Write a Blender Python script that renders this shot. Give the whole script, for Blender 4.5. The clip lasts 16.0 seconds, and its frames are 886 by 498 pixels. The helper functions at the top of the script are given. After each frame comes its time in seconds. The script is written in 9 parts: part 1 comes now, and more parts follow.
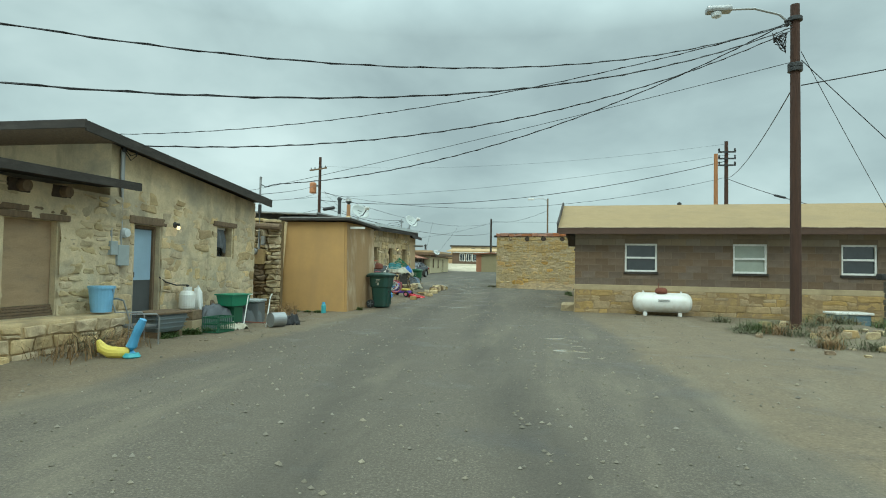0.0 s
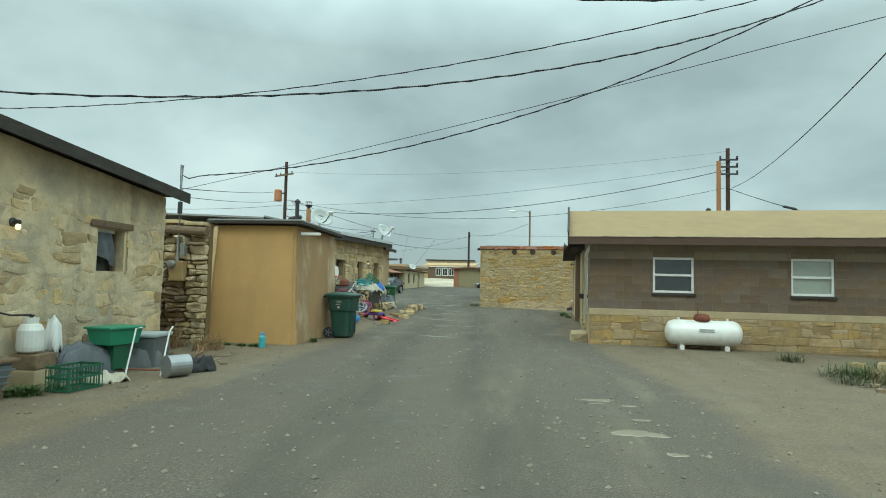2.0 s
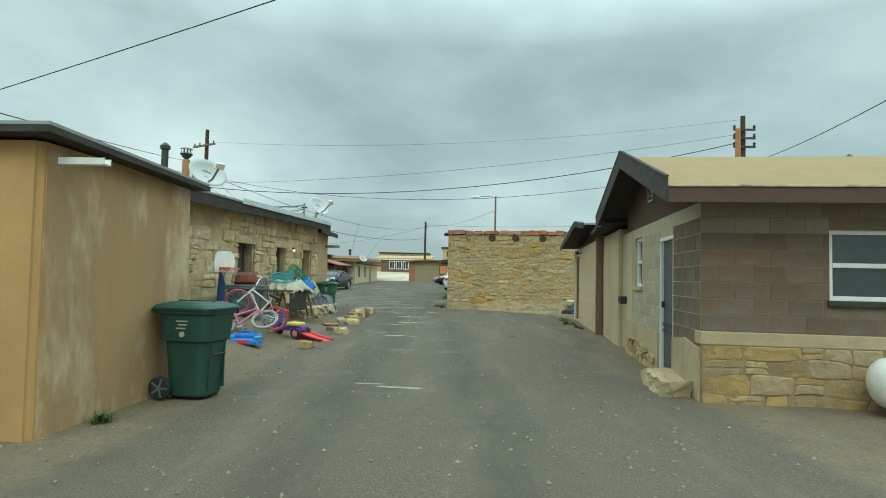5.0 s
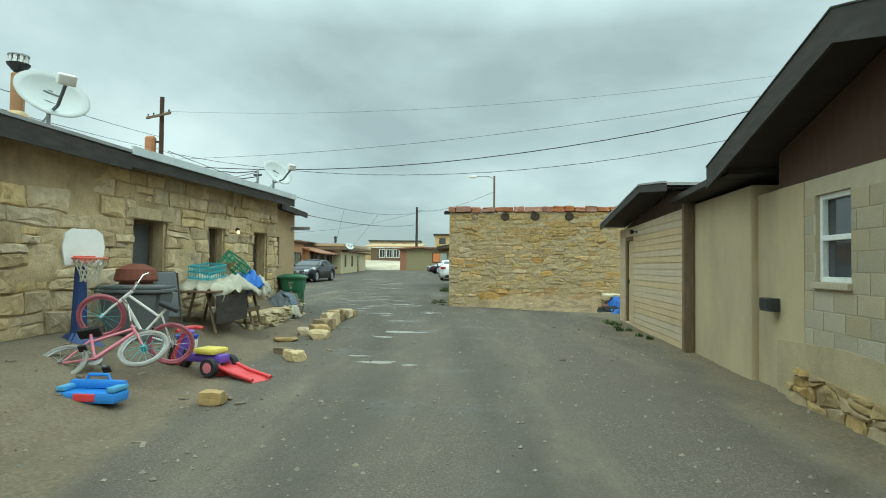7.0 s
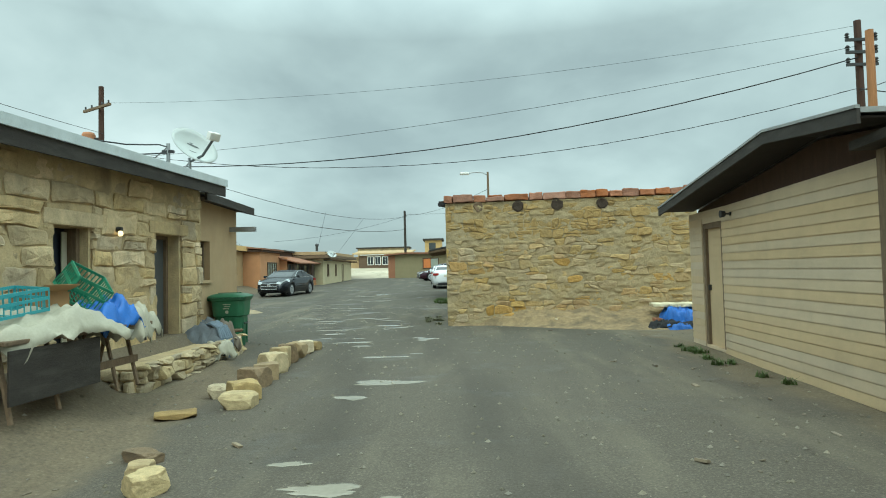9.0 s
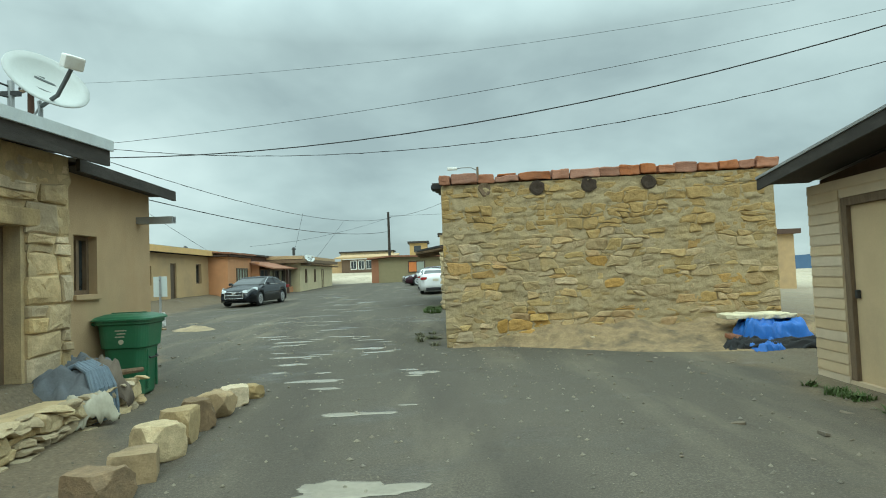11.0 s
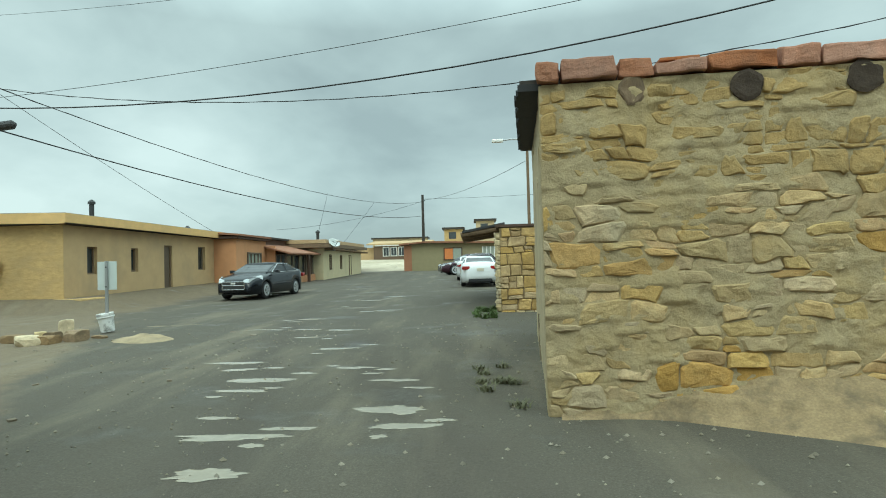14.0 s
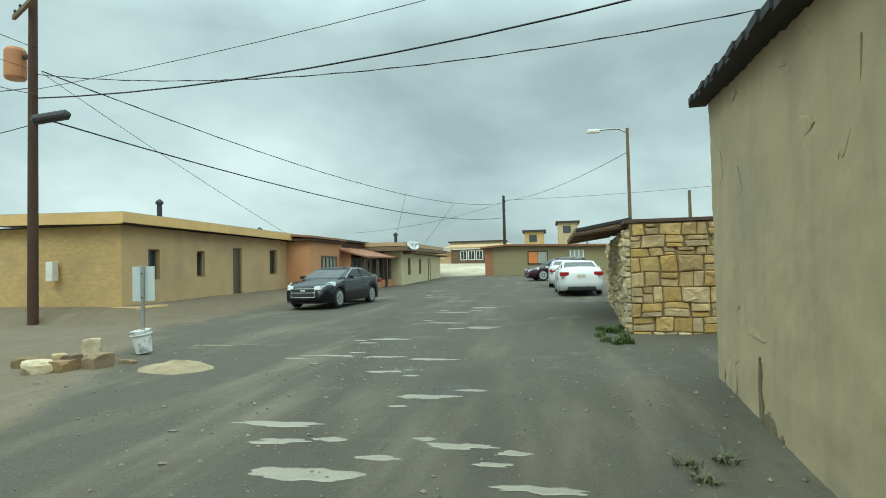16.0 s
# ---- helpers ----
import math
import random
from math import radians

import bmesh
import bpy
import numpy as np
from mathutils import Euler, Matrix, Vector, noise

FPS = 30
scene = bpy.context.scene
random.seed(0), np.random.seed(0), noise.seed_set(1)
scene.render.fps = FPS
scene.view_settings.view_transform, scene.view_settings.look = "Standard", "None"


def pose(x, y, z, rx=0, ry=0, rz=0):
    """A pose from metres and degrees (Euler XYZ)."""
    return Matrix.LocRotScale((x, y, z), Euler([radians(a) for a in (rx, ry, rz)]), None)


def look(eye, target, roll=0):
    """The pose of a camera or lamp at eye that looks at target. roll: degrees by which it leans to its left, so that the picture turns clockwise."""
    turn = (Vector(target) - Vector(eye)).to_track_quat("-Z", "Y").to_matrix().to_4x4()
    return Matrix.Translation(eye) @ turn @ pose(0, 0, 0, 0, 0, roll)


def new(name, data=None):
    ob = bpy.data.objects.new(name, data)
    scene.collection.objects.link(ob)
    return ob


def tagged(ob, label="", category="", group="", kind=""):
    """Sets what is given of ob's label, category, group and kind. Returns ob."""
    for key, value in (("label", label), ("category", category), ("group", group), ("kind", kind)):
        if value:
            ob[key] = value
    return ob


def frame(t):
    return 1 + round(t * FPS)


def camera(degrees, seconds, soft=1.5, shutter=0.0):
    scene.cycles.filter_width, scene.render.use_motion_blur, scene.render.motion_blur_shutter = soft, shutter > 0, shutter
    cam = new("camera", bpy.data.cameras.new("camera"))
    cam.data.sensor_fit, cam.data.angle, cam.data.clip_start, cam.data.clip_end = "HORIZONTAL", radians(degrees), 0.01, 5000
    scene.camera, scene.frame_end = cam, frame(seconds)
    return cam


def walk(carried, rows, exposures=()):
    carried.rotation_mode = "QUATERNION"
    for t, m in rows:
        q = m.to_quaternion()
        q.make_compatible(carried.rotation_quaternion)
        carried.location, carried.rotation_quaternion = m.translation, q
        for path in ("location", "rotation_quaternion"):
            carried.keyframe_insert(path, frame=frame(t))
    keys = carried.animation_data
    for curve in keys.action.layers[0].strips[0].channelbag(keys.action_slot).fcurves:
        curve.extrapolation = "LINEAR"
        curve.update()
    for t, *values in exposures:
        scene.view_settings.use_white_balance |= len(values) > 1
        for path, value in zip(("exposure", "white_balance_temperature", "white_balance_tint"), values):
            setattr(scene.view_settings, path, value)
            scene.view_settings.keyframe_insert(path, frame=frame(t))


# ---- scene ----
cam = camera(74.0, 16.0, soft=1.0)

PATH = [
    (0, (2.935, -2.974, 1.267), (2.586, -1.006, 1.333), 1.0),
    (0.5, (2.747, -2.075, 1.311), (2.412, -0.104, 1.379), 1.2),
    (1, (2.524, -1.127, 1.316), (2.212, 0.847, 1.398), 1.3),
    (1.5, (2.317, -0.138, 1.364), (2.028, 1.838, 1.461), 1.3),
    (2, (2.142, 0.901, 1.379), (1.875, 2.88, 1.495), 1.3),
    (2.5, (1.919, 1.995, 1.407), (1.68, 3.977, 1.535), 1.3),
    (3, (1.719, 3.151, 1.408), (1.508, 5.136, 1.543), 1.3),
    (3.5, (1.51, 4.319, 1.425), (1.327, 6.306, 1.558), 1.2),
    (4, (1.346, 5.612, 1.421), (1.192, 7.602, 1.547), 1.3),
    (6.5, (0.543, 12.19, 1.481), (0.466, 14.188, 1.54), 0.9),
    (7, (0.42, 13.46, 1.488), (0.343, 15.457, 1.545), 0.6),
    (7.5, (0.306, 14.674, 1.493), (0.23, 16.671, 1.552), 0.1),
    (8, (0.19, 15.808, 1.509), (0.122, 17.806, 1.572), -0.3),
    (8.5, (0.148, 16.935, 1.522), (0.091, 18.933, 1.591), -0.9),
    (9, (0.096, 18.089, 1.54), (0.055, 20.087, 1.615), -1.4),
    (11.5, (-0.275, 22.747, 1.559), (-0.258, 24.746, 1.644), -2.3),
    (12, (-0.345, 23.784, 1.558), (-0.33, 25.783, 1.641), -2.2),
    (12.5, (-0.444, 24.793, 1.559), (-0.438, 26.792, 1.634), -1.9),
    (13, (-0.499, 25.779, 1.577), (-0.514, 27.778, 1.637), -1.9),
    (13.5, (-0.625, 26.778, 1.596), (-0.677, 28.777, 1.644), -1.8),
    (14, (-0.801, 27.642, 1.606), (-0.902, 29.639, 1.653), -1.5),
    (14.5, (-0.996, 28.48, 1.628), (-1.162, 30.473, 1.678), -1.5),
    (15, (-1.255, 29.333, 1.63), (-1.49, 31.319, 1.687), -1.3),
    (15.5, (-1.466, 30.146, 1.662), (-1.763, 32.123, 1.724), -1.2),
    (16, (-1.713, 30.906, 1.674), (-2.069, 32.873, 1.74), -1.3),
]
walk(cam, [(t, look(eye, target, roll)) for t, eye, target, roll in PATH], exposures=((0, 0.38, 6150, -7), (4.2, 0.34, 6150, -7), (6.5, 0.52, 6150, -7), (9, 0.48, 6150, -7), (11.5, 0.42, 6150, -7), (16, 0.46, 6150, -7)))

# ---- world and light ----
world = bpy.data.worlds.new("overcast_sky")
scene.world = world
world.use_nodes = True
wn, wl = world.node_tree.nodes, world.node_tree.links
wn.clear()
w_out = wn.new("ShaderNodeOutputWorld")
w_bg = wn.new("ShaderNodeBackground")
w_sky = wn.new("ShaderNodeTexSky")
w_sky.sky_type, w_sky.sun_disc = "NISHITA", False
w_sky.sun_elevation, w_sky.sun_rotation = radians(52), radians(184)
w_co = wn.new("ShaderNodeTexCoord")
w_sep = wn.new("ShaderNodeSeparateXYZ")
wl.new(w_co.outputs["Generated"], w_sep.inputs[0])
# clouds lie on a flat layer: the direction is divided by its height
w_h = wn.new("ShaderNodeMath"); w_h.operation = "MAXIMUM"; w_h.inputs[1].default_value = 0.0
wl.new(w_sep.outputs["Z"], w_h.inputs[0])
w_add = wn.new("ShaderNodeMath"); w_add.operation = "ADD"; w_add.inputs[1].default_value = 0.42
wl.new(w_h.outputs[0], w_add.inputs[0])
w_div = wn.new("ShaderNodeVectorMath"); w_div.operation = "DIVIDE"
w_comb = wn.new("ShaderNodeCombineXYZ")
for k in range(3):
    wl.new(w_add.outputs[0], w_comb.inputs[k])
wl.new(w_co.outputs["Generated"], w_div.inputs[0])
wl.new(w_comb.outputs[0], w_div.inputs[1])


def cloud_noise(scale, detail, rough, off):
    n = wn.new("ShaderNodeTexNoise")
    n.inputs["Scale"].default_value, n.inputs["Detail"].default_value = scale, detail
    n.inputs["Roughness"].default_value, n.inputs["Distortion"].default_value = rough, 0.25
    m = wn.new("ShaderNodeMapping")
    m.inputs["Location"].default_value = off
    wl.new(w_div.outputs[0], m.inputs[0])
    wl.new(m.outputs[0], n.inputs["Vector"])
    return n


c_big, c_small = cloud_noise(0.9, 5, 0.5, (3.1, 1.7, 0)), cloud_noise(2.6, 6, 0.55, (0.4, 5.2, 0))
c_mix = wn.new("ShaderNodeMix"); c_mix.inputs["Factor"].default_value = 0.26
wl.new(c_big.outputs["Fac"], c_mix.inputs["A"]); wl.new(c_small.outputs["Fac"], c_mix.inputs["B"])
c_ramp = wn.new("ShaderNodeValToRGB")
c_ramp.color_ramp.elements[0].position, c_ramp.color_ramp.elements[0].color = 0.38, (0.300, 0.348, 0.362, 1)
c_ramp.color_ramp.elements[1].position, c_ramp.color_ramp.elements[1].color = 0.64, (0.585, 0.645, 0.65, 1)
el = c_ramp.color_ramp.elements.new(0.5); el.color = (0.425, 0.487, 0.496, 1)
wl.new(c_mix.outputs["Result"], c_ramp.inputs["Fac"])
# an overcast sky is about three times as bright overhead as at the horizon
w_grad = wn.new("ShaderNodeMapRange")
w_grad.inputs["From Min"].default_value, w_grad.inputs["From Max"].default_value = 0.37, 0.70
w_grad.inputs["To Min"].default_value, w_grad.inputs["To Max"].default_value = 1.0, 4.0
wl.new(w_sep.outputs["Z"], w_grad.inputs["Value"])
c_mul = wn.new("ShaderNodeMix"); c_mul.data_type, c_mul.blend_type = "RGBA", "MULTIPLY"
c_mul.inputs["Factor"].default_value = 1.0
wl.new(c_ramp.outputs["Color"], c_mul.inputs["A"]); wl.new(w_grad.outputs["Result"], c_mul.inputs["B"])
w_thin = wn.new("ShaderNodeMix"); w_thin.data_type = "RGBA"; w_thin.inputs["Factor"].default_value = 0.94
w_skyd = wn.new("ShaderNodeMix"); w_skyd.data_type, w_skyd.blend_type = "RGBA", "MULTIPLY"
w_skyd.inputs["Factor"].default_value = 1.0
w_skyd.inputs["B"].default_value = (0.12, 0.12, 0.12, 1)
wl.new(w_sky.outputs[0], w_skyd.inputs["A"])
wl.new(w_skyd.outputs["Result"], w_thin.inputs["A"]); wl.new(c_mul.outputs["Result"], w_thin.inputs["B"])
wl.new(w_thin.outputs["Result"], w_bg.inputs["Color"])
w_bg.inputs["Strength"].default_value = 1.0
wl.new(w_bg.outputs[0], w_out.inputs[0])

sun = new("sun", bpy.data.lights.new("sun", "SUN"))
sun.data.energy, sun.data.angle, sun.data.color = 0.6, radians(25), (1.0, 0.95, 0.88)
sun.matrix_world = look((-2, -26, 34), (0, 0, 0))


# ---- materials ----
def mat(name, color, rough=0.8, vary=0.25, scale=6.0, fine=60.0, bump=0.15, stain=None, stain_amount=0.35, stain_scale=0.9,
        metal=0.0, island=False, per_object=0.0, bump_scale=None, spec=0.5, stretch=(1, 1, 1), coat=0.0, world_space=False,
        streak=None, streak_amount=0.6):
    """A painted, plastered, stone or metal surface: base colour, grain, larger blotches, stains and relief."""
    m = bpy.data.materials.new(name)
    m.use_nodes = True
    n, l = m.node_tree.nodes, m.node_tree.links
    b = n["Principled BSDF"]
    b.inputs["Roughness"].default_value, b.inputs["Metallic"].default_value = rough, metal
    b.inputs["Specular IOR Level"].default_value = spec
    b.inputs["Coat Weight"].default_value = coat
    b.inputs["Coat Roughness"].default_value = 0.06
    tc = n.new("ShaderNodeTexCoord")
    mp = n.new("ShaderNodeMapping"); mp.inputs["Scale"].default_value = stretch
    if world_space:
        geo = n.new("ShaderNodeNewGeometry")
        l.new(geo.outputs["Position"], mp.inputs[0])
    else:
        l.new(tc.outputs["Object"], mp.inputs[0])

    def noise_tex(s, d=5, r=0.6):
        t = n.new("ShaderNodeTexNoise")
        t.inputs["Scale"].default_value, t.inputs["Detail"].default_value, t.inputs["Roughness"].default_value = s, d, r
        l.new(mp.outputs[0], t.inputs["Vector"])
        return t

    a, f = noise_tex(scale), noise_tex(fine, 3)
    mix = n.new("ShaderNodeMix"); mix.inputs["Factor"].default_value = 0.4
    l.new(a.outputs["Fac"], mix.inputs["A"]); l.new(f.outputs["Fac"], mix.inputs["B"])
    ramp = n.new("ShaderNodeValToRGB")
    c = Vector((min(0.8, color[0] * 1.05), color[1], color[2] * 0.92)) if metal < 0.3 and color[0] > color[2] * 1.2 else Vector(color)
    ramp.color_ramp.elements[0].position, ramp.color_ramp.elements[1].position = 0.3, 0.7
    ramp.color_ramp.elements[0].color = (*(c * (1 - vary)), 1)
    ramp.color_ramp.elements[1].color = (*[min(1, v * (1 + vary)) for v in c], 1)
    l.new(mix.outputs["Result"], ramp.inputs["Fac"])
    col = ramp.outputs["Color"]
    if stain is not None:
        s1 = noise_tex(stain_scale, 6, 0.65)
        sr = n.new("ShaderNodeMapRange")
        sr.inputs["From Min"].default_value, sr.inputs["From Max"].default_value = 0.48, 0.68
        sr.inputs["To Max"].default_value = stain_amount
        l.new(s1.outputs["Fac"], sr.inputs["Value"])
        sm = n.new("ShaderNodeMix"); sm.data_type = "RGBA"
        l.new(sr.outputs["Result"], sm.inputs["Factor"])
        l.new(col, sm.inputs["A"]); sm.inputs["B"].default_value = (*stain, 1)
        col = sm.outputs["Result"]
    if streak is not None:
        # rain-washed dirt running down the wall
        mp2 = n.new("ShaderNodeMapping"); mp2.inputs["Scale"].default_value = (1, 1, 0.22)
        l.new(mp.inputs[0].links[0].from_socket, mp2.inputs[0])
        s2 = n.new("ShaderNodeTexNoise")
        s2.inputs["Scale"].default_value, s2.inputs["Detail"].default_value, s2.inputs["Roughness"].default_value = 1.7, 6, 0.62
        l.new(mp2.outputs[0], s2.inputs["Vector"])
        sr2 = n.new("ShaderNodeMapRange")
        sr2.inputs["From Min"].default_value, sr2.inputs["From Max"].default_value = 0.50, 0.70
        sr2.inputs["To Max"].default_value = streak_amount
        l.new(s2.outputs["Fac"], sr2.inputs["Value"])
        sm2 = n.new("ShaderNodeMix"); sm2.data_type = "RGBA"
        l.new(sr2.outputs["Result"], sm2.inputs["Factor"])
        l.new(col, sm2.inputs["A"]); sm2.inputs["B"].default_value = (*streak, 1)
        col = sm2.outputs["Result"]
    if per_object or island:
        src = n.new("ShaderNodeObjectInfo").outputs["Random"] if per_object else n.new("ShaderNodeNewGeometry").outputs["Random Per Island"]
        hs = n.new("ShaderNodeHueSaturation")
        mr = n.new("ShaderNodeMapRange")
        mr.inputs["To Min"].default_value, mr.inputs["To Max"].default_value = 1 - (per_object or 0.3), 1 + (per_object or 0.3)
        l.new(src, mr.inputs["Value"]); l.new(mr.outputs["Result"], hs.inputs["Value"])
        wv = n.new("ShaderNodeMath"); wv.operation = "MULTIPLY"; wv.inputs[1].default_value = 7.31
        fr = n.new("ShaderNodeMath"); fr.operation = "FRACT"
        l.new(src, wv.inputs[0]); l.new(wv.outputs[0], fr.inputs[0])
        mr2 = n.new("ShaderNodeMapRange")
        mr2.inputs["To Min"].default_value, mr2.inputs["To Max"].default_value = 0.82, 1.15
        l.new(fr.outputs[0], mr2.inputs["Value"]); l.new(mr2.outputs["Result"], hs.inputs["Saturation"])
        l.new(col, hs.inputs["Color"])
        col = hs.outputs["Color"]
    l.new(col, b.inputs["Base Color"])
    if bump:
        bp = n.new("ShaderNodeBump")
        bp.inputs["Strength"].default_value = bump
        bp.inputs["Distance"].default_value = 0.02
        h = noise_tex(bump_scale or fine * 0.5, 6, 0.65)
        l.new(h.outputs["Fac"], bp.inputs["Height"]); l.new(bp.outputs[0], b.inputs["Normal"])
    return m


M = {}
M["stone_yellow"] = mat("sandstone_yellow", (0.405, 0.295, 0.145), 0.9, 0.30, 9, 70, 1.0, (0.36, 0.285, 0.155), 0.85, 1.3, per_object=0.17, world_space=True, bump_scale=18)
M["stone_ochre"] = mat("sandstone_ochre", (0.415, 0.275, 0.115), 0.9, 0.30, 9, 70, 1.0, (0.38, 0.27, 0.12), 0.6, 2.2, per_object=0.14, world_space=True, bump_scale=18)
M["stone_drab"] = mat("sandstone_drab", (0.385, 0.30, 0.165), 0.9, 0.28, 9, 70, 1.0, (0.27, 0.20, 0.105), 0.6, 1.6, per_object=0.16, world_space=True, bump_scale=18)
M["stone_tan"] = mat("sandstone_tan", (0.545, 0.435, 0.27), 0.9, 0.30, 7, 60, 0.9, (0.34, 0.25, 0.135), 0.7, 0.9, per_object=0.20, world_space=True, bump_scale=14, streak=(0.17, 0.128, 0.082), streak_amount=0.6)
M["stone_plinth"] = mat("sandstone_plinth", (0.36, 0.265, 0.135), 0.9, 0.3, 7, 60, 0.7, (0.20, 0.145, 0.08), 0.65, 1.6, per_object=0.13, world_space=True, bump_scale=18)
M["stone_brown"] = mat("weathered_brown_stone", (0.24, 0.17, 0.095), 0.9, 0.35, 8, 60, 0.8, (0.12, 0.085, 0.05), 0.6, 2.4, per_object=0.25, bump_scale=16)
M["mortar_brown"] = mat("brown_mortar", (0.27, 0.195, 0.105), 0.95, 0.3, 6, 50, 0.7)
M["mortar_dark"] = mat("dark_mortar", (0.212, 0.162, 0.090), 0.95, 0.25, 6, 50, 0.5)
M["stone_pale"] = mat("sandstone_pale", (0.49, 0.41, 0.265), 0.9, 0.3, 8, 60, 0.7, (0.26, 0.195, 0.11), 0.55, 2.4, per_object=0.22, bump_scale=16)
M["stone_gold"] = mat("sandstone_gold", (0.45, 0.325, 0.155), 0.88, 0.28, 8, 60, 0.9, (0.30, 0.205, 0.10), 0.75, 1.8, per_object=0.22, world_space=True, bump_scale=14)
M["mortar_grey"] = mat("mud_and_lime_mortar", (0.345, 0.285, 0.175), 0.95, 0.26, 7, 60, 0.9, (0.40, 0.29, 0.13), 0.75, 1.2, world_space=True, bump_scale=24)
M["mortar_tan"] = mat("mud_mortar", (0.50, 0.395, 0.235), 0.95, 0.24, 4, 50, 0.7, (0.33, 0.27, 0.17), 0.6, 1.1, streak=(0.17, 0.128, 0.082), streak_amount=0.6)
M["adobe"] = mat("mud_plaster", (0.56, 0.475, 0.325), 0.95, 0.26, 3, 45, 0.9, (0.35, 0.305, 0.225), 0.9, 1.2, world_space=True, bump_scale=12, streak=(0.20, 0.17, 0.125), streak_amount=0.7)
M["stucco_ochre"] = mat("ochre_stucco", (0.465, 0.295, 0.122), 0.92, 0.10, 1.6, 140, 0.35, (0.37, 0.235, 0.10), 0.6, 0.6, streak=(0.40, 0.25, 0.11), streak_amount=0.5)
# Shed side: darker ochre base than the front, with pale peeled patches.
M["stucco_side"] = mat("darker_peeling_stucco", (0.36, 0.235, 0.12), 0.92, 0.12, 2.0, 120, 0.4, (0.66, 0.54, 0.37), 0.95, 1.5, stretch=(1, 1, 0.40), streak=(0.27, 0.18, 0.10), streak_amount=0.6)
M["cement_plaster"] = mat("cement_plaster", (0.405, 0.335, 0.215), 0.93, 0.10, 2.2, 60, 0.28, (0.33, 0.27, 0.17), 0.75, 0.7, world_space=True, bump_scale=9, streak=(0.30, 0.245, 0.155), streak_amount=0.5)
M["stucco_grey"] = mat("grey_tan_stucco", (0.445, 0.364, 0.239), 0.93, 0.10, 2.5, 110, 0.3, (0.286, 0.232, 0.153), 0.5, 0.9, stretch=(1, 1, 0.4))
M["stucco_brown"] = mat("brown_stucco", (0.44, 0.325, 0.20), 0.93, 0.10, 2.5, 110, 0.35, (0.40, 0.255, 0.13), 0.6, 0.9)
M["stucco_tan"] = mat("tan_stucco", (0.46, 0.335, 0.19), 0.93, 0.12, 2, 60, 0.3, (0.36, 0.265, 0.155), 0.6, 0.6)
M["stucco_yellow"] = mat("yellow_stone_facing", (0.47, 0.335, 0.155), 0.93, 0.3, 4, 30, 0.6, (0.34, 0.25, 0.13), 0.6, 1.0, stretch=(1, 1, 2.5), bump_scale=7)
M["stucco_pink"] = mat("salmon_stucco", (0.50, 0.26, 0.135), 0.93, 0.12, 2, 60, 0.2, (0.42, 0.23, 0.12), 0.5, 0.7)
M["stucco_cream"] = mat("cream_stucco", (0.551, 0.495, 0.333), 0.93, 0.10, 2, 60, 0.2, (0.445, 0.384, 0.252), 0.5, 0.6)
M["stucco_olive"] = mat("olive_stucco", (0.265, 0.237, 0.144), 0.93, 0.10, 2, 60, 0.2)
M["block_brown"] = mat("brown_painted_block", (0.142, 0.104, 0.074), 0.9, 0.22, 5, 90, 0.5, (0.20, 0.16, 0.12), 0.45, 1.2, per_object=0.13)
M["block_joint"] = mat("block_mortar", (0.20, 0.157, 0.115), 0.95, 0.2, 5, 90, 0.4)
M["block_grey"] = mat("grey_painted_block", (0.382, 0.333, 0.243), 0.92, 0.15, 5, 90, 0.45, (0.212, 0.182, 0.135), 0.5, 1.0, per_object=0.10)
M["joint_grey"] = mat("pale_block_mortar", (0.424, 0.374, 0.279), 0.95, 0.15, 5, 90, 0.4)
M["cement_band"] = mat("cement_band", (0.403, 0.333, 0.216), 0.93, 0.15, 4, 80, 0.4, (0.233, 0.182, 0.108), 0.5, 1.2)
M["roof_pale"] = mat("pale_metal_edge", (0.56, 0.60, 0.60), 0.5, 0.12, 5, 60, 0.1, (0.40, 0.41, 0.40), 0.5, 1.5)
M["pole_orange"] = mat("orange_brown_pole", (0.34, 0.165, 0.075), 0.9, 0.25, 4, 80, 0.4, stretch=(6, 6, 0.6))
M["roof_tan"] = mat("tan_roll_roofing", (0.285, 0.212, 0.112), 0.93, 0.12, 3, 200, 0.3, (0.235, 0.172, 0.092), 0.6, 0.7)
M["roof_edge"] = mat("grey_roof_felt", (0.30, 0.30, 0.29), 0.8, 0.2, 4, 120, 0.3)
M["fascia_dark"] = mat("dark_weathered_fascia", (0.036, 0.031, 0.027), 0.85, 0.35, 4, 60, 0.35, (0.085, 0.075, 0.062), 0.45, 2.5, stretch=(1, 1, 4))
M["fascia_brown"] = mat("brown_fascia", (0.085, 0.052, 0.038), 0.8, 0.25, 4, 60, 0.3, stretch=(1, 1, 4))
M["gable_brown"] = mat("brown_gable_boards", (0.075, 0.040, 0.026), 0.85, 0.25, 3, 60, 0.25, stretch=(4, 4, 1))
# Dark soffit boards; the near-black colour also holds the shade under the eaves.
M["soffit"] = mat("soffit_wood_with_shade", (0.035, 0.027, 0.022), 0.9, 0.25, 4, 60, 0.2)
M["fascia_tan"] = mat("tan_fascia", (0.66, 0.45, 0.20), 0.8, 0.12, 3, 60, 0.2, (0.52, 0.36, 0.18), 0.5, 0.8)
M["siding"] = mat("tan_lap_siding", (0.50, 0.395, 0.265), 0.75, 0.09, 3, 80, 0.15, (0.36, 0.28, 0.185), 0.4, 1.3, per_object=0.03)
M["red_tile"] = mat("red_sandstone_cap", (0.33, 0.14, 0.075), 0.9, 0.3, 7, 60, 0.6, (0.26, 0.15, 0.10), 0.4, 4, per_object=0.16)
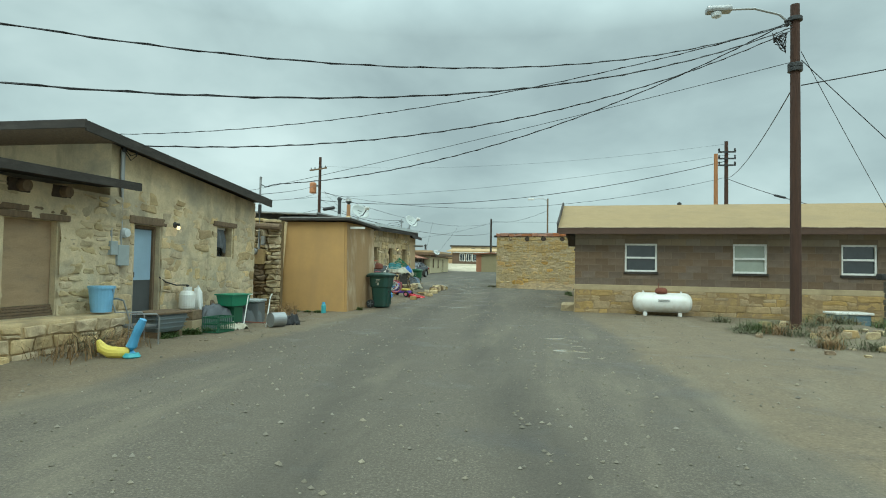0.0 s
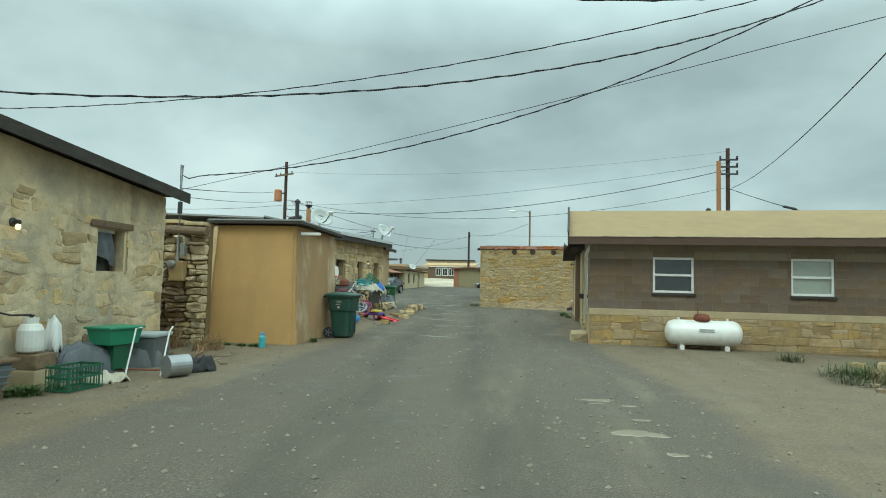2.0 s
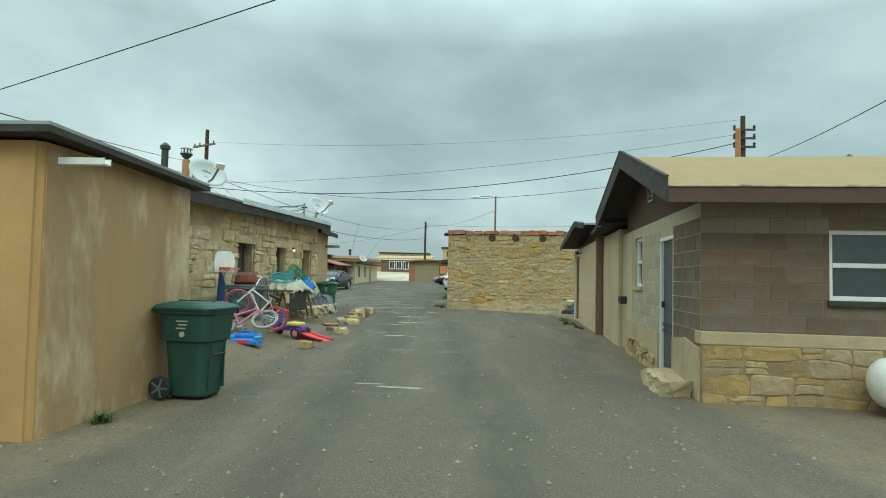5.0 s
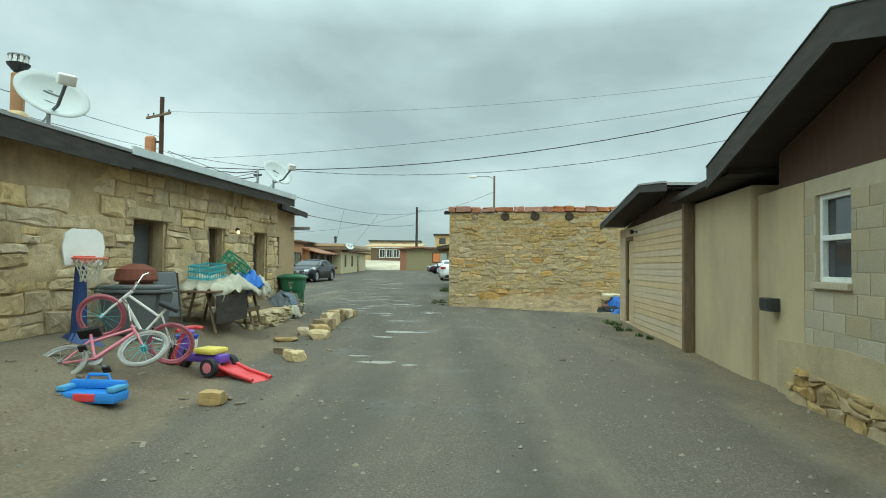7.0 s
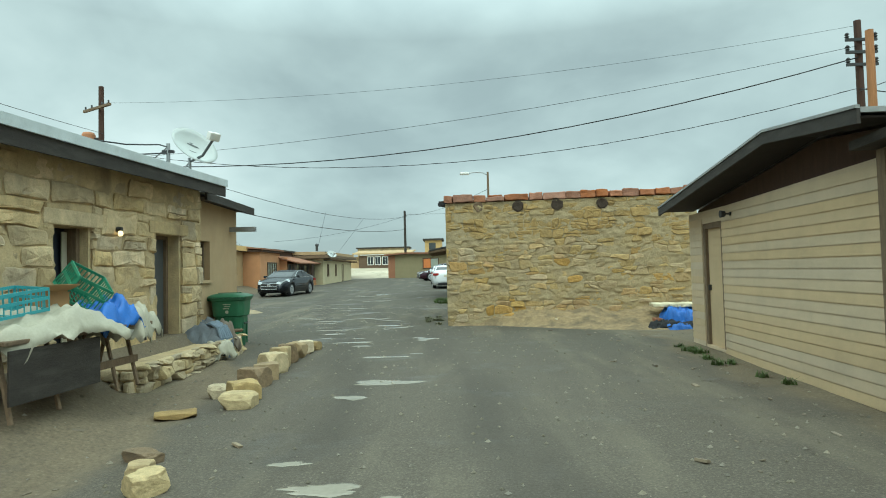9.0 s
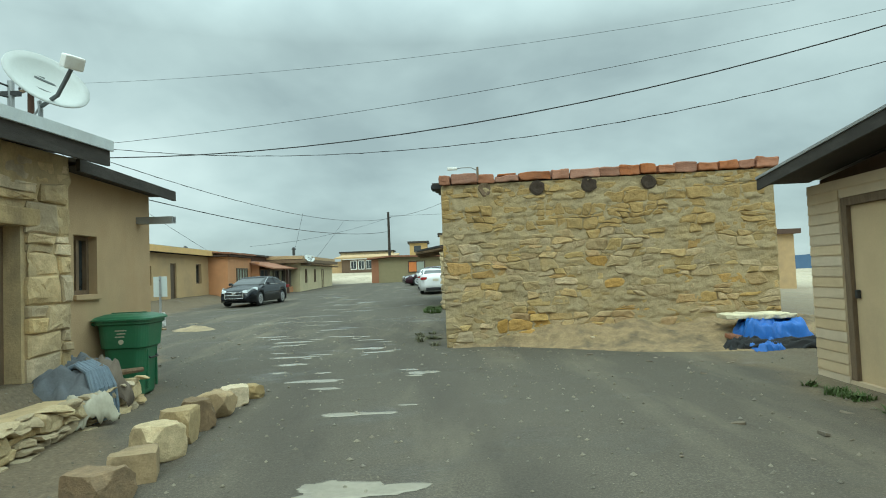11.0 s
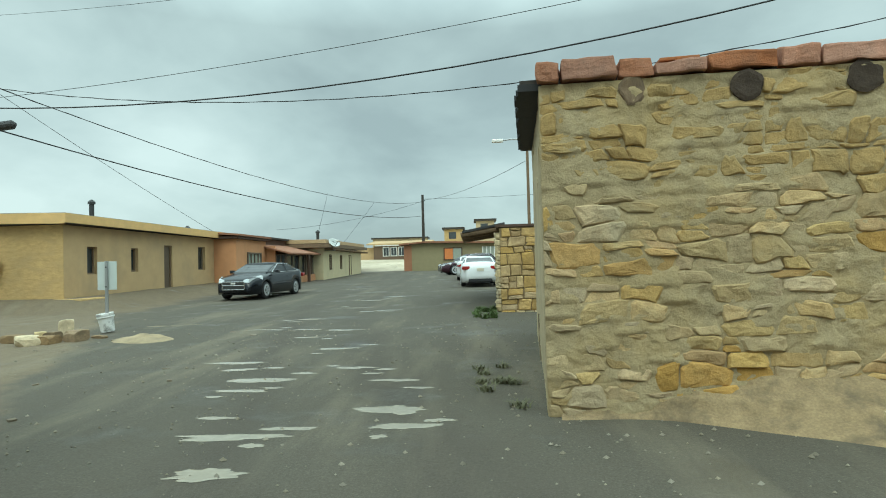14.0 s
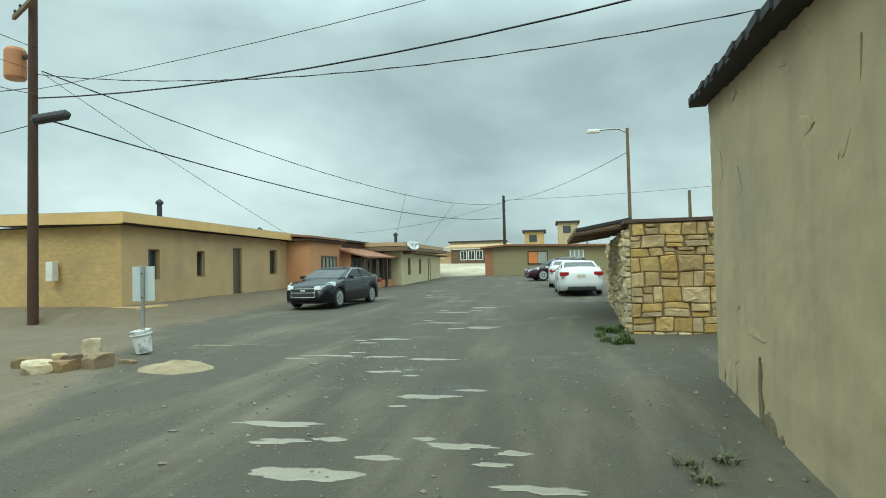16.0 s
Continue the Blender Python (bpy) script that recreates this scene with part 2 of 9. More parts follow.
M["wood_old"] = mat("weathered_wood", (0.170, 0.121, 0.077), 0.9, 0.35, 4, 80, 0.5, (0.095, 0.071, 0.050), 0.5, 3, stretch=(6, 6, 1))
# Charred wood, taken near black so its colour carries recess shade as well.
M["wood_end"] = mat("burnt_end_and_recess_shade", (0.05, 0.036, 0.026), 0.95, 0.35, 14, 80, 0.6)
M["pole_wood"] = mat("creosoted_pole", (0.062, 0.032, 0.022), 0.9, 0.3, 4, 80, 0.4, (0.038, 0.022, 0.017), 0.5, 3, stretch=(6, 6, 0.6))
M["door_dark"] = mat("dark_door", (0.075, 0.078, 0.078), 0.6, 0.15, 4, 60, 0.1)
M["door_brown"] = mat("brown_door", (0.11, 0.082, 0.06), 0.7, 0.2, 4, 60, 0.2, stretch=(5, 5, 1))
M["white_paint"] = mat("white_painted_frame", (0.78, 0.78, 0.74), 0.5, 0.05, 6, 60, 0.05, (0.55, 0.52, 0.46), 0.4, 5)
M["offwhite"] = mat("off_white_enamel", (0.76, 0.75, 0.70), 0.4, 0.05, 4, 60, 0.04, (0.50, 0.42, 0.33), 0.45, 2.5, coat=0.2)
M["metal_grey"] = mat("galvanised_steel", (0.36, 0.37, 0.37), 0.45, 0.2, 8, 90, 0.1, (0.24, 0.22, 0.20), 0.4, 4, metal=0.7)
M["metal_box"] = mat("grey_meter_enamel", (0.34, 0.38, 0.38), 0.5, 0.12, 8, 90, 0.05)
M["metal_dark"] = mat("dark_iron", (0.05, 0.05, 0.05), 0.55, 0.25, 8, 90, 0.1, metal=0.5)
M["rust"] = mat("rusted_steel", (0.17, 0.058, 0.036), 0.85, 0.3, 9, 90, 0.3)
M["cart_green"] = mat("dark_green_plastic", (0.018, 0.062, 0.046), 0.5, 0.12, 4, 120, 0.06, (0.06, 0.085, 0.07), 0.35, 2.5)
M["cart_green2"] = mat("green_plastic", (0.028, 0.135, 0.062), 0.5, 0.12, 4, 120, 0.06, (0.10, 0.17, 0.10), 0.35, 2.5)
M["black_rubber"] = mat("black_rubber", (0.018, 0.018, 0.019), 0.75, 0.2, 10, 90, 0.1)
M["wire"] = mat("black_cable", (0.012, 0.012, 0.013), 0.6, 0.1, 10, 90, 0)
M["glass"] = mat("dark_window_glass", (0.035, 0.042, 0.045), 0.08, 0.2, 1.5, 6, 0.0, spec=0.7)
M["glass_pale"] = mat("curtained_glass", (0.33, 0.36, 0.30), 0.15, 0.12, 1.5, 5, 0.0, spec=0.6)
M["dark_inside"] = mat("dark_interior", (0.012, 0.011, 0.010), 0.9, 0.2, 3, 20, 0)
M["plastic_blue"] = mat("light_blue_plastic", (0.10, 0.33, 0.55), 0.45, 0.1, 5, 60, 0.03)
M["plastic_royal"] = mat("royal_blue_plastic", (0.03, 0.09, 0.42), 0.4, 0.12, 5, 60, 0.05)
M["plastic_red"] = mat("red_plastic", (0.55, 0.05, 0.06), 0.4, 0.1, 5, 60, 0.03)
M["plastic_yellow"] = mat("yellow_plastic", (0.68, 0.58, 0.12), 0.45, 0.1, 5, 60, 0.03)
M["plastic_pink"] = mat("pink_paint", (0.50, 0.16, 0.22), 0.4, 0.1, 5, 60, 0.03)
M["plastic_purple"] = mat("purple_plastic", (0.14, 0.07, 0.40), 0.4, 0.1, 5, 60, 0.03)
M["plastic_cyan"] = mat("turquoise_plastic", (0.07, 0.36, 0.40), 0.4, 0.1, 5, 60, 0.03)
M["crate_green"] = mat("green_crate_plastic", (0.03, 0.22, 0.12), 0.5, 0.12, 5, 60, 0.04, (0.08, 0.22, 0.14), 0.3, 3)
M["crate_dark"] = mat("dark_green_crate", (0.02, 0.10, 0.05), 0.5, 0.12, 5, 60, 0.04)
M["tarp_grey"] = mat("pale_tarpaulin", (0.42, 0.41, 0.335), 0.6, 0.16, 3, 40, 0.1, (0.34, 0.31, 0.24), 0.5, 2)
M["tarp_blue"] = mat("blue_tarpaulin", (0.03, 0.15, 0.52), 0.45, 0.2, 4, 40, 0.1)
M["cardboard"] = mat("brown_cardboard", (0.36, 0.22, 0.11), 0.9, 0.12, 4, 60, 0.1)
M["plastic_grey"] = mat("grey_plastic", (0.11, 0.12, 0.12), 0.6, 0.15, 4, 60, 0.05)
M["cloth_grey"] = mat("grey_cloth", (0.13, 0.14, 0.15), 0.95, 0.2, 6, 60, 0.3)
M["bulb"] = mat("lamp_glass", (0.9, 0.8, 0.6), 0.3, 0.02, 4, 20, 0)
b_ = M["bulb"].node_tree.nodes["Principled BSDF"]
b_.inputs["Emission Color"].default_value, b_.inputs["Emission Strength"].default_value = (1, 0.70, 0.36, 1), 1.3
M["dry_weed"] = mat("dry_weed", (0.26, 0.17, 0.085), 0.9, 0.3, 5, 60, 0)
M["green_weed"] = mat("green_weed", (0.07, 0.11, 0.03), 0.8, 0.3, 5, 60, 0)
M["sage"] = mat("grey_green_weed", (0.13, 0.135, 0.08), 0.9, 0.3, 5, 60, 0)
# The blue of distance haze is put straight into the mesa colour.
M["far_blue"] = mat("haze_tinted_mesa", (0.07, 0.11, 0.17), 1.0, 0.12, 0.004, 0.03, 0, spec=0.0)


# ---- geometry helpers ----
def part(name, bm, material, parent, label=""):
    bmesh.ops.recalc_face_normals(bm, faces=bm.faces)
    me = bpy.data.meshes.new(name)
    bm.to_mesh(me)
    bm.free()
    me.materials.append(material)
    ob = new(name, me)
    if parent is not None:
        ob.parent = parent
    return tagged(ob, label)


def smooth(ob):
    for p in ob.data.polygons:
        p.use_smooth = True
    return ob


def thing(name, m, label, category, group="", kind=""):
    ob = new(name)
    ob.empty_display_size = 0.1
    ob.matrix_world = m
    return tagged(ob, label, category, group, kind)


def hexa(bm, p):
    """A solid from eight corners: four below, four above, in the same order."""
    v = [bm.verts.new(c) for c in p]
    for f in ((0, 3, 2, 1), (4, 5, 6, 7), (0, 1, 5, 4), (1, 2, 6, 5), (2, 3, 7, 6), (3, 0, 4, 7)):
        bm.faces.new([v[i] for i in f])
    return v


def box(bm, x0, x1, y0, y1, z0, z1, bevel=0.0, m=None):
    v = hexa(bm, [(x0, y0, z0), (x1, y0, z0), (x1, y1, z0), (x0, y1, z0), (x0, y0, z1), (x1, y0, z1), (x1, y1, z1), (x0, y1, z1)])
    if m is not None:
        for q in v:
            q.co = m @ q.co
    if bevel:
        edges = list({e for q in v for e in q.link_edges})
        bmesh.ops.bevel(bm, geom=edges, offset=bevel, segments=2, affect="EDGES", profile=0.6)
    return bm


def boxes(*rows, bevel=0.0):
    bm = bmesh.new()
    for r in rows:
        box(bm, *r, bevel=bevel)
    return bm


def ring_tube(bm, pts, radii, n=8, caps=True):
    """A round bar along points, with a radius for each."""
    pts = [Vector(p) for p in pts]
    rings = []
    for i, p in enumerate(pts):
        d = (pts[min(i + 1, len(pts) - 1)] - pts[max(i - 1, 0)]).normalized()
        q = d.to_track_quat("Z", "Y")
        rings.append([bm.verts.new(p + q @ Vector((math.cos(a) * radii[i], math.sin(a) * radii[i], 0)))
                      for a in (2 * math.pi * k / n for k in range(n))])
    for a, b in zip(rings, rings[1:]):
        for k in range(n):
            bm.faces.new((a[k], a[(k + 1) % n], b[(k + 1) % n], b[k]))
    if caps:
        bm.faces.new(rings[0][::-1]); bm.faces.new(rings[-1])
    return bm


def tube(pts, r, n=8):
    return ring_tube(bmesh.new(), pts, [r] * len(pts), n)


def lathe(profile, n=20, bm=None, m=None):
    """A turned shape from (radius, height) rows."""
    bm = bm or bmesh.new()
    rings = []
    for r, z in profile:
        rings.append([bm.verts.new((m or Matrix()) @ Vector((max(r, 1e-4) * math.cos(2 * math.pi * k / n), max(r, 1e-4) * math.sin(2 * math.pi * k / n), z))) for k in range(n)])
    for a, b in zip(rings, rings[1:]):
        for k in range(n):
            bm.faces.new((a[k], a[(k + 1) % n], b[(k + 1) % n], b[k]))
    bm.faces.new(rings[0][::-1]); bm.faces.new(rings[-1])
    return bm


def panel(L, top, t, holes=(), bottom=0.0):
    """A wall along x from 0 to L, its outer face at y = 0, with a straight or broken top line [(x, z), ...] and openings (x0, x1, z0, z1)."""
    bm = bmesh.new()
    xs = sorted({0.0, L, *[h[0] for h in holes], *[h[1] for h in holes], *[p[0] for p in top if 0 < p[0] < L]})
    zt = lambda x: float(np.interp(x, [p[0] for p in top], [p[1] for p in top]))  # noqa: E731
    for a, b in zip(xs, xs[1:]):
        z = bottom
        for h in sorted((h for h in holes if h[0] < b - 1e-6 and h[1] > a + 1e-6), key=lambda h: h[2]):
            if h[2] > z + 1e-4:
                box(bm, a, b, 0, t, z, h[2])
            z = h[3]
        hexa(bm, [(a, 0, z), (b, 0, z), (b, t, z), (a, t, z), (a, 0, zt(a)), (b, 0, zt(b)), (b, t, zt(b)), (a, t, zt(a))])
    bmesh.ops.remove_doubles(bm, verts=bm.verts, dist=1e-4)
    return bm


def turned(bm, m):
    bmesh.ops.transform(bm, matrix=m, verts=bm.verts)
    return bm


def slab(pts, t):
    """A roof or board: a flat outline of points, thickened straight down by t."""
    bm = bmesh.new()
    up = [bm.verts.new(p) for p in pts]
    dn = [bm.verts.new((p[0], p[1], p[2] - t)) for p in pts]
    bm.faces.new(up); bm.faces.new(dn[::-1])
    for i in range(len(pts)):
        j = (i + 1) % len(pts)
        bm.faces.new((up[i], dn[i], dn[j], up[j]))
    return bm


LEFT = pose(0, 0, 0, 0, 0, 90)   # a panel laid along +y, its outer face looking to +x
RIGHT = pose(0, 0, 0, 0, 0, -90)  # a panel laid along -y, its outer face looking to -x


def g_road(y):
    return float(np.interp(y, [-40, -3, 5, 15, 25, 35, 45, 60, 80, 120, 200], [-0.5, -0.2, -0.08, 0, 0.06, 0.15, 0.25, 0.5, 0.75, 1.2, 2.0]))


def ramp01(v, a, b):
    v = min(1.0, max(0.0, (v - a) / (b - a)))
    return v * v * (3 - 2 * v)


def g(x, y):
    """Height of the ground."""
    z = g_road(y)
    z += 0.50 * ramp01(-x, float(np.interp(y, [23.5, 25.2], [2.9, 3.92])), float(np.interp(y, [23.5, 25.2], [4.6, 4.35]))) * ramp01(y, 16.5, 19) * (1 - ramp01(y, 28.4, 29.6))          # bank before the stone row house
    z += 0.42 * ramp01(-x, 12.6, 14.5) * ramp01(y, 45.9, 47.1)                                            # the far side of the open yard
    z += 0.30 * ramp01(-x, 3.7, 4.6) * (1 - ramp01(y, 5.0, 6.5))                                   # bank under the lean-to
    z += 0.22 * ramp01(x, 8.2, 10) * (1 - ramp01(y, 12.5, 14.5)) * ramp01(y, 5, 9)                # dirt heap at the pole
    z -= 42 * ramp01(x - 0.25 * max(0, y - 40), 16, 330) + 1.2 * ramp01(x - 0.12 * max(0, y - 40), 8.5, 18)  # the edge of the mesa
    z -= 70 * ramp01(-x - 0.25 * max(0, y - 40), 60, 420)
    return z


# ---- ground ----
def ground_material():
    m = bpy.data.materials.new("dirt_and_gravel")
    m.use_nodes = True
    n, l = m.node_tree.nodes, m.node_tree.links
    b = n["Principled BSDF"]
    b.inputs["Specular IOR Level"].default_value = 0.35
    pos = n.new("ShaderNodeNewGeometry").outputs["Position"]

    def nz(s, d=6, r=0.6, st=(1, 1, 1)):
        mp = n.new("ShaderNodeMapping"); mp.inputs["Scale"].default_value = st
        t = n.new("ShaderNodeTexNoise")
        t.inputs["Scale"].default_value, t.inputs["Detail"].default_value, t.inputs["Roughness"].default_value = s, d, r
        l.new(pos, mp.inputs[0]); l.new(mp.outputs[0], t.inputs["Vector"])
        return t.outputs["Fac"]

    def ramp(src, *stops):
        r = n.new("ShaderNodeValToRGB")
        r.color_ramp.elements[0].position, r.color_ramp.elements[0].color = stops[0][0], (*stops[0][1], 1)
        r.color_ramp.elements[1].position, r.color_ramp.elements[1].color = stops[-1][0], (*stops[-1][1], 1)
        for p, c in stops[1:-1]:
            e = r.color_ramp.elements.new(p); e.color = (*c, 1)
        l.new(src, r.inputs["Fac"])
        return r.outputs["Color"]

    def mixc(fac, a, c):
        x = n.new("ShaderNodeMix"); x.data_type = "RGBA"
        l.new(fac, x.inputs["Factor"]); l.new(a, x.inputs["A"]); l.new(c, x.inputs["B"])
        return x.outputs["Result"]

    def rng(src, a, b_, lo=0.0, hi=1.0):
        r = n.new("ShaderNodeMapRange")
        for k, v in zip(("From Min", "From Max", "To Min", "To Max"), (a, b_, lo, hi)):
            r.inputs[k].default_value = v
        l.new(src, r.inputs["Value"])
        return r.outputs["Result"]

    road = n.new("ShaderNodeAttribute"); road.attribute_name = "road"
    gravel = ramp(nz(55, 4, 0.7), (0.3, (0.070, 0.059, 0.045)), (0.55, (0.122, 0.104, 0.079)), (0.75, (0.245, 0.212, 0.160)))
    dirt = ramp(nz(30, 5, 0.65), (0.3, (0.118, 0.090, 0.057)), (0.6, (0.192, 0.150, 0.097)), (0.78, (0.30, 0.245, 0.168)))
    blotch = nz(0.55, 6, 0.62)
    edge = n.new("ShaderNodeMath"); edge.operation = "ADD"
    l.new(road.outputs["Fac"], edge.inputs[0]); l.new(rng(blotch, 0.3, 0.7, -0.28, 0.28), edge.inputs[1])
    col = mixc(rng(edge.outputs[0], 0.35, 0.65), dirt, gravel)
    tar_a = n.new("ShaderNodeAttribute"); tar_a.attribute_name = "tar"
    tar = ramp(nz(60, 4, 0.72), (0.3, (0.061, 0.054, 0.041)), (0.6, (0.106, 0.094, 0.072)), (0.78, (0.205, 0.179, 0.132)))
    t_mul = n.new("ShaderNodeMath"); t_mul.operation = "MULTIPLY"
    l.new(tar_a.outputs["Fac"], t_mul.inputs[0]); l.new(rng(edge.outputs[0], 0.3, 0.6), t_mul.inputs[1])
    col = mixc(t_mul.outputs[0], col, tar)
    pl_a = n.new("ShaderNodeAttribute"); pl_a.attribute_name = "plain"
    pale = ramp(nz(0.05, 5, 0.6), (0.35, (0.40, 0.335, 0.235)), (0.65, (0.62, 0.54, 0.40)))
    col = mixc(pl_a.outputs["Fac"], col, pale)
    # wheel-worn paler streaks along the way and sandy washes
    streak = rng(nz(1.1, 5, 0.6, (1.0, 0.16, 1)), 0.52, 0.70, 0.0, 0.55)
    sand = ramp(nz(40, 4, 0.6), (0.3, (0.168, 0.142, 0.099)), (0.7, (0.258, 0.221, 0.155)))
    col = mixc(streak, col, sand)
    mottle = rng(nz(2.4, 6, 0.7), 0.42, 0.66, 0.0, 0.30)
    col = mixc(mottle, col, ramp(nz(24, 4, 0.7), (0.3, (0.055, 0.047, 0.036)), (0.7, (0.12, 0.10, 0.075))))
    ac = n.new("ShaderNodeAttribute"); ac.attribute_name = "across"
    ac_n = n.new("ShaderNodeMath"); ac_n.operation = "ADD"
    l.new(ac.outputs["Fac"], ac_n.inputs[0]); l.new(rng(nz(0.9, 3, 0.5, (1, 0.3, 1)), 0.3, 0.7, -0.22, 0.22), ac_n.inputs[1])
    ac_a = n.new("ShaderNodeMath"); ac_a.operation = "ABSOLUTE"
    l.new(ac_n.outputs[0], ac_a.inputs[0])
    rut = ramp(rng(ac_a.outputs[0], 0.0, 2.4), (0.12, (0.0, 0.0, 0.0)), (0.32, (1.0, 1.0, 1.0)), (0.46, (0.75, 0.75, 0.75)), (0.62, (0.0, 0.0, 0.0)))
    rut_m = n.new("ShaderNodeMath"); rut_m.operation = "MULTIPLY"
    l.new(rut, rut_m.inputs[0]); l.new(rng(nz(1.3, 5, 0.65, (1, 0.25, 1)), 0.32, 0.56, 0.0, 0.85), rut_m.inputs[1])
    rut_t = n.new("ShaderNodeMath"); rut_t.operation = "MULTIPLY"
    l.new(rut_m.outputs[0], rut_t.inputs[0]); l.new(road.outputs["Fac"], rut_t.inputs[1])
    col = mixc(rut_t.outputs[0], col, ramp(nz(45, 4, 0.7), (0.3, (0.050, 0.043, 0.034)), (0.7, (0.098, 0.084, 0.066))))
    wet = rng(nz(0.8, 5, 0.6), 0.54, 0.70, 0.0, 0.5)
    dark = n.new("ShaderNodeMix"); dark.data_type, dark.blend_type = "RGBA", "MULTIPLY"
    l.new(wet, dark.inputs["Factor"]); l.new(col, dark.inputs["A"]); dark.inputs["B"].default_value = (0.5, 0.48, 0.46, 1)
    l.new(dark.outputs["Result"], b.inputs["Base Color"])
    l.new(rng(wet, 0, 0.5, 0.95, 0.5), b.inputs["Roughness"])
    bp = n.new("ShaderNodeBump"); bp.inputs["Strength"].default_value, bp.inputs["Distance"].default_value = 0.7, 0.03
    hm = n.new("ShaderNodeMix"); hm.inputs["Factor"].default_value = 0.55
    l.new(nz(28, 5, 0.7), hm.inputs["A"]); l.new(nz(4, 5, 0.6), hm.inputs["B"])
    l.new(hm.outputs["Result"], bp.inputs["Height"]); l.new(bp.outputs[0], b.inputs["Normal"])
    return m


def road_mask(x, y):
    """1 on the gravel way, 0 on bare earth."""
    c = float(np.interp(y, [-10, 5, 15, 30, 45, 80, 130], [1.7, 1.3, 0.9, -0.9, -4.2, -7, -9]))
    w = float(np.interp(y, [-10, 5, 15, 26, 34, 45, 60, 90], [4.6, 3.6, 3.0, 2.6, 4.4, 8.0, 8.0, 6.0]))
    if x > c and 18 < y < 36:
        w += 1.6 * ramp01(y, 18, 24) * (1 - ramp01(y, 30, 36))
    return 1 - ramp01(abs(x - c), w * 0.75, w * 1.15)


def build_ground():
    xs = np.concatenate([-np.geomspace(18.5, 3500, 34)[::-1], np.arange(-18, 14.01, 0.5), np.geomspace(14.6, 3500, 34)])
    ys = np.concatenate([-np.geomspace(12.5, 1200, 14)[::-1], np.arange(-12, 60.01, 0.5), np.geomspace(61, 4000, 46)])
    verts = []
    for y in ys:
        for x in xs:
            n1 = noise.noise((x * 0.7, y * 0.7, 0.0)) * 0.018 + noise.noise((x * 2.3, y * 2.3, 4.0)) * 0.007
            far = 0.0 if abs(x) < 25 and y < 90 else noise.noise((x * 0.02, y * 0.02, 2.0)) * min(6.0, 0.01 * math.hypot(x, y))
            verts.append((x, y, g(x, y) + n1 + far))
    W = len(xs)
    faces = [(j * W + i, j * W + i + 1, (j + 1) * W + i + 1, (j + 1) * W + i) for j in range(len(ys) - 1) for i in range(W - 1)]
    me = bpy.data.meshes.new("ground")
    me.from_pydata(verts, [], faces)
    for nm, fn in (("tar", lambda v: ramp01(v[1] + 0.25 * v[0], 24, 33) * (1 - ramp01(-v[0], 9, 15))), ("plain", lambda v: ramp01(max(abs(v[0]) - 8, v[1] - 80), 4, 42))):
        me.attributes.new(nm, "FLOAT", "POINT").data.foreach_set("value", [fn(v) for v in verts])
    me.attributes.new("across", "FLOAT", "POINT").data.foreach_set("value", [v[0] - float(np.interp(v[1], [-10, -3, 5, 10, 15, 20, 25, 30, 36, 45, 80], [3.6, 2.9, 1.4, 0.7, 0.3, 0.0, -0.4, -1.3, -3.2, -5.0, -7.0])) for v in verts])
    at = me.attributes.new("road", "FLOAT", "POINT")
    at.data.foreach_set("value", [road_mask(v[0], v[1]) for v in verts])
    me.materials.append(ground_material())
    ob = smooth(new("ground", me))
    return tagged(ob, "bare earth and dark gravel ground with wheel tracks", "ground", kind="structure")


build_ground()


def gv(x, y):
    return g(x, y) + noise.noise((x * 0.7, y * 0.7, 0.0)) * 0.018 + noise.noise((x * 2.3, y * 2.3, 4.0)) * 0.007


def gz(x, y):
    """Height of the ground sheet itself, between its grid points."""
    x0, y0 = math.floor(x * 2) / 2, math.floor(y * 2) / 2
    u, v = (x - x0) * 2, (y - y0) * 2
    return (gv(x0, y0) * (1 - u) + gv(x0 + 0.5, y0) * u) * (1 - v) + (gv(x0, y0 + 0.5) * (1 - u) + gv(x0 + 0.5, y0 + 0.5) * u) * v


def build_mesa():
    bm = bmesh.new()
    n = 60
    lo, hi = [], []
    for i in range(n + 1):
        a = radians(-75 + 150 * i / n)
        x, y = math.sin(a) * 3300, math.cos(a) * 3300
        h = 4 + 34 * ramp01(abs(noise.noise((i * 0.21, 0.3, 0))) * 2.2, 0.1, 0.5) + 8 * noise.noise((i * 0.9, 2, 0))
        lo.append(bm.verts.new((x, y, -110))); hi.append(bm.verts.new((x * 1.04, y * 1.04, max(6, 0.72 * h))))
    for i in range(n):
        bm.faces.new((lo[i], lo[i + 1], hi[i + 1], hi[i]))
    ob = part("backdrop", bm, M["far_blue"], None)
    tagged(ob, "distant mesas tinted haze blue along the horizon", "hills", kind="structure")


build_mesa()


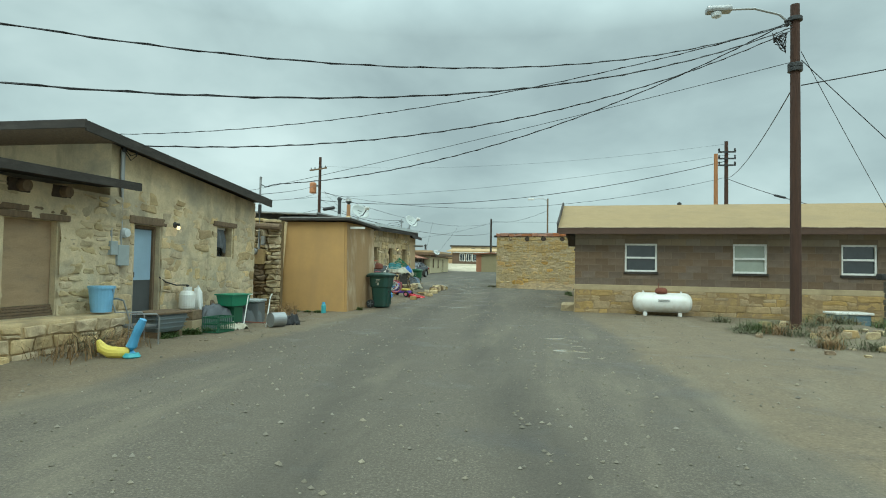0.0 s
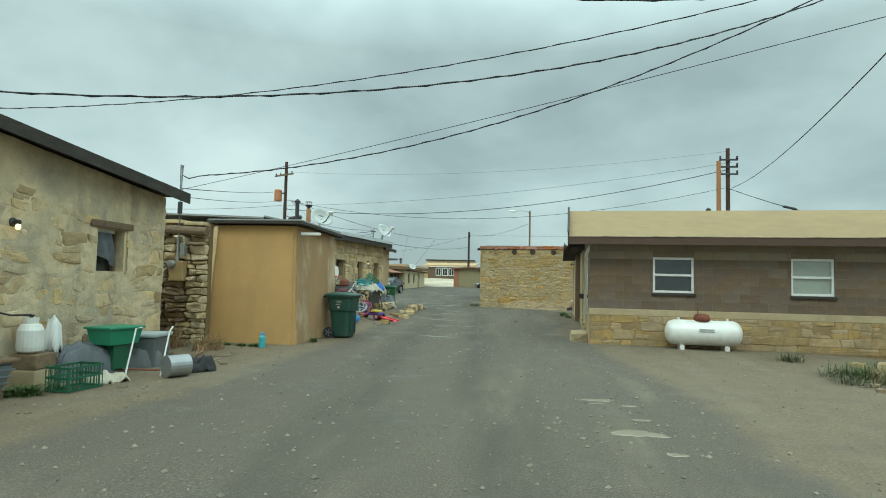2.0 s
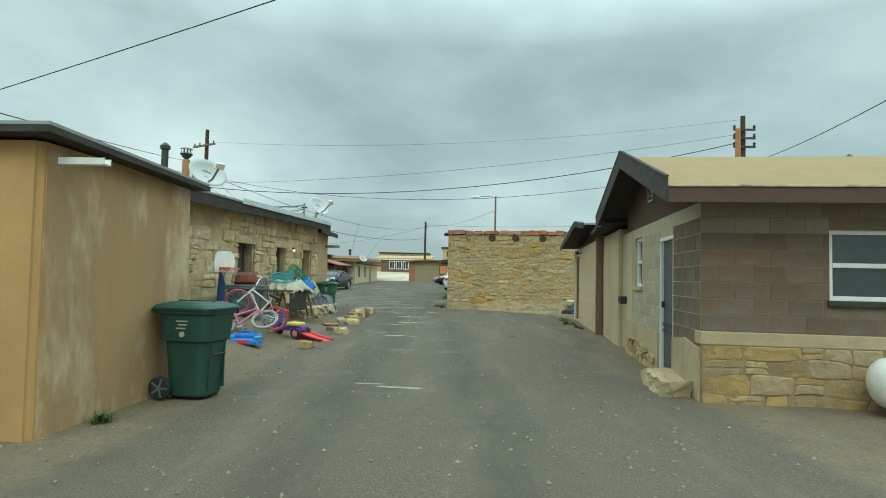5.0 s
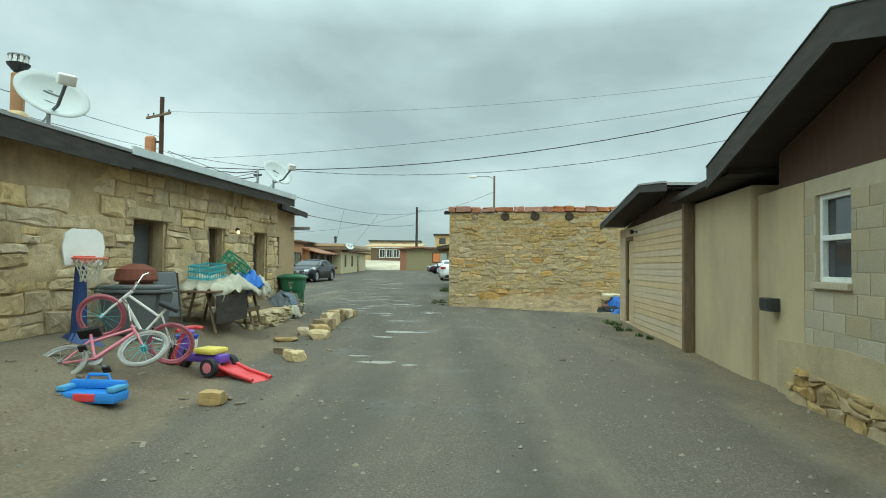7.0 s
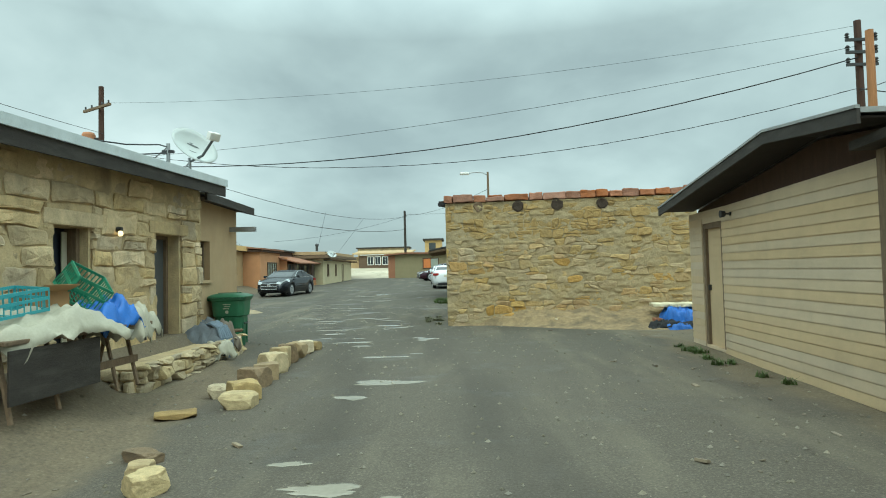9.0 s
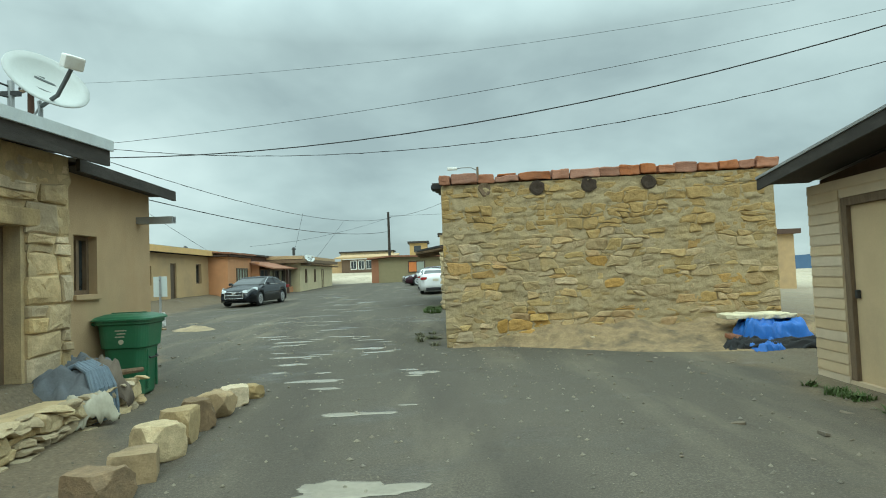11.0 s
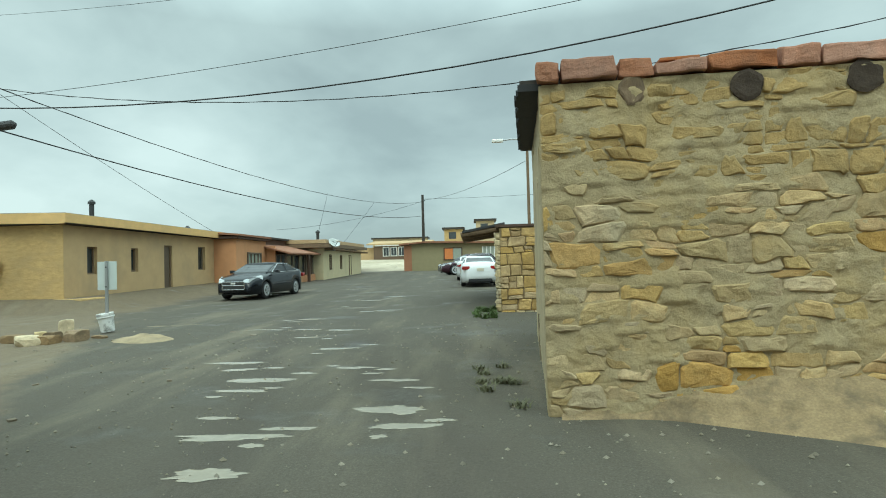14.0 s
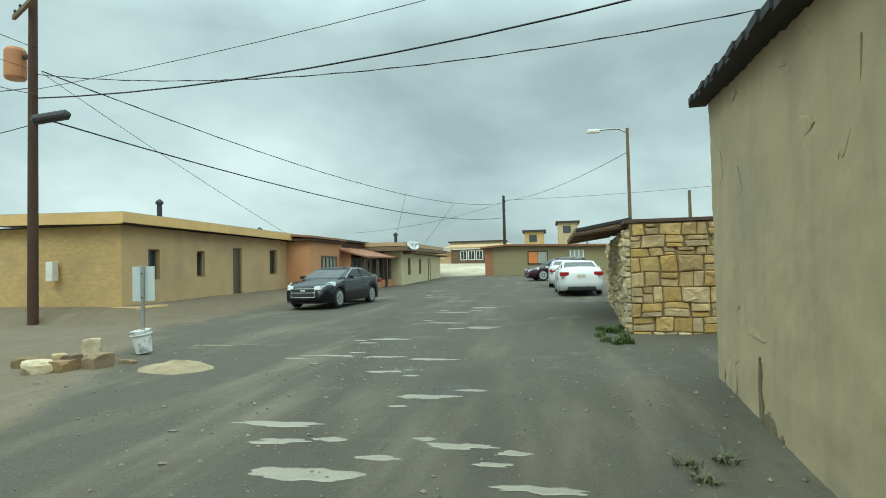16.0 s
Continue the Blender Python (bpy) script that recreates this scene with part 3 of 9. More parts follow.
# ---- houses ----
def window_unit(parent, x0, x1, z0, z1, m, frame_mat, glass_mat, depth=0.07, bar=0.055, mid=True, sill=None, mull=0):
    """A sash window set into an opening of a panel: m lays the panel's plane."""
    win = part("window", turned(boxes((x0, x1, depth + 0.03, depth + 0.05, z0, z1)), m), glass_mat, parent)
    b = bar
    for (a, c, d, e) in ((x0, x0 + b, z0, z1), (x1 - b, x1, z0, z1), (x0 + b, x1 - b, z0, z0 + b), (x0 + b, x1 - b, z1 - b, z1)):
        part("frame", turned(boxes((a, c, depth - 0.03, depth + 0.03, d, e), bevel=0.006), m), frame_mat, win)
    if mid:
        zc = (z0 + z1) / 2
        part("meeting_rail", turned(boxes((x0 + b, x1 - b, depth - 0.035, depth + 0.028, zc - 0.028, zc + 0.028), bevel=0.006), m), frame_mat, win)
    for k in range(mull):
        xc = x0 + (x1 - x0) * (k + 1) / (mull + 1)
        part("mullion", turned(boxes((xc - 0.03, xc + 0.03, depth - 0.033, depth + 0.029, z0 + b, z1 - b), bevel=0.006), m), frame_mat, win)
    if sill:
        part("sill", turned(boxes((x0 - 0.03, x1 + 0.03, -0.05, depth - 0.03, z0 - 0.07, z0 - 0.003), bevel=0.01), m), sill, win)
    return win


def door_unit(parent, x0, x1, z0, z1, m, leaf_mat, frame_mat, depth=0.12, bar=0.06):
    d = part("door", turned(boxes((x0 + bar, x1 - bar, depth, depth + 0.04, z0, z1 - bar), bevel=0.006), m), leaf_mat, parent)
    for (a, c, e, f) in ((x0, x0 + bar, z0, z1), (x1 - bar, x1, z0, z1), (x0 + bar, x1 - bar, z1 - bar, z1)):
        part("door_frame", turned(boxes((a, c, depth - 0.05, depth + 0.05, e, f), bevel=0.006), m), frame_mat, d)
    part("handle", turned(boxes((x0 + bar + 0.05, x0 + bar + 0.09, depth - 0.05, depth, z0 + 0.95, z0 + 1.05), bevel=0.012), m), M["metal_dark"], d)
    return d


# brown block house with gable roof, its stucco link and the sided annex behind
R1 = thing("block_house", pose(3.79, 15.66, 0, 0, 0, -4.4), "brown painted concrete block house with tan gable roof", "house")
W1, W2, W3 = (1.47, 2.40, 1.27, 2.12), (4.48, 5.38, 1.27, 2.12), (7.25, 8.13, 1.27, 2.12)
part("wall", panel(13.5, [(0, 2.52), (13.5, 2.52)], 0.2, (W1, W2, W3), bottom=0.86), M["block_joint"], R1, "brown painted block wall")
part("plinth_core", boxes((0, 13.5, -0.05, 0.2, -0.3, 0.70)), M["mortar_brown"], R1, "sandstone plinth bedding")
part("cement_band", boxes((-0.02, 13.5, -0.06, 0.19, 0.702, 0.86), bevel=0.012), M["cement_band"], R1)
for w, gm in ((W1, "glass"), (W2, "glass_pale"), (W3, "glass")):
    window_unit(R1, *w, Matrix(), M["white_paint"], M[gm], sill=M["fascia_dark"])
RS = pose(0, 5.0, 0, 0, 0, -90)  # gable wall: panel x runs from the back corner to the front one
D1 = (5.0 - 2.14, 5.0 - 1.29, 0.10, 2.14)
S1 = (5.0 - 4.15, 5.0 - 3.50, 1.36, 2.27)
part("gable_wall", turned(panel(5.0 - 0.004, [(0, 2.45), (5, 2.45)], 0.2, (D1, S1), bottom=-0.3), RS), M["joint_grey"], R1, "grey painted block gable wall")
window_unit(R1, *S1, RS, M["white_paint"], M["glass"], sill=M["joint_grey"])
sd = door_unit(R1, *D1, RS, M["door_dark"], M["white_paint"], depth=0.05, bar=0.055)
part("kick_rail", turned(boxes((D1[0] + 0.07, D1[1] - 0.07, 0.03, 0.05, 0.78, 0.82), (D1[0] + 0.07, D1[1] - 0.07, 0.03, 0.05, 0.68, 0.72), bevel=0.004), RS), M["metal_dark"], sd)
gb = panel(5.0, [(0, 2.88), (2.24, 3.46), (5.0, 2.58)], 0.15, bottom=2.452)
part("gable_board", turned(gb, RS), M["gable_brown"], R1, "dark brown gable boarding")
gvt = part("gable_vent", turned(boxes((2.16, 2.44, -0.02, 0.02, 2.84, 3.34)), RS), M["dark_inside"], R1)
for a_, b_, c_, d_ in ((2.12, 2.16, 2.80, 3.38), (2.44, 2.48, 2.80, 3.38), (2.16, 2.44, 2.80, 2.84), (2.16, 2.44, 3.34, 3.38)):
    part("vent_frame", turned(boxes((a_, b_, -0.04, 0.0, c_, d_), bevel=0.005), RS), M["metal_grey"], gvt)
for k in range(6):
    part("louvre", turned(slab([(2.16, -0.035, 2.88 + 0.078 * k), (2.44, -0.035, 2.88 + 0.078 * k), (2.44, -0.021, 2.93 + 0.078 * k), (2.16, -0.021, 2.93 + 0.078 * k)], 0.008), RS), M["wood_old"], gvt)
EY, RZ, EZ, RY = -0.45, 3.58, 2.58, 2.76
part("roof", slab([(-0.5, EY, EZ), (14, EY, EZ), (14, RY, RZ), (-0.5, RY, RZ)], 0.05), M["roof_tan"], R1, "tan mineral felt roof slope")
part("roof", slab([(-0.5, RY + 0.004, RZ), (14, RY + 0.004, RZ), (14, 5.95, 2.77), (-0.5, 5.95, 2.77)], 0.05), M["roof_tan"], R1, "tan mineral felt roof slope")
part("fascia", boxes((-0.5, 14, EY - 0.03, EY - 0.002, EZ - 0.20, EZ - 0.022), bevel=0.005), M["fascia_brown"], R1)
part("drip_edge", boxes((-0.5, 14, EY - 0.045, EY - 0.004, EZ - 0.018, EZ + 0.006), bevel=0.004), mat("chipped_white_edge", (0.50, 0.42, 0.31), 0.7, 0.2, 6, 60, 0.2, (0.11, 0.075, 0.055), 0.95, 2.2), R1, "chipped pale drip edge")
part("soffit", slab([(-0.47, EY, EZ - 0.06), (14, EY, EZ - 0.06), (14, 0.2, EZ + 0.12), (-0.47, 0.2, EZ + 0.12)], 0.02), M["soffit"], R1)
for y0, z0, y1, z1 in ((EY - 0.03, EZ, RY, RZ), (5.95, 2.77, RY, RZ)):
    hexa_bm = bmesh.new()
    hexa(hexa_bm, [(-0.535, y0, z0 - 0.19), (-0.503, y0, z0 - 0.19), (-0.503, y1, z1 - 0.19), (-0.535, y1, z1 - 0.19),
                   (-0.535, y0, z0 + 0.10), (-0.503, y0, z0 + 0.10), (-0.503, y1, z1 + 0.10), (-0.535, y1, z1 + 0.10)])
    part("barge_board", hexa_bm, M["fascia_dark"], R1)
    cap = bmesh.new()
    hexa(cap, [(-0.545, y0, z0 + 0.102), (-0.49, y0, z0 + 0.102), (-0.49, y1, z1 + 0.102), (-0.545, y1, z1 + 0.102),
               (-0.545, y0, z0 + 0.118), (-0.49, y0, z0 + 0.118), (-0.49, y1, z1 + 0.118), (-0.545, y1, z1 + 0.118)])
    part("rake_edge", cap, M["fascia_dark"], R1)
part("soffit", slab([(-0.5, RY + 0.01, RZ - 0.07), (0.2, RY + 0.01, RZ - 0.07), (0.2, 5.9, 2.71), (-0.5, 5.9, 2.71)], 0.02), M["soffit"], R1)
part("soffit", slab([(-0.5, 0.25, EZ + 0.15), (0.2, 0.25, EZ + 0.15), (0.2, RY, RZ - 0.07), (-0.5, RY, RZ - 0.07)], 0.02), M["soffit"], R1)
part("back_wall", boxes((0.2, 13.5, 4.8, 5.0, -0.3, 2.45)), M["joint_grey"], R1)
part("end_wall", boxes((13.3, 13.5, 0.2, 4.8, -0.3, 2.5)), M["joint_grey"], R1)
part("dark_room", boxes((0.5, 13, 0.5, 4.5, 0, 2.3)), M["dark_inside"], R1)

LINK = thing("stucco_annex", pose(3.79, 15.66, 0, 0, 0, -4.4), "plain grey-tan stucco annex between two houses", "house")
part("wall", boxes((-0.07, 4, 5.66, 8.28, -0.3, 2.60), bevel=0.05), M["stucco_grey"], LINK)
part("wall", boxes((0.02, 4, 5.004, 5.656, -0.3, 2.45)), M["stucco_grey"], LINK)
part("roof", slab([(-0.40, 5.5, 2.80), (4, 5.5, 2.80), (4, 8.3, 2.72), (-0.40, 8.3, 2.72)], 0.09), M["fascia_dark"], LINK)

AN = thing("sided_annex", pose(3.79, 15.66, 0, 0, 0, -3.05), "tan lap-sided outbuilding with a low dark roof", "house")
AS = pose(0.03, 13.65, 0, 0, 0, -90)
D2 = (13.65 - 13.02, 13.65 - 12.14, 0.14, 2.26)
part("wall", turned(panel(5.5, [(0, 2.45), (5.5, 2.55)], 0.15, (D2,), bottom=-0.3), AS), M["siding"], AN)
door_unit(AN, *D2, AS, M["siding"], M["wood_old"], depth=0.06, bar=0.10)
part("gable_board", turned(panel(5.5, [(0, 2.56), (4.1, 3.0), (5.5, 2.84)], 0.1, bottom=2.40), AS @ pose(0, 0.16, 0)), M["gable_brown"], AN)
part("corner_post", boxes((-0.06, 0.1, 8.02, 8.14, -0.3, 2.6)), M["wood_old"], AN)
part("roof", slab([(-0.42, 7.75, 2.93), (5, 7.75, 2.93), (5, 9.55, 3.13), (-0.42, 9.55, 3.13)], 0.05), M["roof_edge"], AN)
part("roof", slab([(-0.42, 9.554, 3.13), (5, 9.554, 3.13), (5, 13.95, 2.66), (-0.42, 13.95, 2.66)], 0.05), M["roof_edge"], AN)
for y0, z0, y1, z1 in ((7.75, 2.93, 9.55, 3.13), (13.95, 2.66, 9.55, 3.13)):
    bb = bmesh.new()
    hexa(bb, [(-0.455, y0, z0 - 0.15), (-0.423, y0, z0 - 0.15), (-0.423, y1, z1 - 0.15), (-0.455, y1, z1 - 0.15),
              (-0.455, y0, z0 - 0.012), (-0.423, y0, z0 - 0.012), (-0.423, y1, z1 - 0.012), (-0.455, y1, z1 - 0.012)])
    part("barge_board", bb, M["fascia_dark"], AN)
    ce = bmesh.new()
    hexa(ce, [(-0.47, y0, z0 - 0.010), (-0.424, y0, z0 - 0.010), (-0.424, y1, z1 - 0.010), (-0.47, y1, z1 - 0.010),
              (-0.47, y0, z0 + 0.022), (-0.424, y0, z0 + 0.022), (-0.424, y1, z1 + 0.022), (-0.47, y1, z1 + 0.022)])
    part("rake_edge", ce, M["roof_edge"], AN, "grey felt rake edge")
part("soffit", slab([(-0.42, 7.8, 2.86), (0.2, 7.8, 2.86), (0.2, 9.55, 3.06), (-0.42, 9.55, 3.06)], 0.02), M["soffit"], AN)
part("soffit", slab([(-0.42, 9.56, 3.06), (0.2, 9.56, 3.06), (0.2, 13.9, 2.59), (-0.42, 13.9, 2.59)], 0.02), M["soffit"], AN)
part("near_end", boxes((0.05, 4.9, 8.16, 8.3, -0.3, 2.8)), M["siding"], AN)
part("back_wall", boxes((0.2, 4.9, 13.5, 13.64, -0.3, 2.5)), M["siding"], AN)
part("end_wall", boxes((4.9, 5.0, 8.1, 13.64, -0.3, 2.6)), M["siding"], AN)
lamp_b = lathe([(0.03, 0), (0.03, 0.03), (0.012, 0.03), (0.012, 0.10), (0.045, 0.10), (0.06, 0.17), (0.045, 0.17)], 12)
part("wall_lamp", turned(lamp_b, pose(0.03, 11.75, 2.33, 0, -90, 0)), M["metal_dark"], AN)

# rubble stone storehouse
SB = thing("stone_storehouse", pose(-0.13, 33.28, 0, 0, 0, -5), "yellow rubble stone storehouse with red coping", "house")
part("wall", panel(6.25, [(0, 3.27), (6.25, 3.30)], 0.4, bottom=-0.3), M["mortar_grey"], SB, "grey mortar of the rubble front wall")
part("side_wall", turned(panel(5.8, [(0, 3.8), (5.8, 3.28)], 0.4, bottom=-0.3), pose(0.03, 5.8, 0, 0, 0, -90)), M["cement_plaster"], SB, "cement plastered side wall with stains")
part("side_wall", boxes((5.85, 6.25, 0.41, 5.8, -0.3, 3.16)), M["mortar_grey"], SB)
part("back_wall", boxes((0.44, 5.84, 5.4, 5.8, -0.3, 3.7)), M["mortar_grey"], SB)
part("roof", slab([(-0.18, 0.08, 3.36), (6.3, 0.08, 3.36), (6.3, 6.0, 3.90), (-0.18, 6.0, 3.90)], 0.06), M["fascia_dark"], SB, "black felted roof edge")

# squared stone yard wall with a shelter behind
SW = thing("stone_yard_wall", pose(-0.07, 43.6, 0, 0, 0, -3), "golden squared sandstone shed wall", "shed")
part("wall", boxes((0, 4.5, 0, 0.35, -0.2, 2.52)), M["mortar_dark"], SW)
part("side_wall", boxes((0, 0.35, 0.354, 9, -0.2, 2.45)), M["mortar_tan"], SW)
part("roof", slab([(-0.1, -0.05, 2.60), (4.6, -0.05, 2.60), (4.6, 9, 2.75), (-0.1, 9, 2.75)], 0.07), M["fascia_brown"], SW)

# dry stone yard wall beside the ochre shed
ST = thing("dry_stone_wall", pose(-8.0, 12.72, 0), "dry stacked pale sandstone wall with a timber beam", "wall")
part("core", boxes((0, 3.40, 0.14, 0.30, -0.2, 2.5)), M["mortar_dark"], ST)

# ochre stucco shed
TB = thing("ochre_shed", pose(-4.62, 13.1, 0), "ochre stucco flat-roofed shed", "shed")
tb = bmesh.new()
hexa(tb, [(-0.10, -0.06, -0.2), (1.95, -0.06, -0.2), (1.98, 2.6, -0.2), (-0.10, 2.6, -0.2), (0.05, 0.02, 2.55), (1.86, 0.02, 2.55), (1.92, 2.6, 2.55), (0.05, 2.6, 2.55)])
bmesh.ops.bevel(tb, geom=[e for e in tb.edges if abs(e.verts[0].co.z - e.verts[1].co.z) > 1], offset=0.05, segments=3, affect="EDGES")
part("wall", tb, M["stucco_ochre"], TB)
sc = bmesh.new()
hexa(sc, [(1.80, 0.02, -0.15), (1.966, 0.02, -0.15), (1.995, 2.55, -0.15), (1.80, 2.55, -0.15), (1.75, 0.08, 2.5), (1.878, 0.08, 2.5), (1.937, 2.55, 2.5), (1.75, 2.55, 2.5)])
part("side_coat", sc, M["stucco_side"], TB, "darker peeling stucco side")
part("roof", slab([(-0.1, -0.14, 2.68), (2.05, -0.14, 2.68), (2.12, 2.7, 2.60), (-0.1, 2.7, 2.60)], 0.03), M["roof_edge"], TB)
part("fascia", slab([(-0.1, -0.15, 2.645), (2.06, -0.15, 2.645), (2.13, 2.71, 2.565), (-0.1, 2.71, 2.565)], 0.06), M["fascia_dark"], TB)

# plastered stone house on the near corner, with its lean-to
L1 = thing("plastered_stone_house", pose(-4.5, 6.2, 0), "mud plastered stone house with a dark sloping roof", "house")
LD = (0.42, 1.13, 0.05, 1.98)
LW = (3.15, 3.78, 1.45, 2.13)
part("wall", turned(panel(4.85, [(0, 3.30), (4.85, 2.86)], 0.4, (LD, LW), bottom=-0.3), LEFT), M["adobe"], L1, "patchy mud plastered wall")
part("front_wall", boxes((-6, -0.002, -0.22, -0.004, -0.3, 3.345)), M["adobe"], L1, "mud plastered front wall")
part("back_wall", boxes((-6, -0.41, 4.45, 4.85, -0.3, 2.85)), M["adobe"], L1)
part("roof", slab([(0.32, -1.2, 3.49), (0.32, 5.1, 2.98), (-6, 5.1, 2.98), (-6, -1.2, 3.49)], 0.05), M["roof_edge"], L1)
fb = bmesh.new()
hexa(fb, [(0.324, -1.2, 3.32), (0.36, -1.2, 3.32), (0.36, 5.1, 2.78), (0.324, 5.1, 2.78), (0.324, -1.2, 3.48), (0.36, -1.2, 3.48), (0.36, 5.1, 2.97), (0.324, 5.1, 2.97)])
part("fascia", fb, M["fascia_dark"], L1)
part("front_fascia", boxes((-6, 0.36, -1.24, -1.202, 3.36, 3.49)), M["fascia_dark"], L1)
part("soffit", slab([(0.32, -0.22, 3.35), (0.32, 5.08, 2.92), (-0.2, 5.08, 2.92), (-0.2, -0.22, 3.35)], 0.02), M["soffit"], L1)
part("soffit", slab([(0.32, -1.18, 3.43), (0.32, -0.224, 3.352), (-6, -0.224, 3.352), (-6, -1.18, 3.43)], 0.02), M["wood_old"], L1, "weathered brown boards under the overhang")
ld = door_unit(L1, *LD, LEFT, M["door_dark"], M["wood_old"], depth=0.14)
part("door_panel", turned(boxes((LD[0] + 0.08, LD[1] - 0.08, 0.125, 0.138, 0.95, 1.90)), LEFT), mat("pale_blue_board", (0.30, 0.42, 0.52), 0.6, 0.1, 3, 40, 0.05), ld, "pale blue board on the upper half")
part("dark_room", boxes((-3, -0.45, 0.5, 4.4, 0, 2.3)), M["dark_inside"], L1)
part("lintel", turned(boxes((2.95, 3.95, -0.05, 0.25, 2.14, 2.26), bevel=0.03), LEFT), M["wood_old"], L1)
part("lintel", turned(boxes((0.25, 1.3, -0.04, 0.25, 1.985, 2.14), bevel=0.03), LEFT), M["wood_old"], L1)
for v0, v1 in ((LW[0], LW[0] + 0.05), (LW[1] - 0.05, LW[1])):
    part("window_frame", turned(boxes((v0, v1, 0.15, 0.22, LW[2], LW[3])), LEFT), M["wood_old"], L1)
part("window_frame", turned(boxes((LW[0] + 0.05, LW[1] - 0.05, 0.15, 0.22, LW[3] - 0.05, LW[3])), LEFT), M["white_paint"], L1)
part("window_screen", turned(boxes((LW[0], LW[1], 0.23, 0.25, LW[2], LW[3])), LEFT), M["glass"], L1)

M["ply"] = mat("weathered_plywood", (0.34, 0.25, 0.16), 0.9, 0.28, 3, 60, 0.4, (0.20, 0.15, 0.10), 0.85, 1.5, stretch=(1, 1, 3))
LT = thing("lean_to", pose(-4.46, 0.6, 0), "rough stone lean-to with a boarded window", "shed")
BW = (3.35, 4.25, 0.45, 1.88)
part("wall", turned(panel(5.58, [(0, 2.44), (5.58, 2.42)], 0.35, (BW,), bottom=-0.3), LEFT), M["adobe"], LT, "stone wall with worn mud plaster")
part("front_wall", boxes((-6, -0.36, 0, 0.35, -0.3, 2.44)), M["adobe"], LT)
part("roof", slab([(0.55, -0.2, 2.52), (0.55, 5.32, 2.62), (-6, 5.59, 2.9), (-6, -0.2, 2.80)], 0.05), M["roof_edge"], LT)
part("fascia", slab([(0.60, -0.2, 2.52), (0.60, 5.34, 2.62), (0.552, 5.34, 2.62), (0.552, -0.2, 2.52)], 0.13), M["fascia_dark"], LT)
part("soffit", slab([(0.55, -0.2, 2.465), (0.55, 5.3, 2.56), (-0.2, 5.3, 2.58), (-0.2, -0.2, 2.485)], 0.02), M["soffit"], LT)
bmb = boxes((BW[0] + 0.01, BW[1] - 0.01, 0.09, 0.11, BW[2] + 0.17, BW[3] - 0.004))
bmesh.ops.subdivide_edges(bmb, edges=bmb.edges[:], cuts=7, use_grid_fill=True)
for v in bmb.verts:
    v.co.y += 0.02 * noise.noise((v.co.x * 2.2, v.co.z * 1.6, 3.0))
part("board", turned(bmb, LEFT), M["ply"], LT, "warped weathered plywood sheet")
for k in range(4):
    part("sill_slat", turned(boxes((BW[0] + 0.005, BW[1] - 0.005, 0.02 + 0.012 * k, 0.11, BW[2] + 0.042 * k + 0.003, BW[2] + 0.042 * (k + 1) - 0.003), bevel=0.006), LEFT), M["wood_old"], LT)
part("lintel", turned(boxes((3.1, 4.45, -0.06, 0.2, 1.885, 1.985), bevel=0.025), LEFT), M["wood_old"], LT)
part("lintel", turned(boxes((3.0, 4.40, -0.04, 0.2, 1.99, 2.08), bevel=0.025), LEFT), M["wood_old"], LT)
for yy in (2.75, 3.55, 4.29):
    lg = part("roof_log", tube([(-0.3, yy, 2.36), (0.16, yy, 2.34)], 0.085, 10), M["wood_old"], LT, "weathered round roof log")
    # Dark plate on the wall stands in for the shaded recess round each log.
    part("log_socket", turned(boxes((yy - 0.20, yy + 0.16, -0.052, 0.02, 2.25, 2.44), bevel=0.02), LEFT), M["wood_end"], LT, "dark plate standing in for the shaded recess round the log")

# long stone row house on the bank
L2 = thing("stone_row_house", pose(-5.36, 16.4, 0, 0, 0, -3.7), "long sandstone row house with a pale roof edge", "house")
L2D = [(2.85, 3.70, 0.52, 2.22), (6.36, 7.20, 0.55, 2.20), (8.75, 9.38, 0.58, 2.22), (10.9, 11.62, 0.55, 2.24)]
part("wall", turned(panel(12.35, [(0, 2.97), (5.6, 3.03), (12.35, 3.12)], 0.4, L2D, bottom=-0.2), LEFT), M["mortar_tan"], L2, "mud mortar of the stone front wall")
for k, w in enumerate(L2D):
    if k == 2:
        # Navy sheet closes the opening; its colour stands for the unlit room behind.
        od = part("open_doorway", turned(boxes((w[0], w[1], 0.30, 0.34, w[2], w[3])), LEFT), mat("unlit_room_navy", (0.02, 0.026, 0.04), 0.5, 0.1, 3, 40, 0.05), L2, "dark panel standing in for the unlit room of an open doorway")
        part("jamb", turned(boxes((w[1] - 0.07, w[1], 0.12, 0.295, w[2], w[3]), bevel=0.008), LEFT), M["wood_old"], od)
        part("jamb", turned(boxes((w[0], w[0] + 0.05, 0.12, 0.295, w[2], w[3]), bevel=0.008), LEFT), M["wood_old"], od)
        part("curtain", turned(boxes((w[1] - 0.17, w[1] - 0.075, 0.24, 0.26, w[2] + 0.1, w[3] - 0.05), bevel=0.008), LEFT), M["tarp_grey"], od, "pale curtain strip")
    else:
        door_unit(L2, *w, LEFT, M["door_dark"], M["wood_old"], depth=0.24)
part("end_wall", boxes((-6, -0.41, 11.95, 12.35, -0.2, 3.1)), M["mortar_tan"], L2)
part("near_wall", boxes((-6, -0.41, 0, 0.4, -0.2, 2.85)), M["mortar_tan"], L2)
part("roof", slab([(0.42, -0.1, 3.10), (0.42, 12.48, 3.26), (-6, 12.48, 3.5), (-6, -0.1, 3.35)], 0.05), M["roof_edge"], L2, "pale felt roof")
part("fascia", boxes((0.424, 0.46, -0.1, 5.6, 2.86, 3.09)), M["fascia_dark"], L2)
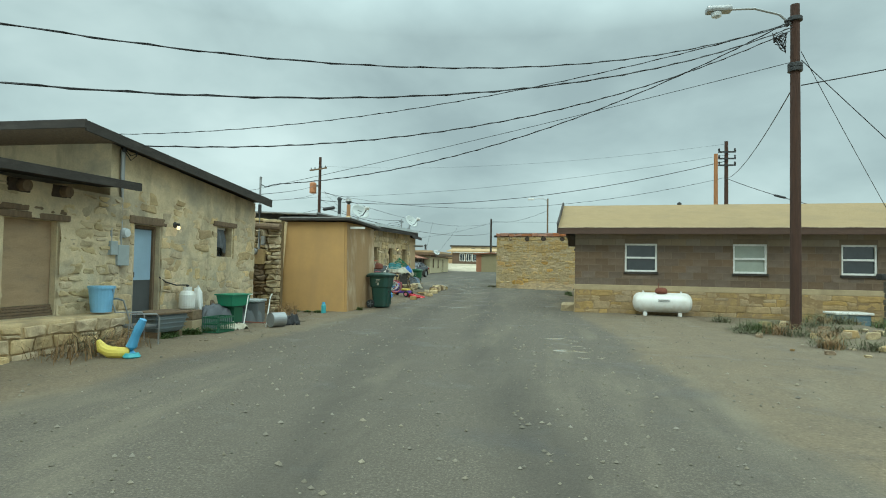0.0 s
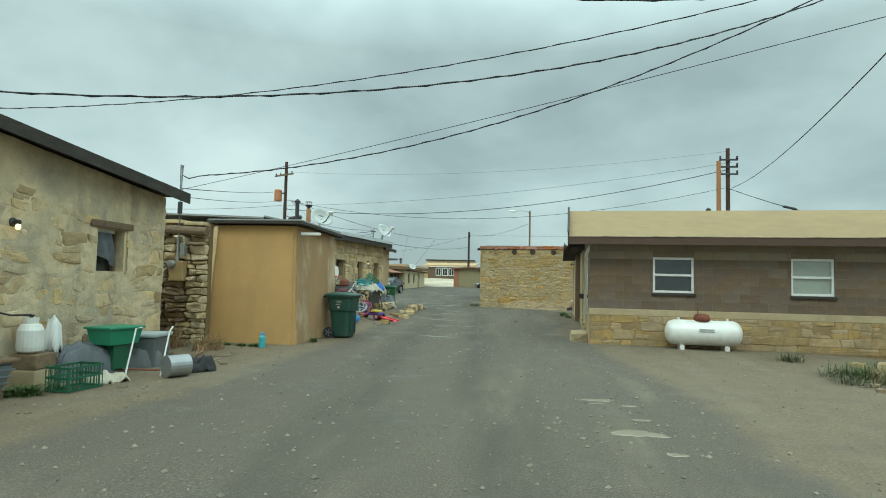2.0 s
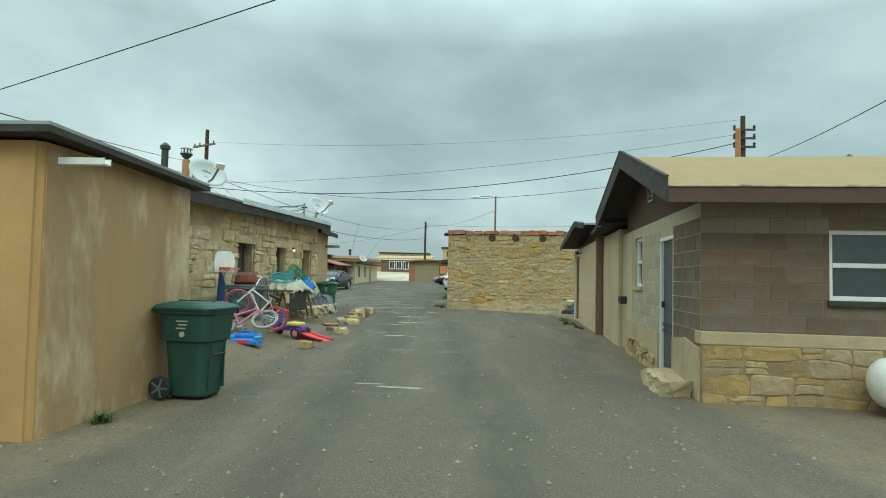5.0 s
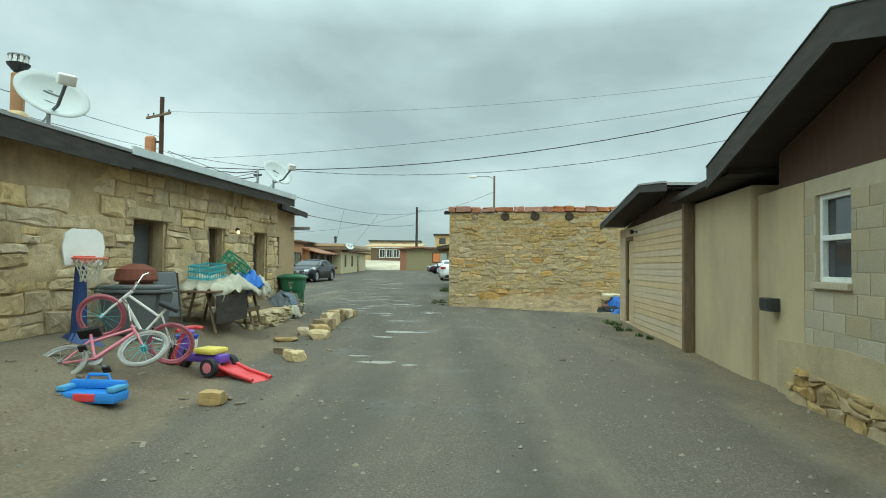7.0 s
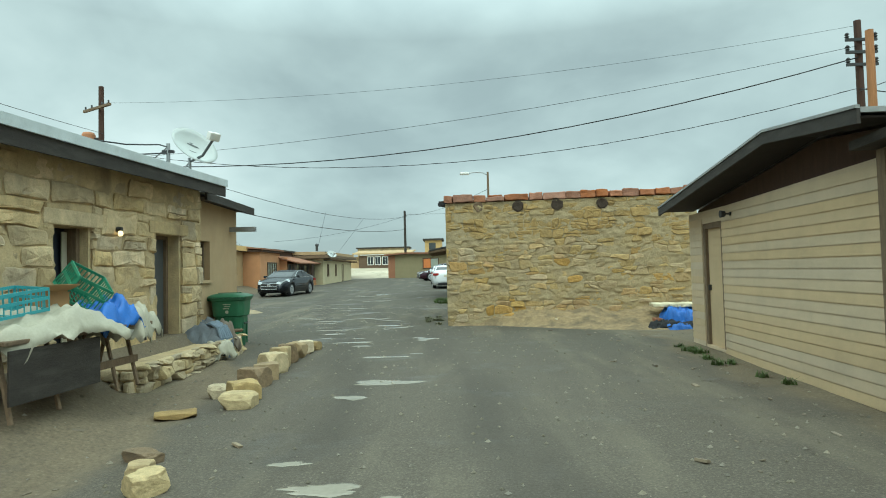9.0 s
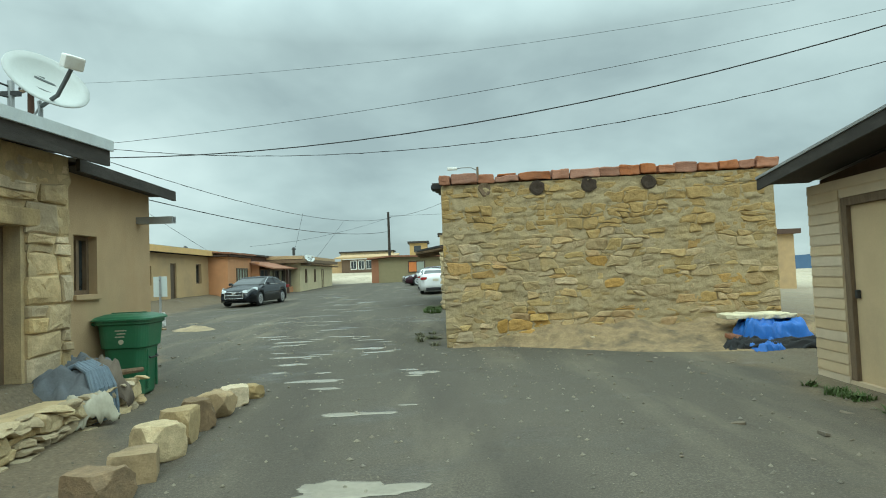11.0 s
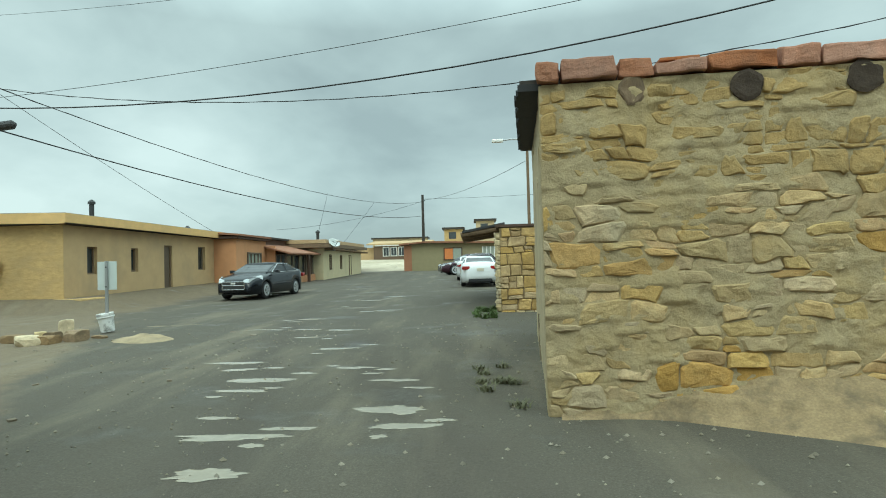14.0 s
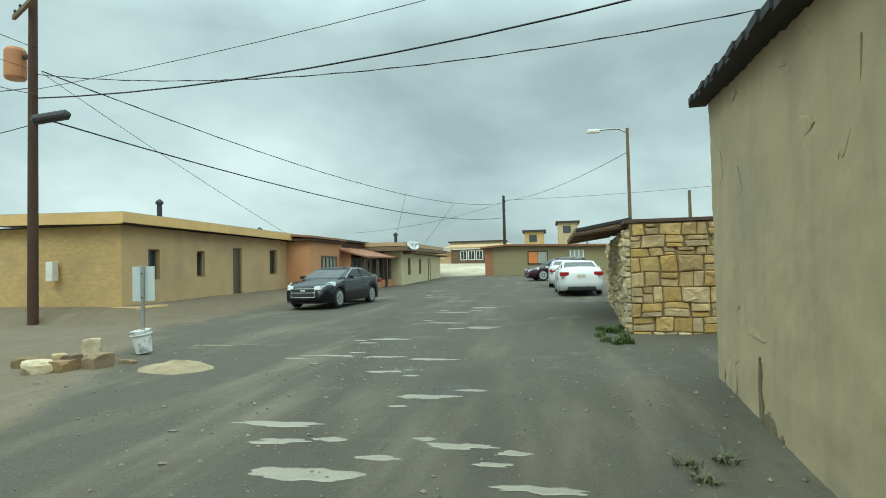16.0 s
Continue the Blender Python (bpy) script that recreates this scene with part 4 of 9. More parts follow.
part("fascia", slab([(0.404, 5.62, 3.10), (0.44, 5.62, 3.10), (0.44, 12.48, 3.20), (0.404, 12.48, 3.20)], 0.19), M["fascia_dark"], L2)
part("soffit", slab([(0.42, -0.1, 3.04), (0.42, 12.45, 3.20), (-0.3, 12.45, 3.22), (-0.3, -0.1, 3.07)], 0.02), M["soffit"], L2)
part("drip_edge", slab([(0.445, 5.6, 3.225), (0.475, 5.6, 3.225), (0.475, 12.50, 3.315), (0.445, 12.50, 3.315)], 0.125), M["roof_pale"], L2, "pale metal roof edge")
part("drip_edge", slab([(0.425, -0.12, 3.135), (0.465, -0.12, 3.135), (0.465, 5.598, 3.165), (0.425, 5.598, 3.165)], 0.045), M["roof_edge"], L2)
part("dark_room", boxes((-4, -0.45, 0.5, 11.8, 0, 2.5)), M["dark_inside"], L2)

L3 = thing("stucco_wing", pose(-4.78, 28.75, 0), "brown stucco house wing with one small window", "house")
W5 = (0.42, 0.92, 1.48, 2.24)
part("wall", turned(panel(2.35, [(0, 3.03), (2.35, 3.0)], 0.3, (W5,), bottom=-0.2), LEFT), M["stucco_brown"], L3)
window_unit(L3, *W5, LEFT, M["wood_old"], M["glass"], depth=0.14, mid=False, sill=M["stucco_brown"], mull=1)
part("end_wall", boxes((-6, -0.31, 2.05, 2.35, -0.2, 3.0)), M["stucco_brown"], L3)
part("roof", slab([(0.30, 0, 3.11), (0.30, 2.5, 3.07), (-6, 2.5, 3.25), (-6, 0, 3.25)], 0.04), M["roof_edge"], L3)
part("fascia", slab([(0.35, 0, 3.10), (0.35, 2.53, 3.06), (0.302, 2.53, 3.06), (0.302, 0, 3.10)], 0.15), M["fascia_dark"], L3)
part("soffit", slab([(0.30, 0, 3.03), (0.30, 2.49, 2.99), (-0.3, 2.49, 3.01), (-0.3, 0, 3.05)], 0.02), M["soffit"], L3)
part("canale", boxes((0.0, 0.55, 1.95, 2.07, 2.50, 2.52), (0.0, 0.55, 1.95, 1.97, 2.52, 2.60), (0.0, 0.55, 2.05, 2.07, 2.52, 2.60)), M["metal_grey"], L3)

# long tan house across the yard
L4 = thing("long_tan_house", pose(-14.95, 47.3, 0.42, 0, 0, -3), "long tan stucco house with a yellow roof fascia", "house")
wins = [(1.15, 1.70, 1.10, 2.12), (3.70, 4.18, 1.15, 2.12), (9.0, 9.70, 1.15, 2.30)]
dr = (6.05, 6.70, 0.3, 2.30)
part("wall", turned(panel(12.2, [(0, 2.85), (12.2, 2.75)], 0.3, (*wins, dr), bottom=-0.4), LEFT), M["stucco_tan"], L4)
for w in wins:
    window_unit(L4, *w, LEFT, M["wood_old"], M["glass"], depth=0.16, mid=False)
door_unit(L4, *dr, LEFT, M["door_brown"], M["wood_old"])
part("end_wall", boxes((-9, -0.004, -0.02, 0.28, -0.4, 2.9)), M["stucco_yellow"], L4, "yellow stone-faced end wall")
part("roof", slab([(0.35, -0.35, 3.24), (0.35, 12.3, 3.1), (-9, 12.3, 3.3), (-9, -0.35, 3.44)], 0.05), M["roof_edge"], L4)
part("fascia", slab([(0.40, -0.40, 3.22), (0.40, 12.3, 3.08), (0.352, 12.3, 3.08), (0.352, -0.40, 3.22)], 0.32), M["fascia_tan"], L4)
part("fascia", slab([(0.352, -0.40, 3.22), (-9, -0.40, 3.42), (-9, -0.352, 3.42), (0.352, -0.352, 3.22)], 0.36), M["fascia_tan"], L4)
part("soffit", boxes((-8.9, 0.34, -0.34, 12.2, 2.86, 2.88)), M["soffit"], L4)
part("step", boxes((-0.2, 0.9, -0.3, 1.0, -0.4, 0.28), bevel=0.03), M["stucco_yellow"], L4)

# salmon house with porch
M["porch_roof"] = mat("red_brown_roof", (0.26, 0.125, 0.075), 0.85, 0.2, 3, 60, 0.2)
L5 = thing("salmon_house", pose(-13.2, 57.9, 0.42), "salmon stucco house with a red-brown porch roof", "house")
part("wall", boxes((-1.9, 0, 0, 4.46, -0.3, 2.74), bevel=0.03), M["stucco_pink"], L5)
part("rear_wall", boxes((-4.0, -0.7, 4.464, 12.5, -0.3, 2.98)), M["gable_brown"], L5, "dark brown upper wall")
part("roof", slab([(0.32, -0.35, 2.98), (0.32, 4.5, 2.98), (-2.0, 4.5, 3.16), (-2.0, -0.35, 3.16)], 0.10), M["porch_roof"], L5)
part("parapet", boxes((-2.0, 0.22, -0.25, 4.46, 2.744, 2.87), bevel=0.02), M["fascia_brown"], L5)
part("rear_roof", slab([(-0.5, 4.5, 3.12), (-0.5, 12.6, 3.12), (-4.2, 12.6, 3.16), (-4.2, 4.5, 3.16)], 0.12), M["fascia_dark"], L5)
window_unit(L5, 1.45, 3.55, 0.95, 2.05, LEFT @ pose(0, -0.11, 0), M["door_brown"], M["glass_pale"], mid=False, mull=3, bar=0.09)
PO = part("porch", boxes((-0.6, 1.2, 4.464, 4.60, -0.3, 1.05), (1.06, 1.2, 4.604, 13.0, -0.3, 0.62), (-0.6, 0.55, 4.464, 4.60, 1.05, 2.45)), M["stucco_pink"], L5)
part("porch_wall", boxes((0.2, 0.3, 4.61, 12.9, -0.3, 2.4)), M["stucco_pink"], L5)
part("porch_roof", slab([(1.62, 4.1, 2.03), (1.62, 12.4, 2.08), (-0.68, 12.4, 2.68), (-0.68, 4.1, 2.62)], 0.09), M["porch_roof"], L5)
for yy in (4.68, 8.75, 10.2, 12.85):
    part("porch_post", boxes((1.06, 1.2, yy - 0.07, yy + 0.07, 0.624, 1.99)), M["door_brown"], L5)
part("porch_post", boxes((1.42, 1.58, 8.2, 8.4, -0.3, 2.0)), M["fascia_brown"], L5, "dark square porch post")
for ya, yb in ((4.76, 8.66), (10.28, 12.77)):
    window_unit(L5, ya, yb, 0.64, 1.95, LEFT @ pose(0, -1.16, 0), M["door_brown"], M["glass"], depth=0.06, mid=False, mull=2, bar=0.08)
window_unit(L5, 0.58, 1.16, 1.06, 1.95, pose(0, 4.50, 0), M["door_brown"], M["glass"], depth=0.04, mid=False, mull=1)

L6 = thing("cream_house", pose(-11.4, 68.9, 0.45, 0, 0, 1.4), "cream stucco house with deep brown eaves", "house")
part("wall", boxes((-8, 0, 0, 16, -0.3, 2.44), bevel=0.03), M["stucco_cream"], L6)
part("eave", slab([(0.55, -0.7, 2.72), (0.55, 16.6, 2.86), (-8, 16.6, 2.86), (-8, -0.7, 2.72)], 0.27), M["wood_old"], L6, "weathered log and board eave")
part("roof", slab([(0.30, -0.5, 3.02), (0.30, 16.3, 3.16), (-8, 16.3, 3.2), (-8, -0.5, 3.06)], 0.26), M["stucco_brown"], L6)
for k in range(9):
    part("roof_log", tube([(-0.1, 0.4 + 1.9 * k, 2.36), (0.75, 0.4 + 1.9 * k, 2.34)], 0.08, 8), M["wood_old"], L6)
for yy in (1.9, 5.8):
    window_unit(L6, yy, yy + 0.62, 0.85, 2.0, LEFT @ pose(0, -0.10, 0), M["wood_old"], M["glass"], mid=False, bar=0.08)
door_unit(L6, 9.6, 10.5, -0.1, 2.05, LEFT @ pose(0, -0.14, 0), M["stucco_cream"], M["wood_old"])

L7 = thing("olive_house", pose(-7.85, 88.0, 0.45), "low olive stucco house with a red roof edge", "house")
M["corner_red"] = mat("red_brown_corner", (0.30, 0.145, 0.085), 0.9, 0.15, 2, 40, 0.2)
part("wall", turned(panel(15.0, [(0, 3.04), (2.2, 3.2), (15, 2.9)], 0.4, bottom=-0.4), Matrix()), M["stucco_olive"], L7)
part("side_wall", boxes((0.0, 0.4, 0.404, 7, -0.4, 3.04)), M["corner_red"], L7)
part("corner_panel", boxes((-0.05, 0.75, -0.05, -0.002, -0.4, 3.02)), M["corner_red"], L7)
for a_, b_ in (((-0.5, 3.22), (2.2, 3.42)), ((2.204, 3.42), (15.4, 3.08))):
    part("roof", slab([(a_[0], -0.5, a_[1]), (b_[0], -0.5, b_[1]), (b_[0], 7.2, b_[1] + 0.1), (a_[0], 7.2, a_[1] + 0.1)], 0.17), M["porch_roof"], L7)
ow = part("window", boxes((4.05, 5.98, -0.07, -0.002, 1.42, 2.70)), M["fascia_brown"], L7, "window half boarded in orange")
part("board", boxes((4.16, 5.0, -0.09, -0.072, 1.52, 2.60)), mat("orange_board", (0.62, 0.22, 0.07), 0.8, 0.1, 3, 40, 0.1), ow, "orange board")
part("pane", boxes((5.04, 5.87, -0.09, -0.072, 1.52, 2.60)), M["glass_pale"], ow)
pw = part("window", boxes((8.0, 9.3, -0.07, -0.002, 1.2, 2.72)), M["glass_pale"], L7, "pale porch window with white bars")
for k in range(4):
    part("bar", boxes((8.02 + 0.4 * k, 8.12 + 0.4 * k, -0.12, -0.072, 1.2, 2.72)), M["white_paint"], pw)
part("flue", turned(lathe([(0.12, 3.2), (0.12, 3.9), (0.2, 3.9), (0.2, 4.0)], 10), pose(9.8, 2, 0)), M["metal_grey"], L7)

L8 = thing("dark_far_house", pose(-24.1, 165, 1.4, 0, 0, -2), "dark brown far house with white windows", "house")
part("wall", boxes((0, 13, 0, 8, -3, 4.5)), mat("umber_wall", (0.13, 0.09, 0.062), 0.9, 0.15, 2, 40, 0.2), L8)
part("eave", boxes((0.4, 13.2, -0.5, -0.1, 4.504, 4.75)), M["white_paint"], L8, "white eave board")
part("roof", slab([(-1.6, -0.6, 5.05), (13.4, -0.6, 5.05), (13.4, 9, 6.0), (-1.6, 9, 6.0)], 0.29), M["stucco_tan"], L8)
part("side_wing", boxes((-6.5, -0.004, 1.0, 8, -3, 4.2)), M["stucco_tan"], L8)
for k in range(3):
    wv = part("window", boxes((2.2 + 1.85 * k, 3.75 + 1.85 * k, -0.08, -0.002, 2.05, 4.25)), M["white_paint"], L8)
    for j in range(2):
        part("pane", boxes((2.36 + 1.85 * k + 0.66 * j, 2.93 + 1.85 * k + 0.66 * j, -0.11, -0.082, 2.22, 4.08)), M["glass"], wv)


# ---- poles and wires ----
def sag(a, b, drop, n=14):
    a, b = Vector(a), Vector(b)
    return [a.lerp(b, i / n) - Vector((0, 0, drop * 4 * (i / n) * (1 - i / n))) for i in range(n + 1)]


def wire(a, b, drop, r=0.012, twist=False):
    pts = sag(a, b, drop, 70 if twist else 16)
    r = r * 0.72 if twist else r
    bm = tube(pts, r, 5)
    if twist:
        p2 = [p + Vector((0, 0, 0.016 * math.sin(i * 1.9))) + Vector((0.012 * math.cos(i * 1.9), 0, 0)) for i, p in enumerate(pts)]
        ring_tube(bm, p2, [r * 0.8] * len(p2), 5)
    ob = part("overhead_wire", bm, M["wire"], None)
    return tagged(ob, "sagging black overhead cable", "cable", "overhead wires")


def pole(x, y, top, r=0.13, label="tall brown wooden utility pole", name="utility_pole", material="pole_wood"):
    p = thing(name, pose(x, y, g(x, y)), label, "utility pole")
    h = top - g(x, y)
    part("shaft", ring_tube(bmesh.new(), [(0, 0, -0.4), (0, 0, h * 0.5), (0, 0, h)], [r, r * 0.9, r * 0.78], 14), M[material], p)
    return p, h


MP, mh = pole(8.62, 11.9, 7.62, 0.125, "tall brown wooden utility pole with a street lamp arm")
LP, lh = pole(-16.9, 46.0, 10.9, 0.15, "tall utility pole with crossarm and transformer")
RP, rh = pole(14.8, 39.3, 10.2, 0.15, "dark utility pole with insulators")
RP2, rh2 = pole(13.5, 36.9, 8.9, 0.15, "orange-brown utility pole stub", material="pole_orange")
FP, fh = pole(-7.0, 102, 10.3, 0.2, "far dark utility pole", material="fascia_dark")
SL, sh = pole(2.94, 66.3, 9.6, 0.11, "grey street lamp on a wooden pole", name="street_lamp", material="wood_old")


# ---- vehicles ----
def paint(name, color, metal=0.0):
    m = mat(name, color, 0.16, 0.06, 3, 40, 0.0, (0.20, 0.18, 0.15), 0.06, 1.5, coat=0.25, metal=metal, spec=0.3)
    return m


M["car_black"] = paint("black_car_paint", (0.006, 0.008, 0.012))
M["car_white"] = paint("white_car_paint", (0.74, 0.75, 0.75), 0.0)
M["car_plum"] = paint("plum_car_paint", (0.035, 0.012, 0.022))
M["chrome"] = mat("chrome", (0.75, 0.76, 0.77), 0.15, 0.05, 5, 40, 0.0, metal=1.0)
M["car_glass"] = mat("tinted_car_glass", (0.012, 0.014, 0.015), 0.05, 0.1, 2, 10, 0.0, spec=0.8)
M["alloy"] = mat("alloy_rim", (0.55, 0.56, 0.57), 0.3, 0.1, 6, 50, 0.05, metal=0.8)
M["lens_clear"] = mat("clear_lamp_lens", (0.62, 0.66, 0.68), 0.12, 0.1, 8, 40, 0.0, spec=0.8)
M["lens_red"] = mat("red_lamp_lens", (0.28, 0.012, 0.014), 0.15, 0.1, 8, 40, 0.0, spec=0.7)
M["plate"] = mat("number_plate", (0.55, 0.53, 0.45), 0.5, 0.1, 8, 40, 0.0)


def car(m, label, body_mat, L=4.86, W=1.85, H=1.46, suv=False):
    """A saloon or crossover: nose towards -x, wheels on z = 0."""
    c = thing("car", m, label, "car")
    R = 0.34 if not suv else 0.37
    xw = (-L / 2 + 0.96, L / 2 - 1.12)
    hw = W / 2
    belt = 1.03 if not suv else 1.10
    top_line = [(-L / 2, 0.55), (-L / 2 + 0.05, 0.74), (-L / 2 + 0.30, 0.86), (-L / 2 + 0.8, 0.95), (-L / 2 + 1.3, 1.01), (-L / 2 + 1.6, belt), (L / 2 - 1.0, belt + 0.09), (L / 2 - 0.35, belt + 0.12), (L / 2 - 0.08, belt + 0.07), (L / 2, 0.78)]
    xs = sorted({*np.round(np.linspace(-L / 2, L / 2, 66), 3), *[round(w + d, 3) for w in xw for d in (-R - 0.06, R + 0.06, 0)]})
    bm = bmesh.new()
    rings = []
    for x in xs:
        zt = float(np.interp(x, [p[0] for p in top_line], [p[1] for p in top_line]))
        end = min(1.0, (L / 2 - abs(x)) / 0.75)
        w = hw * (0.68 + 0.32 * math.sin(end * math.pi / 2) ** 0.8)
        zb = 0.20 + 0.10 * (1 - min(1.0, (L / 2 - abs(x)) / 0.3))
        za = zb
        for q in xw:
            if abs(x - q) < R + 0.06:
                za = max(za, R + math.sqrt((R + 0.06) ** 2 - (x - q) ** 2) - 0.02)
        za = min(za, zt - 0.16)
        half = [(w - 0.30, za), (w - 0.02, za), (w + 0.0, max(za + 0.03, 0.52)), (w - 0.02, max(za + 0.06, zt - 0.14)), (w - 0.10, zt - 0.03), (w * 0.55, zt + 0.012), (0, zt + 0.025)]
        pts = [(-a, b) for a, b in half] + [(a, b) for a, b in half[-2::-1]]
        rings.append([bm.verts.new((x, a, b)) for a, b in pts])
    for a, b in zip(rings, rings[1:]):
        n = len(a)
        for k in range(n):
            bm.faces.new((a[k], a[(k + 1) % n], b[(k + 1) % n], b[k]))
    bm.faces.new(rings[0]); bm.faces.new(rings[-1][::-1])
    body = smooth(part("body", bm, body_mat, c))
    # cabin: glass shell and painted roof, pillars
    x0, x1 = -L / 2 + 1.28, L / 2 - (0.38 if not suv else 0.12)
    r0, r1 = x0 + 1.0, x1 - (1.12 if not suv else 0.5)

    def cabin(inset, mat_, name, zlo, zhi, label_=""):
        b = bmesh.new()
        lo = [(x0, -hw + 0.22), (x0 + 0.3, -hw + 0.10), (x1 - 0.3, -hw + 0.10), (x1, -hw + 0.22), (x1, hw - 0.22), (x1 - 0.3, hw - 0.10), (x0 + 0.3, hw - 0.10), (x0, hw - 0.22)]
        hi = [(r0, -hw + 0.36), (r0 + 0.15, -hw + 0.28), (r1 - 0.15, -hw + 0.28), (r1, -hw + 0.36), (r1, hw - 0.36), (r1 - 0.15, hw - 0.28), (r0 + 0.15, hw - 0.28), (r0, hw - 0.36)]
        rr = []
        for f in np.linspace(zlo, zhi, 5):
            z = belt - 0.02 + (H - 0.05 - belt) * f
            e = max(f, 0.0) ** 1.45
            rr.append([b.verts.new(((p[0] * (1 - e) + q[0] * e), (p[1] * (1 - e) + q[1] * e) * (1 - inset), z)) for p, q in zip(lo, hi)])
        for p, q in zip(rr, rr[1:]):
            for k in range(8):
                b.faces.new((p[k], p[(k + 1) % 8], q[(k + 1) % 8], q[k]))
        cap = b.verts.new(((r0 + r1) / 2, 0, H if zhi == 1 else rr[-1][0].co.z))
        for k in range(8):
            b.faces.new((rr[-1][k], rr[-1][(k + 1) % 8], cap))
        return part(name, b, mat_, c, label_)

    cabin(0.0, M["car_glass"], "cabin_glass", -0.1, 0.97)
    roof = bmesh.new()
    hi = [(r0 - 0.05, -hw + 0.33), (r0 + 0.15, -hw + 0.26), (r1 - 0.15, -hw + 0.26), (r1 + 0.05, -hw + 0.33), (r1 + 0.05, hw - 0.33), (r1 - 0.15, hw - 0.26), (r0 + 0.15, hw - 0.26), (r0 - 0.05, hw - 0.33)]
    o = [roof.verts.new((p[0], p[1], H - 0.085)) for p in hi]
    i1 = [roof.verts.new((p[0] * 0.97 + 0.03 * (r0 + r1) / 2, p[1] * 0.93, H - 0.035)) for p in hi]
    ct = roof.verts.new(((r0 + r1) / 2, 0, H))
    for k in range(8):
        roof.faces.new((o[k], o[(k + 1) % 8], i1[(k + 1) % 8], i1[k])); roof.faces.new((i1[k], i1[(k + 1) % 8], ct))
    smooth(part("roof", roof, body_mat, c))
    for s in (-1, 1):
        y = lambda d: s * (hw - d)  # noqa: E731
        for a, b_, r in (((x0 + 0.05, y(0.2), belt), (r0, y(0.30), H - 0.08), 0.035), ((x1 - 0.05, y(0.2), belt), (r1, y(0.30), H - 0.08), 0.045),
                         (((x0 + x1) / 2 + 0.1, y(0.08), belt - 0.03), ((r0 + r1) / 2 + 0.15, y(0.255), H - 0.08), 0.035)):
            part("pillar", tube([a, b_], r, 6), body_mat, c)
        part("window_trim", tube([(x0 + 0.25, y(0.075), belt + 0.005), (x1 - 0.35, y(0.075), belt + 0.03), (r1 - 0.02, y(0.25), H - 0.10), (r0 + 0.1, y(0.25), H - 0.085), (x0 + 0.28, y(0.08), belt + 0.02)], 0.016, 5), M["chrome"], c)
        mir = bmesh.new(); box(mir, x0 + 0.35, x0 + 0.50, min(y(0.02), y(-0.16)), max(y(0.02), y(-0.16)), belt - 0.02, belt + 0.11, bevel=0.03)
        part("wing_mirror", mir, body_mat, c)
        hl = bmesh.new()
        hexa(hl, [(-L / 2 + 0.02, y(0.52), 0.68), (-L / 2 + 0.03, y(0.30), 0.66), (-L / 2 + 0.62, y(0.015), 0.76), (-L / 2 + 0.62, y(0.09), 0.74),
                  (-L / 2 + 0.05, y(0.52), 0.77), (-L / 2 + 0.07, y(0.28), 0.80), (-L / 2 + 0.70, y(0.02), 0.90), (-L / 2 + 0.62, y(0.11), 0.93)])
        part("headlight", hl, M["lens_clear"], c)
        tl = bmesh.new(); box(tl, L / 2 - 0.25, L / 2 - 0.02, min(y(0.05), y(0.42)), max(y(0.05), y(0.42)), 0.80, 0.96, bevel=0.03)
        part("tail_light", tl, M["lens_red"], c)
        part("door_handle", boxes(((x0 + x1) / 2 - 0.05, (x0 + x1) / 2 + 0.08, min(y(0.01), y(-0.02)), max(y(0.01), y(-0.02)), 0.84, 0.87), bevel=0.008), body_mat, c)
        for q in xw:
            ty = lathe([(R - 0.11, -0.10), (R - 0.03, -0.105), (R, -0.07), (R, 0.07), (R - 0.03, 0.105), (R - 0.11, 0.10)], 28)
            wh = smooth(part("wheel", turned(ty, pose(q, s * (hw - 0.12), R, 90, 0, 0)), M["black_rubber"], c))
            rim = bmesh.new()
            lathe([(R - 0.115, -0.01), (R - 0.10, 0.012), (R - 0.135, 0.02), (0.09, -0.01)], 24, rim)
            for k in range(5):
                box(rim, 0.03, R - 0.12, -0.028, 0.028, 0.0, 0.025, m=pose(0, 0, 0, 0, 0, 72 * k))
            lathe([(0.06, 0.0), (0.055, 0.035), (0.02, 0.04)], 12, rim)
            part("rim", turned(rim, pose(q, s * (hw - 0.025), R, -90 * s, 0, 0)), M["alloy"], wh)
    part("grille", boxes((-L / 2 - 0.012, -L / 2 + 0.08, -0.44, 0.44, 0.40, 0.70), bevel=0.03), M["metal_dark"], c)
    for z in (0.40, 0.56, 0.70):
        part("grille_bar", boxes((-L / 2 - 0.022, -L / 2 + 0.05, -0.46, 0.46, z - 0.014, z + 0.014), bevel=0.01), M["chrome"], c)
    part("badge", boxes((-L / 2 - 0.03, -L / 2, -0.10, 0.10, 0.60, 0.67), bevel=0.01), M["chrome"], c)
    for s in (-1, 1):
        part("grille_bar", boxes((-L / 2 - 0.02, -L / 2 + 0.05, s * 0.46 - 0.014, s * 0.46 + 0.014, 0.415, 0.685), bevel=0.008), M["chrome"], c)
    part("number_plate", boxes((L / 2 - 0.01, L / 2 + 0.02, -0.16, 0.16, 0.72, 0.86), bevel=0.004), M["plate"], c)
    part("bumper_skirt", boxes((L / 2 - 0.2, L / 2 + 0.012, -hw * 0.62, hw * 0.62, 0.22, 0.38), bevel=0.04), M["black_rubber"], c)
    part("underside", boxes((-L / 2 + 0.2, L / 2 - 0.2, -hw + 0.32, hw - 0.32, 0.18, 0.5)), M["black_rubber"], c)
    return c


def on_ground(x, y, rz, dz=0.0):
    return pose(x, y, g(x, y) + dz, 0, 0, rz)


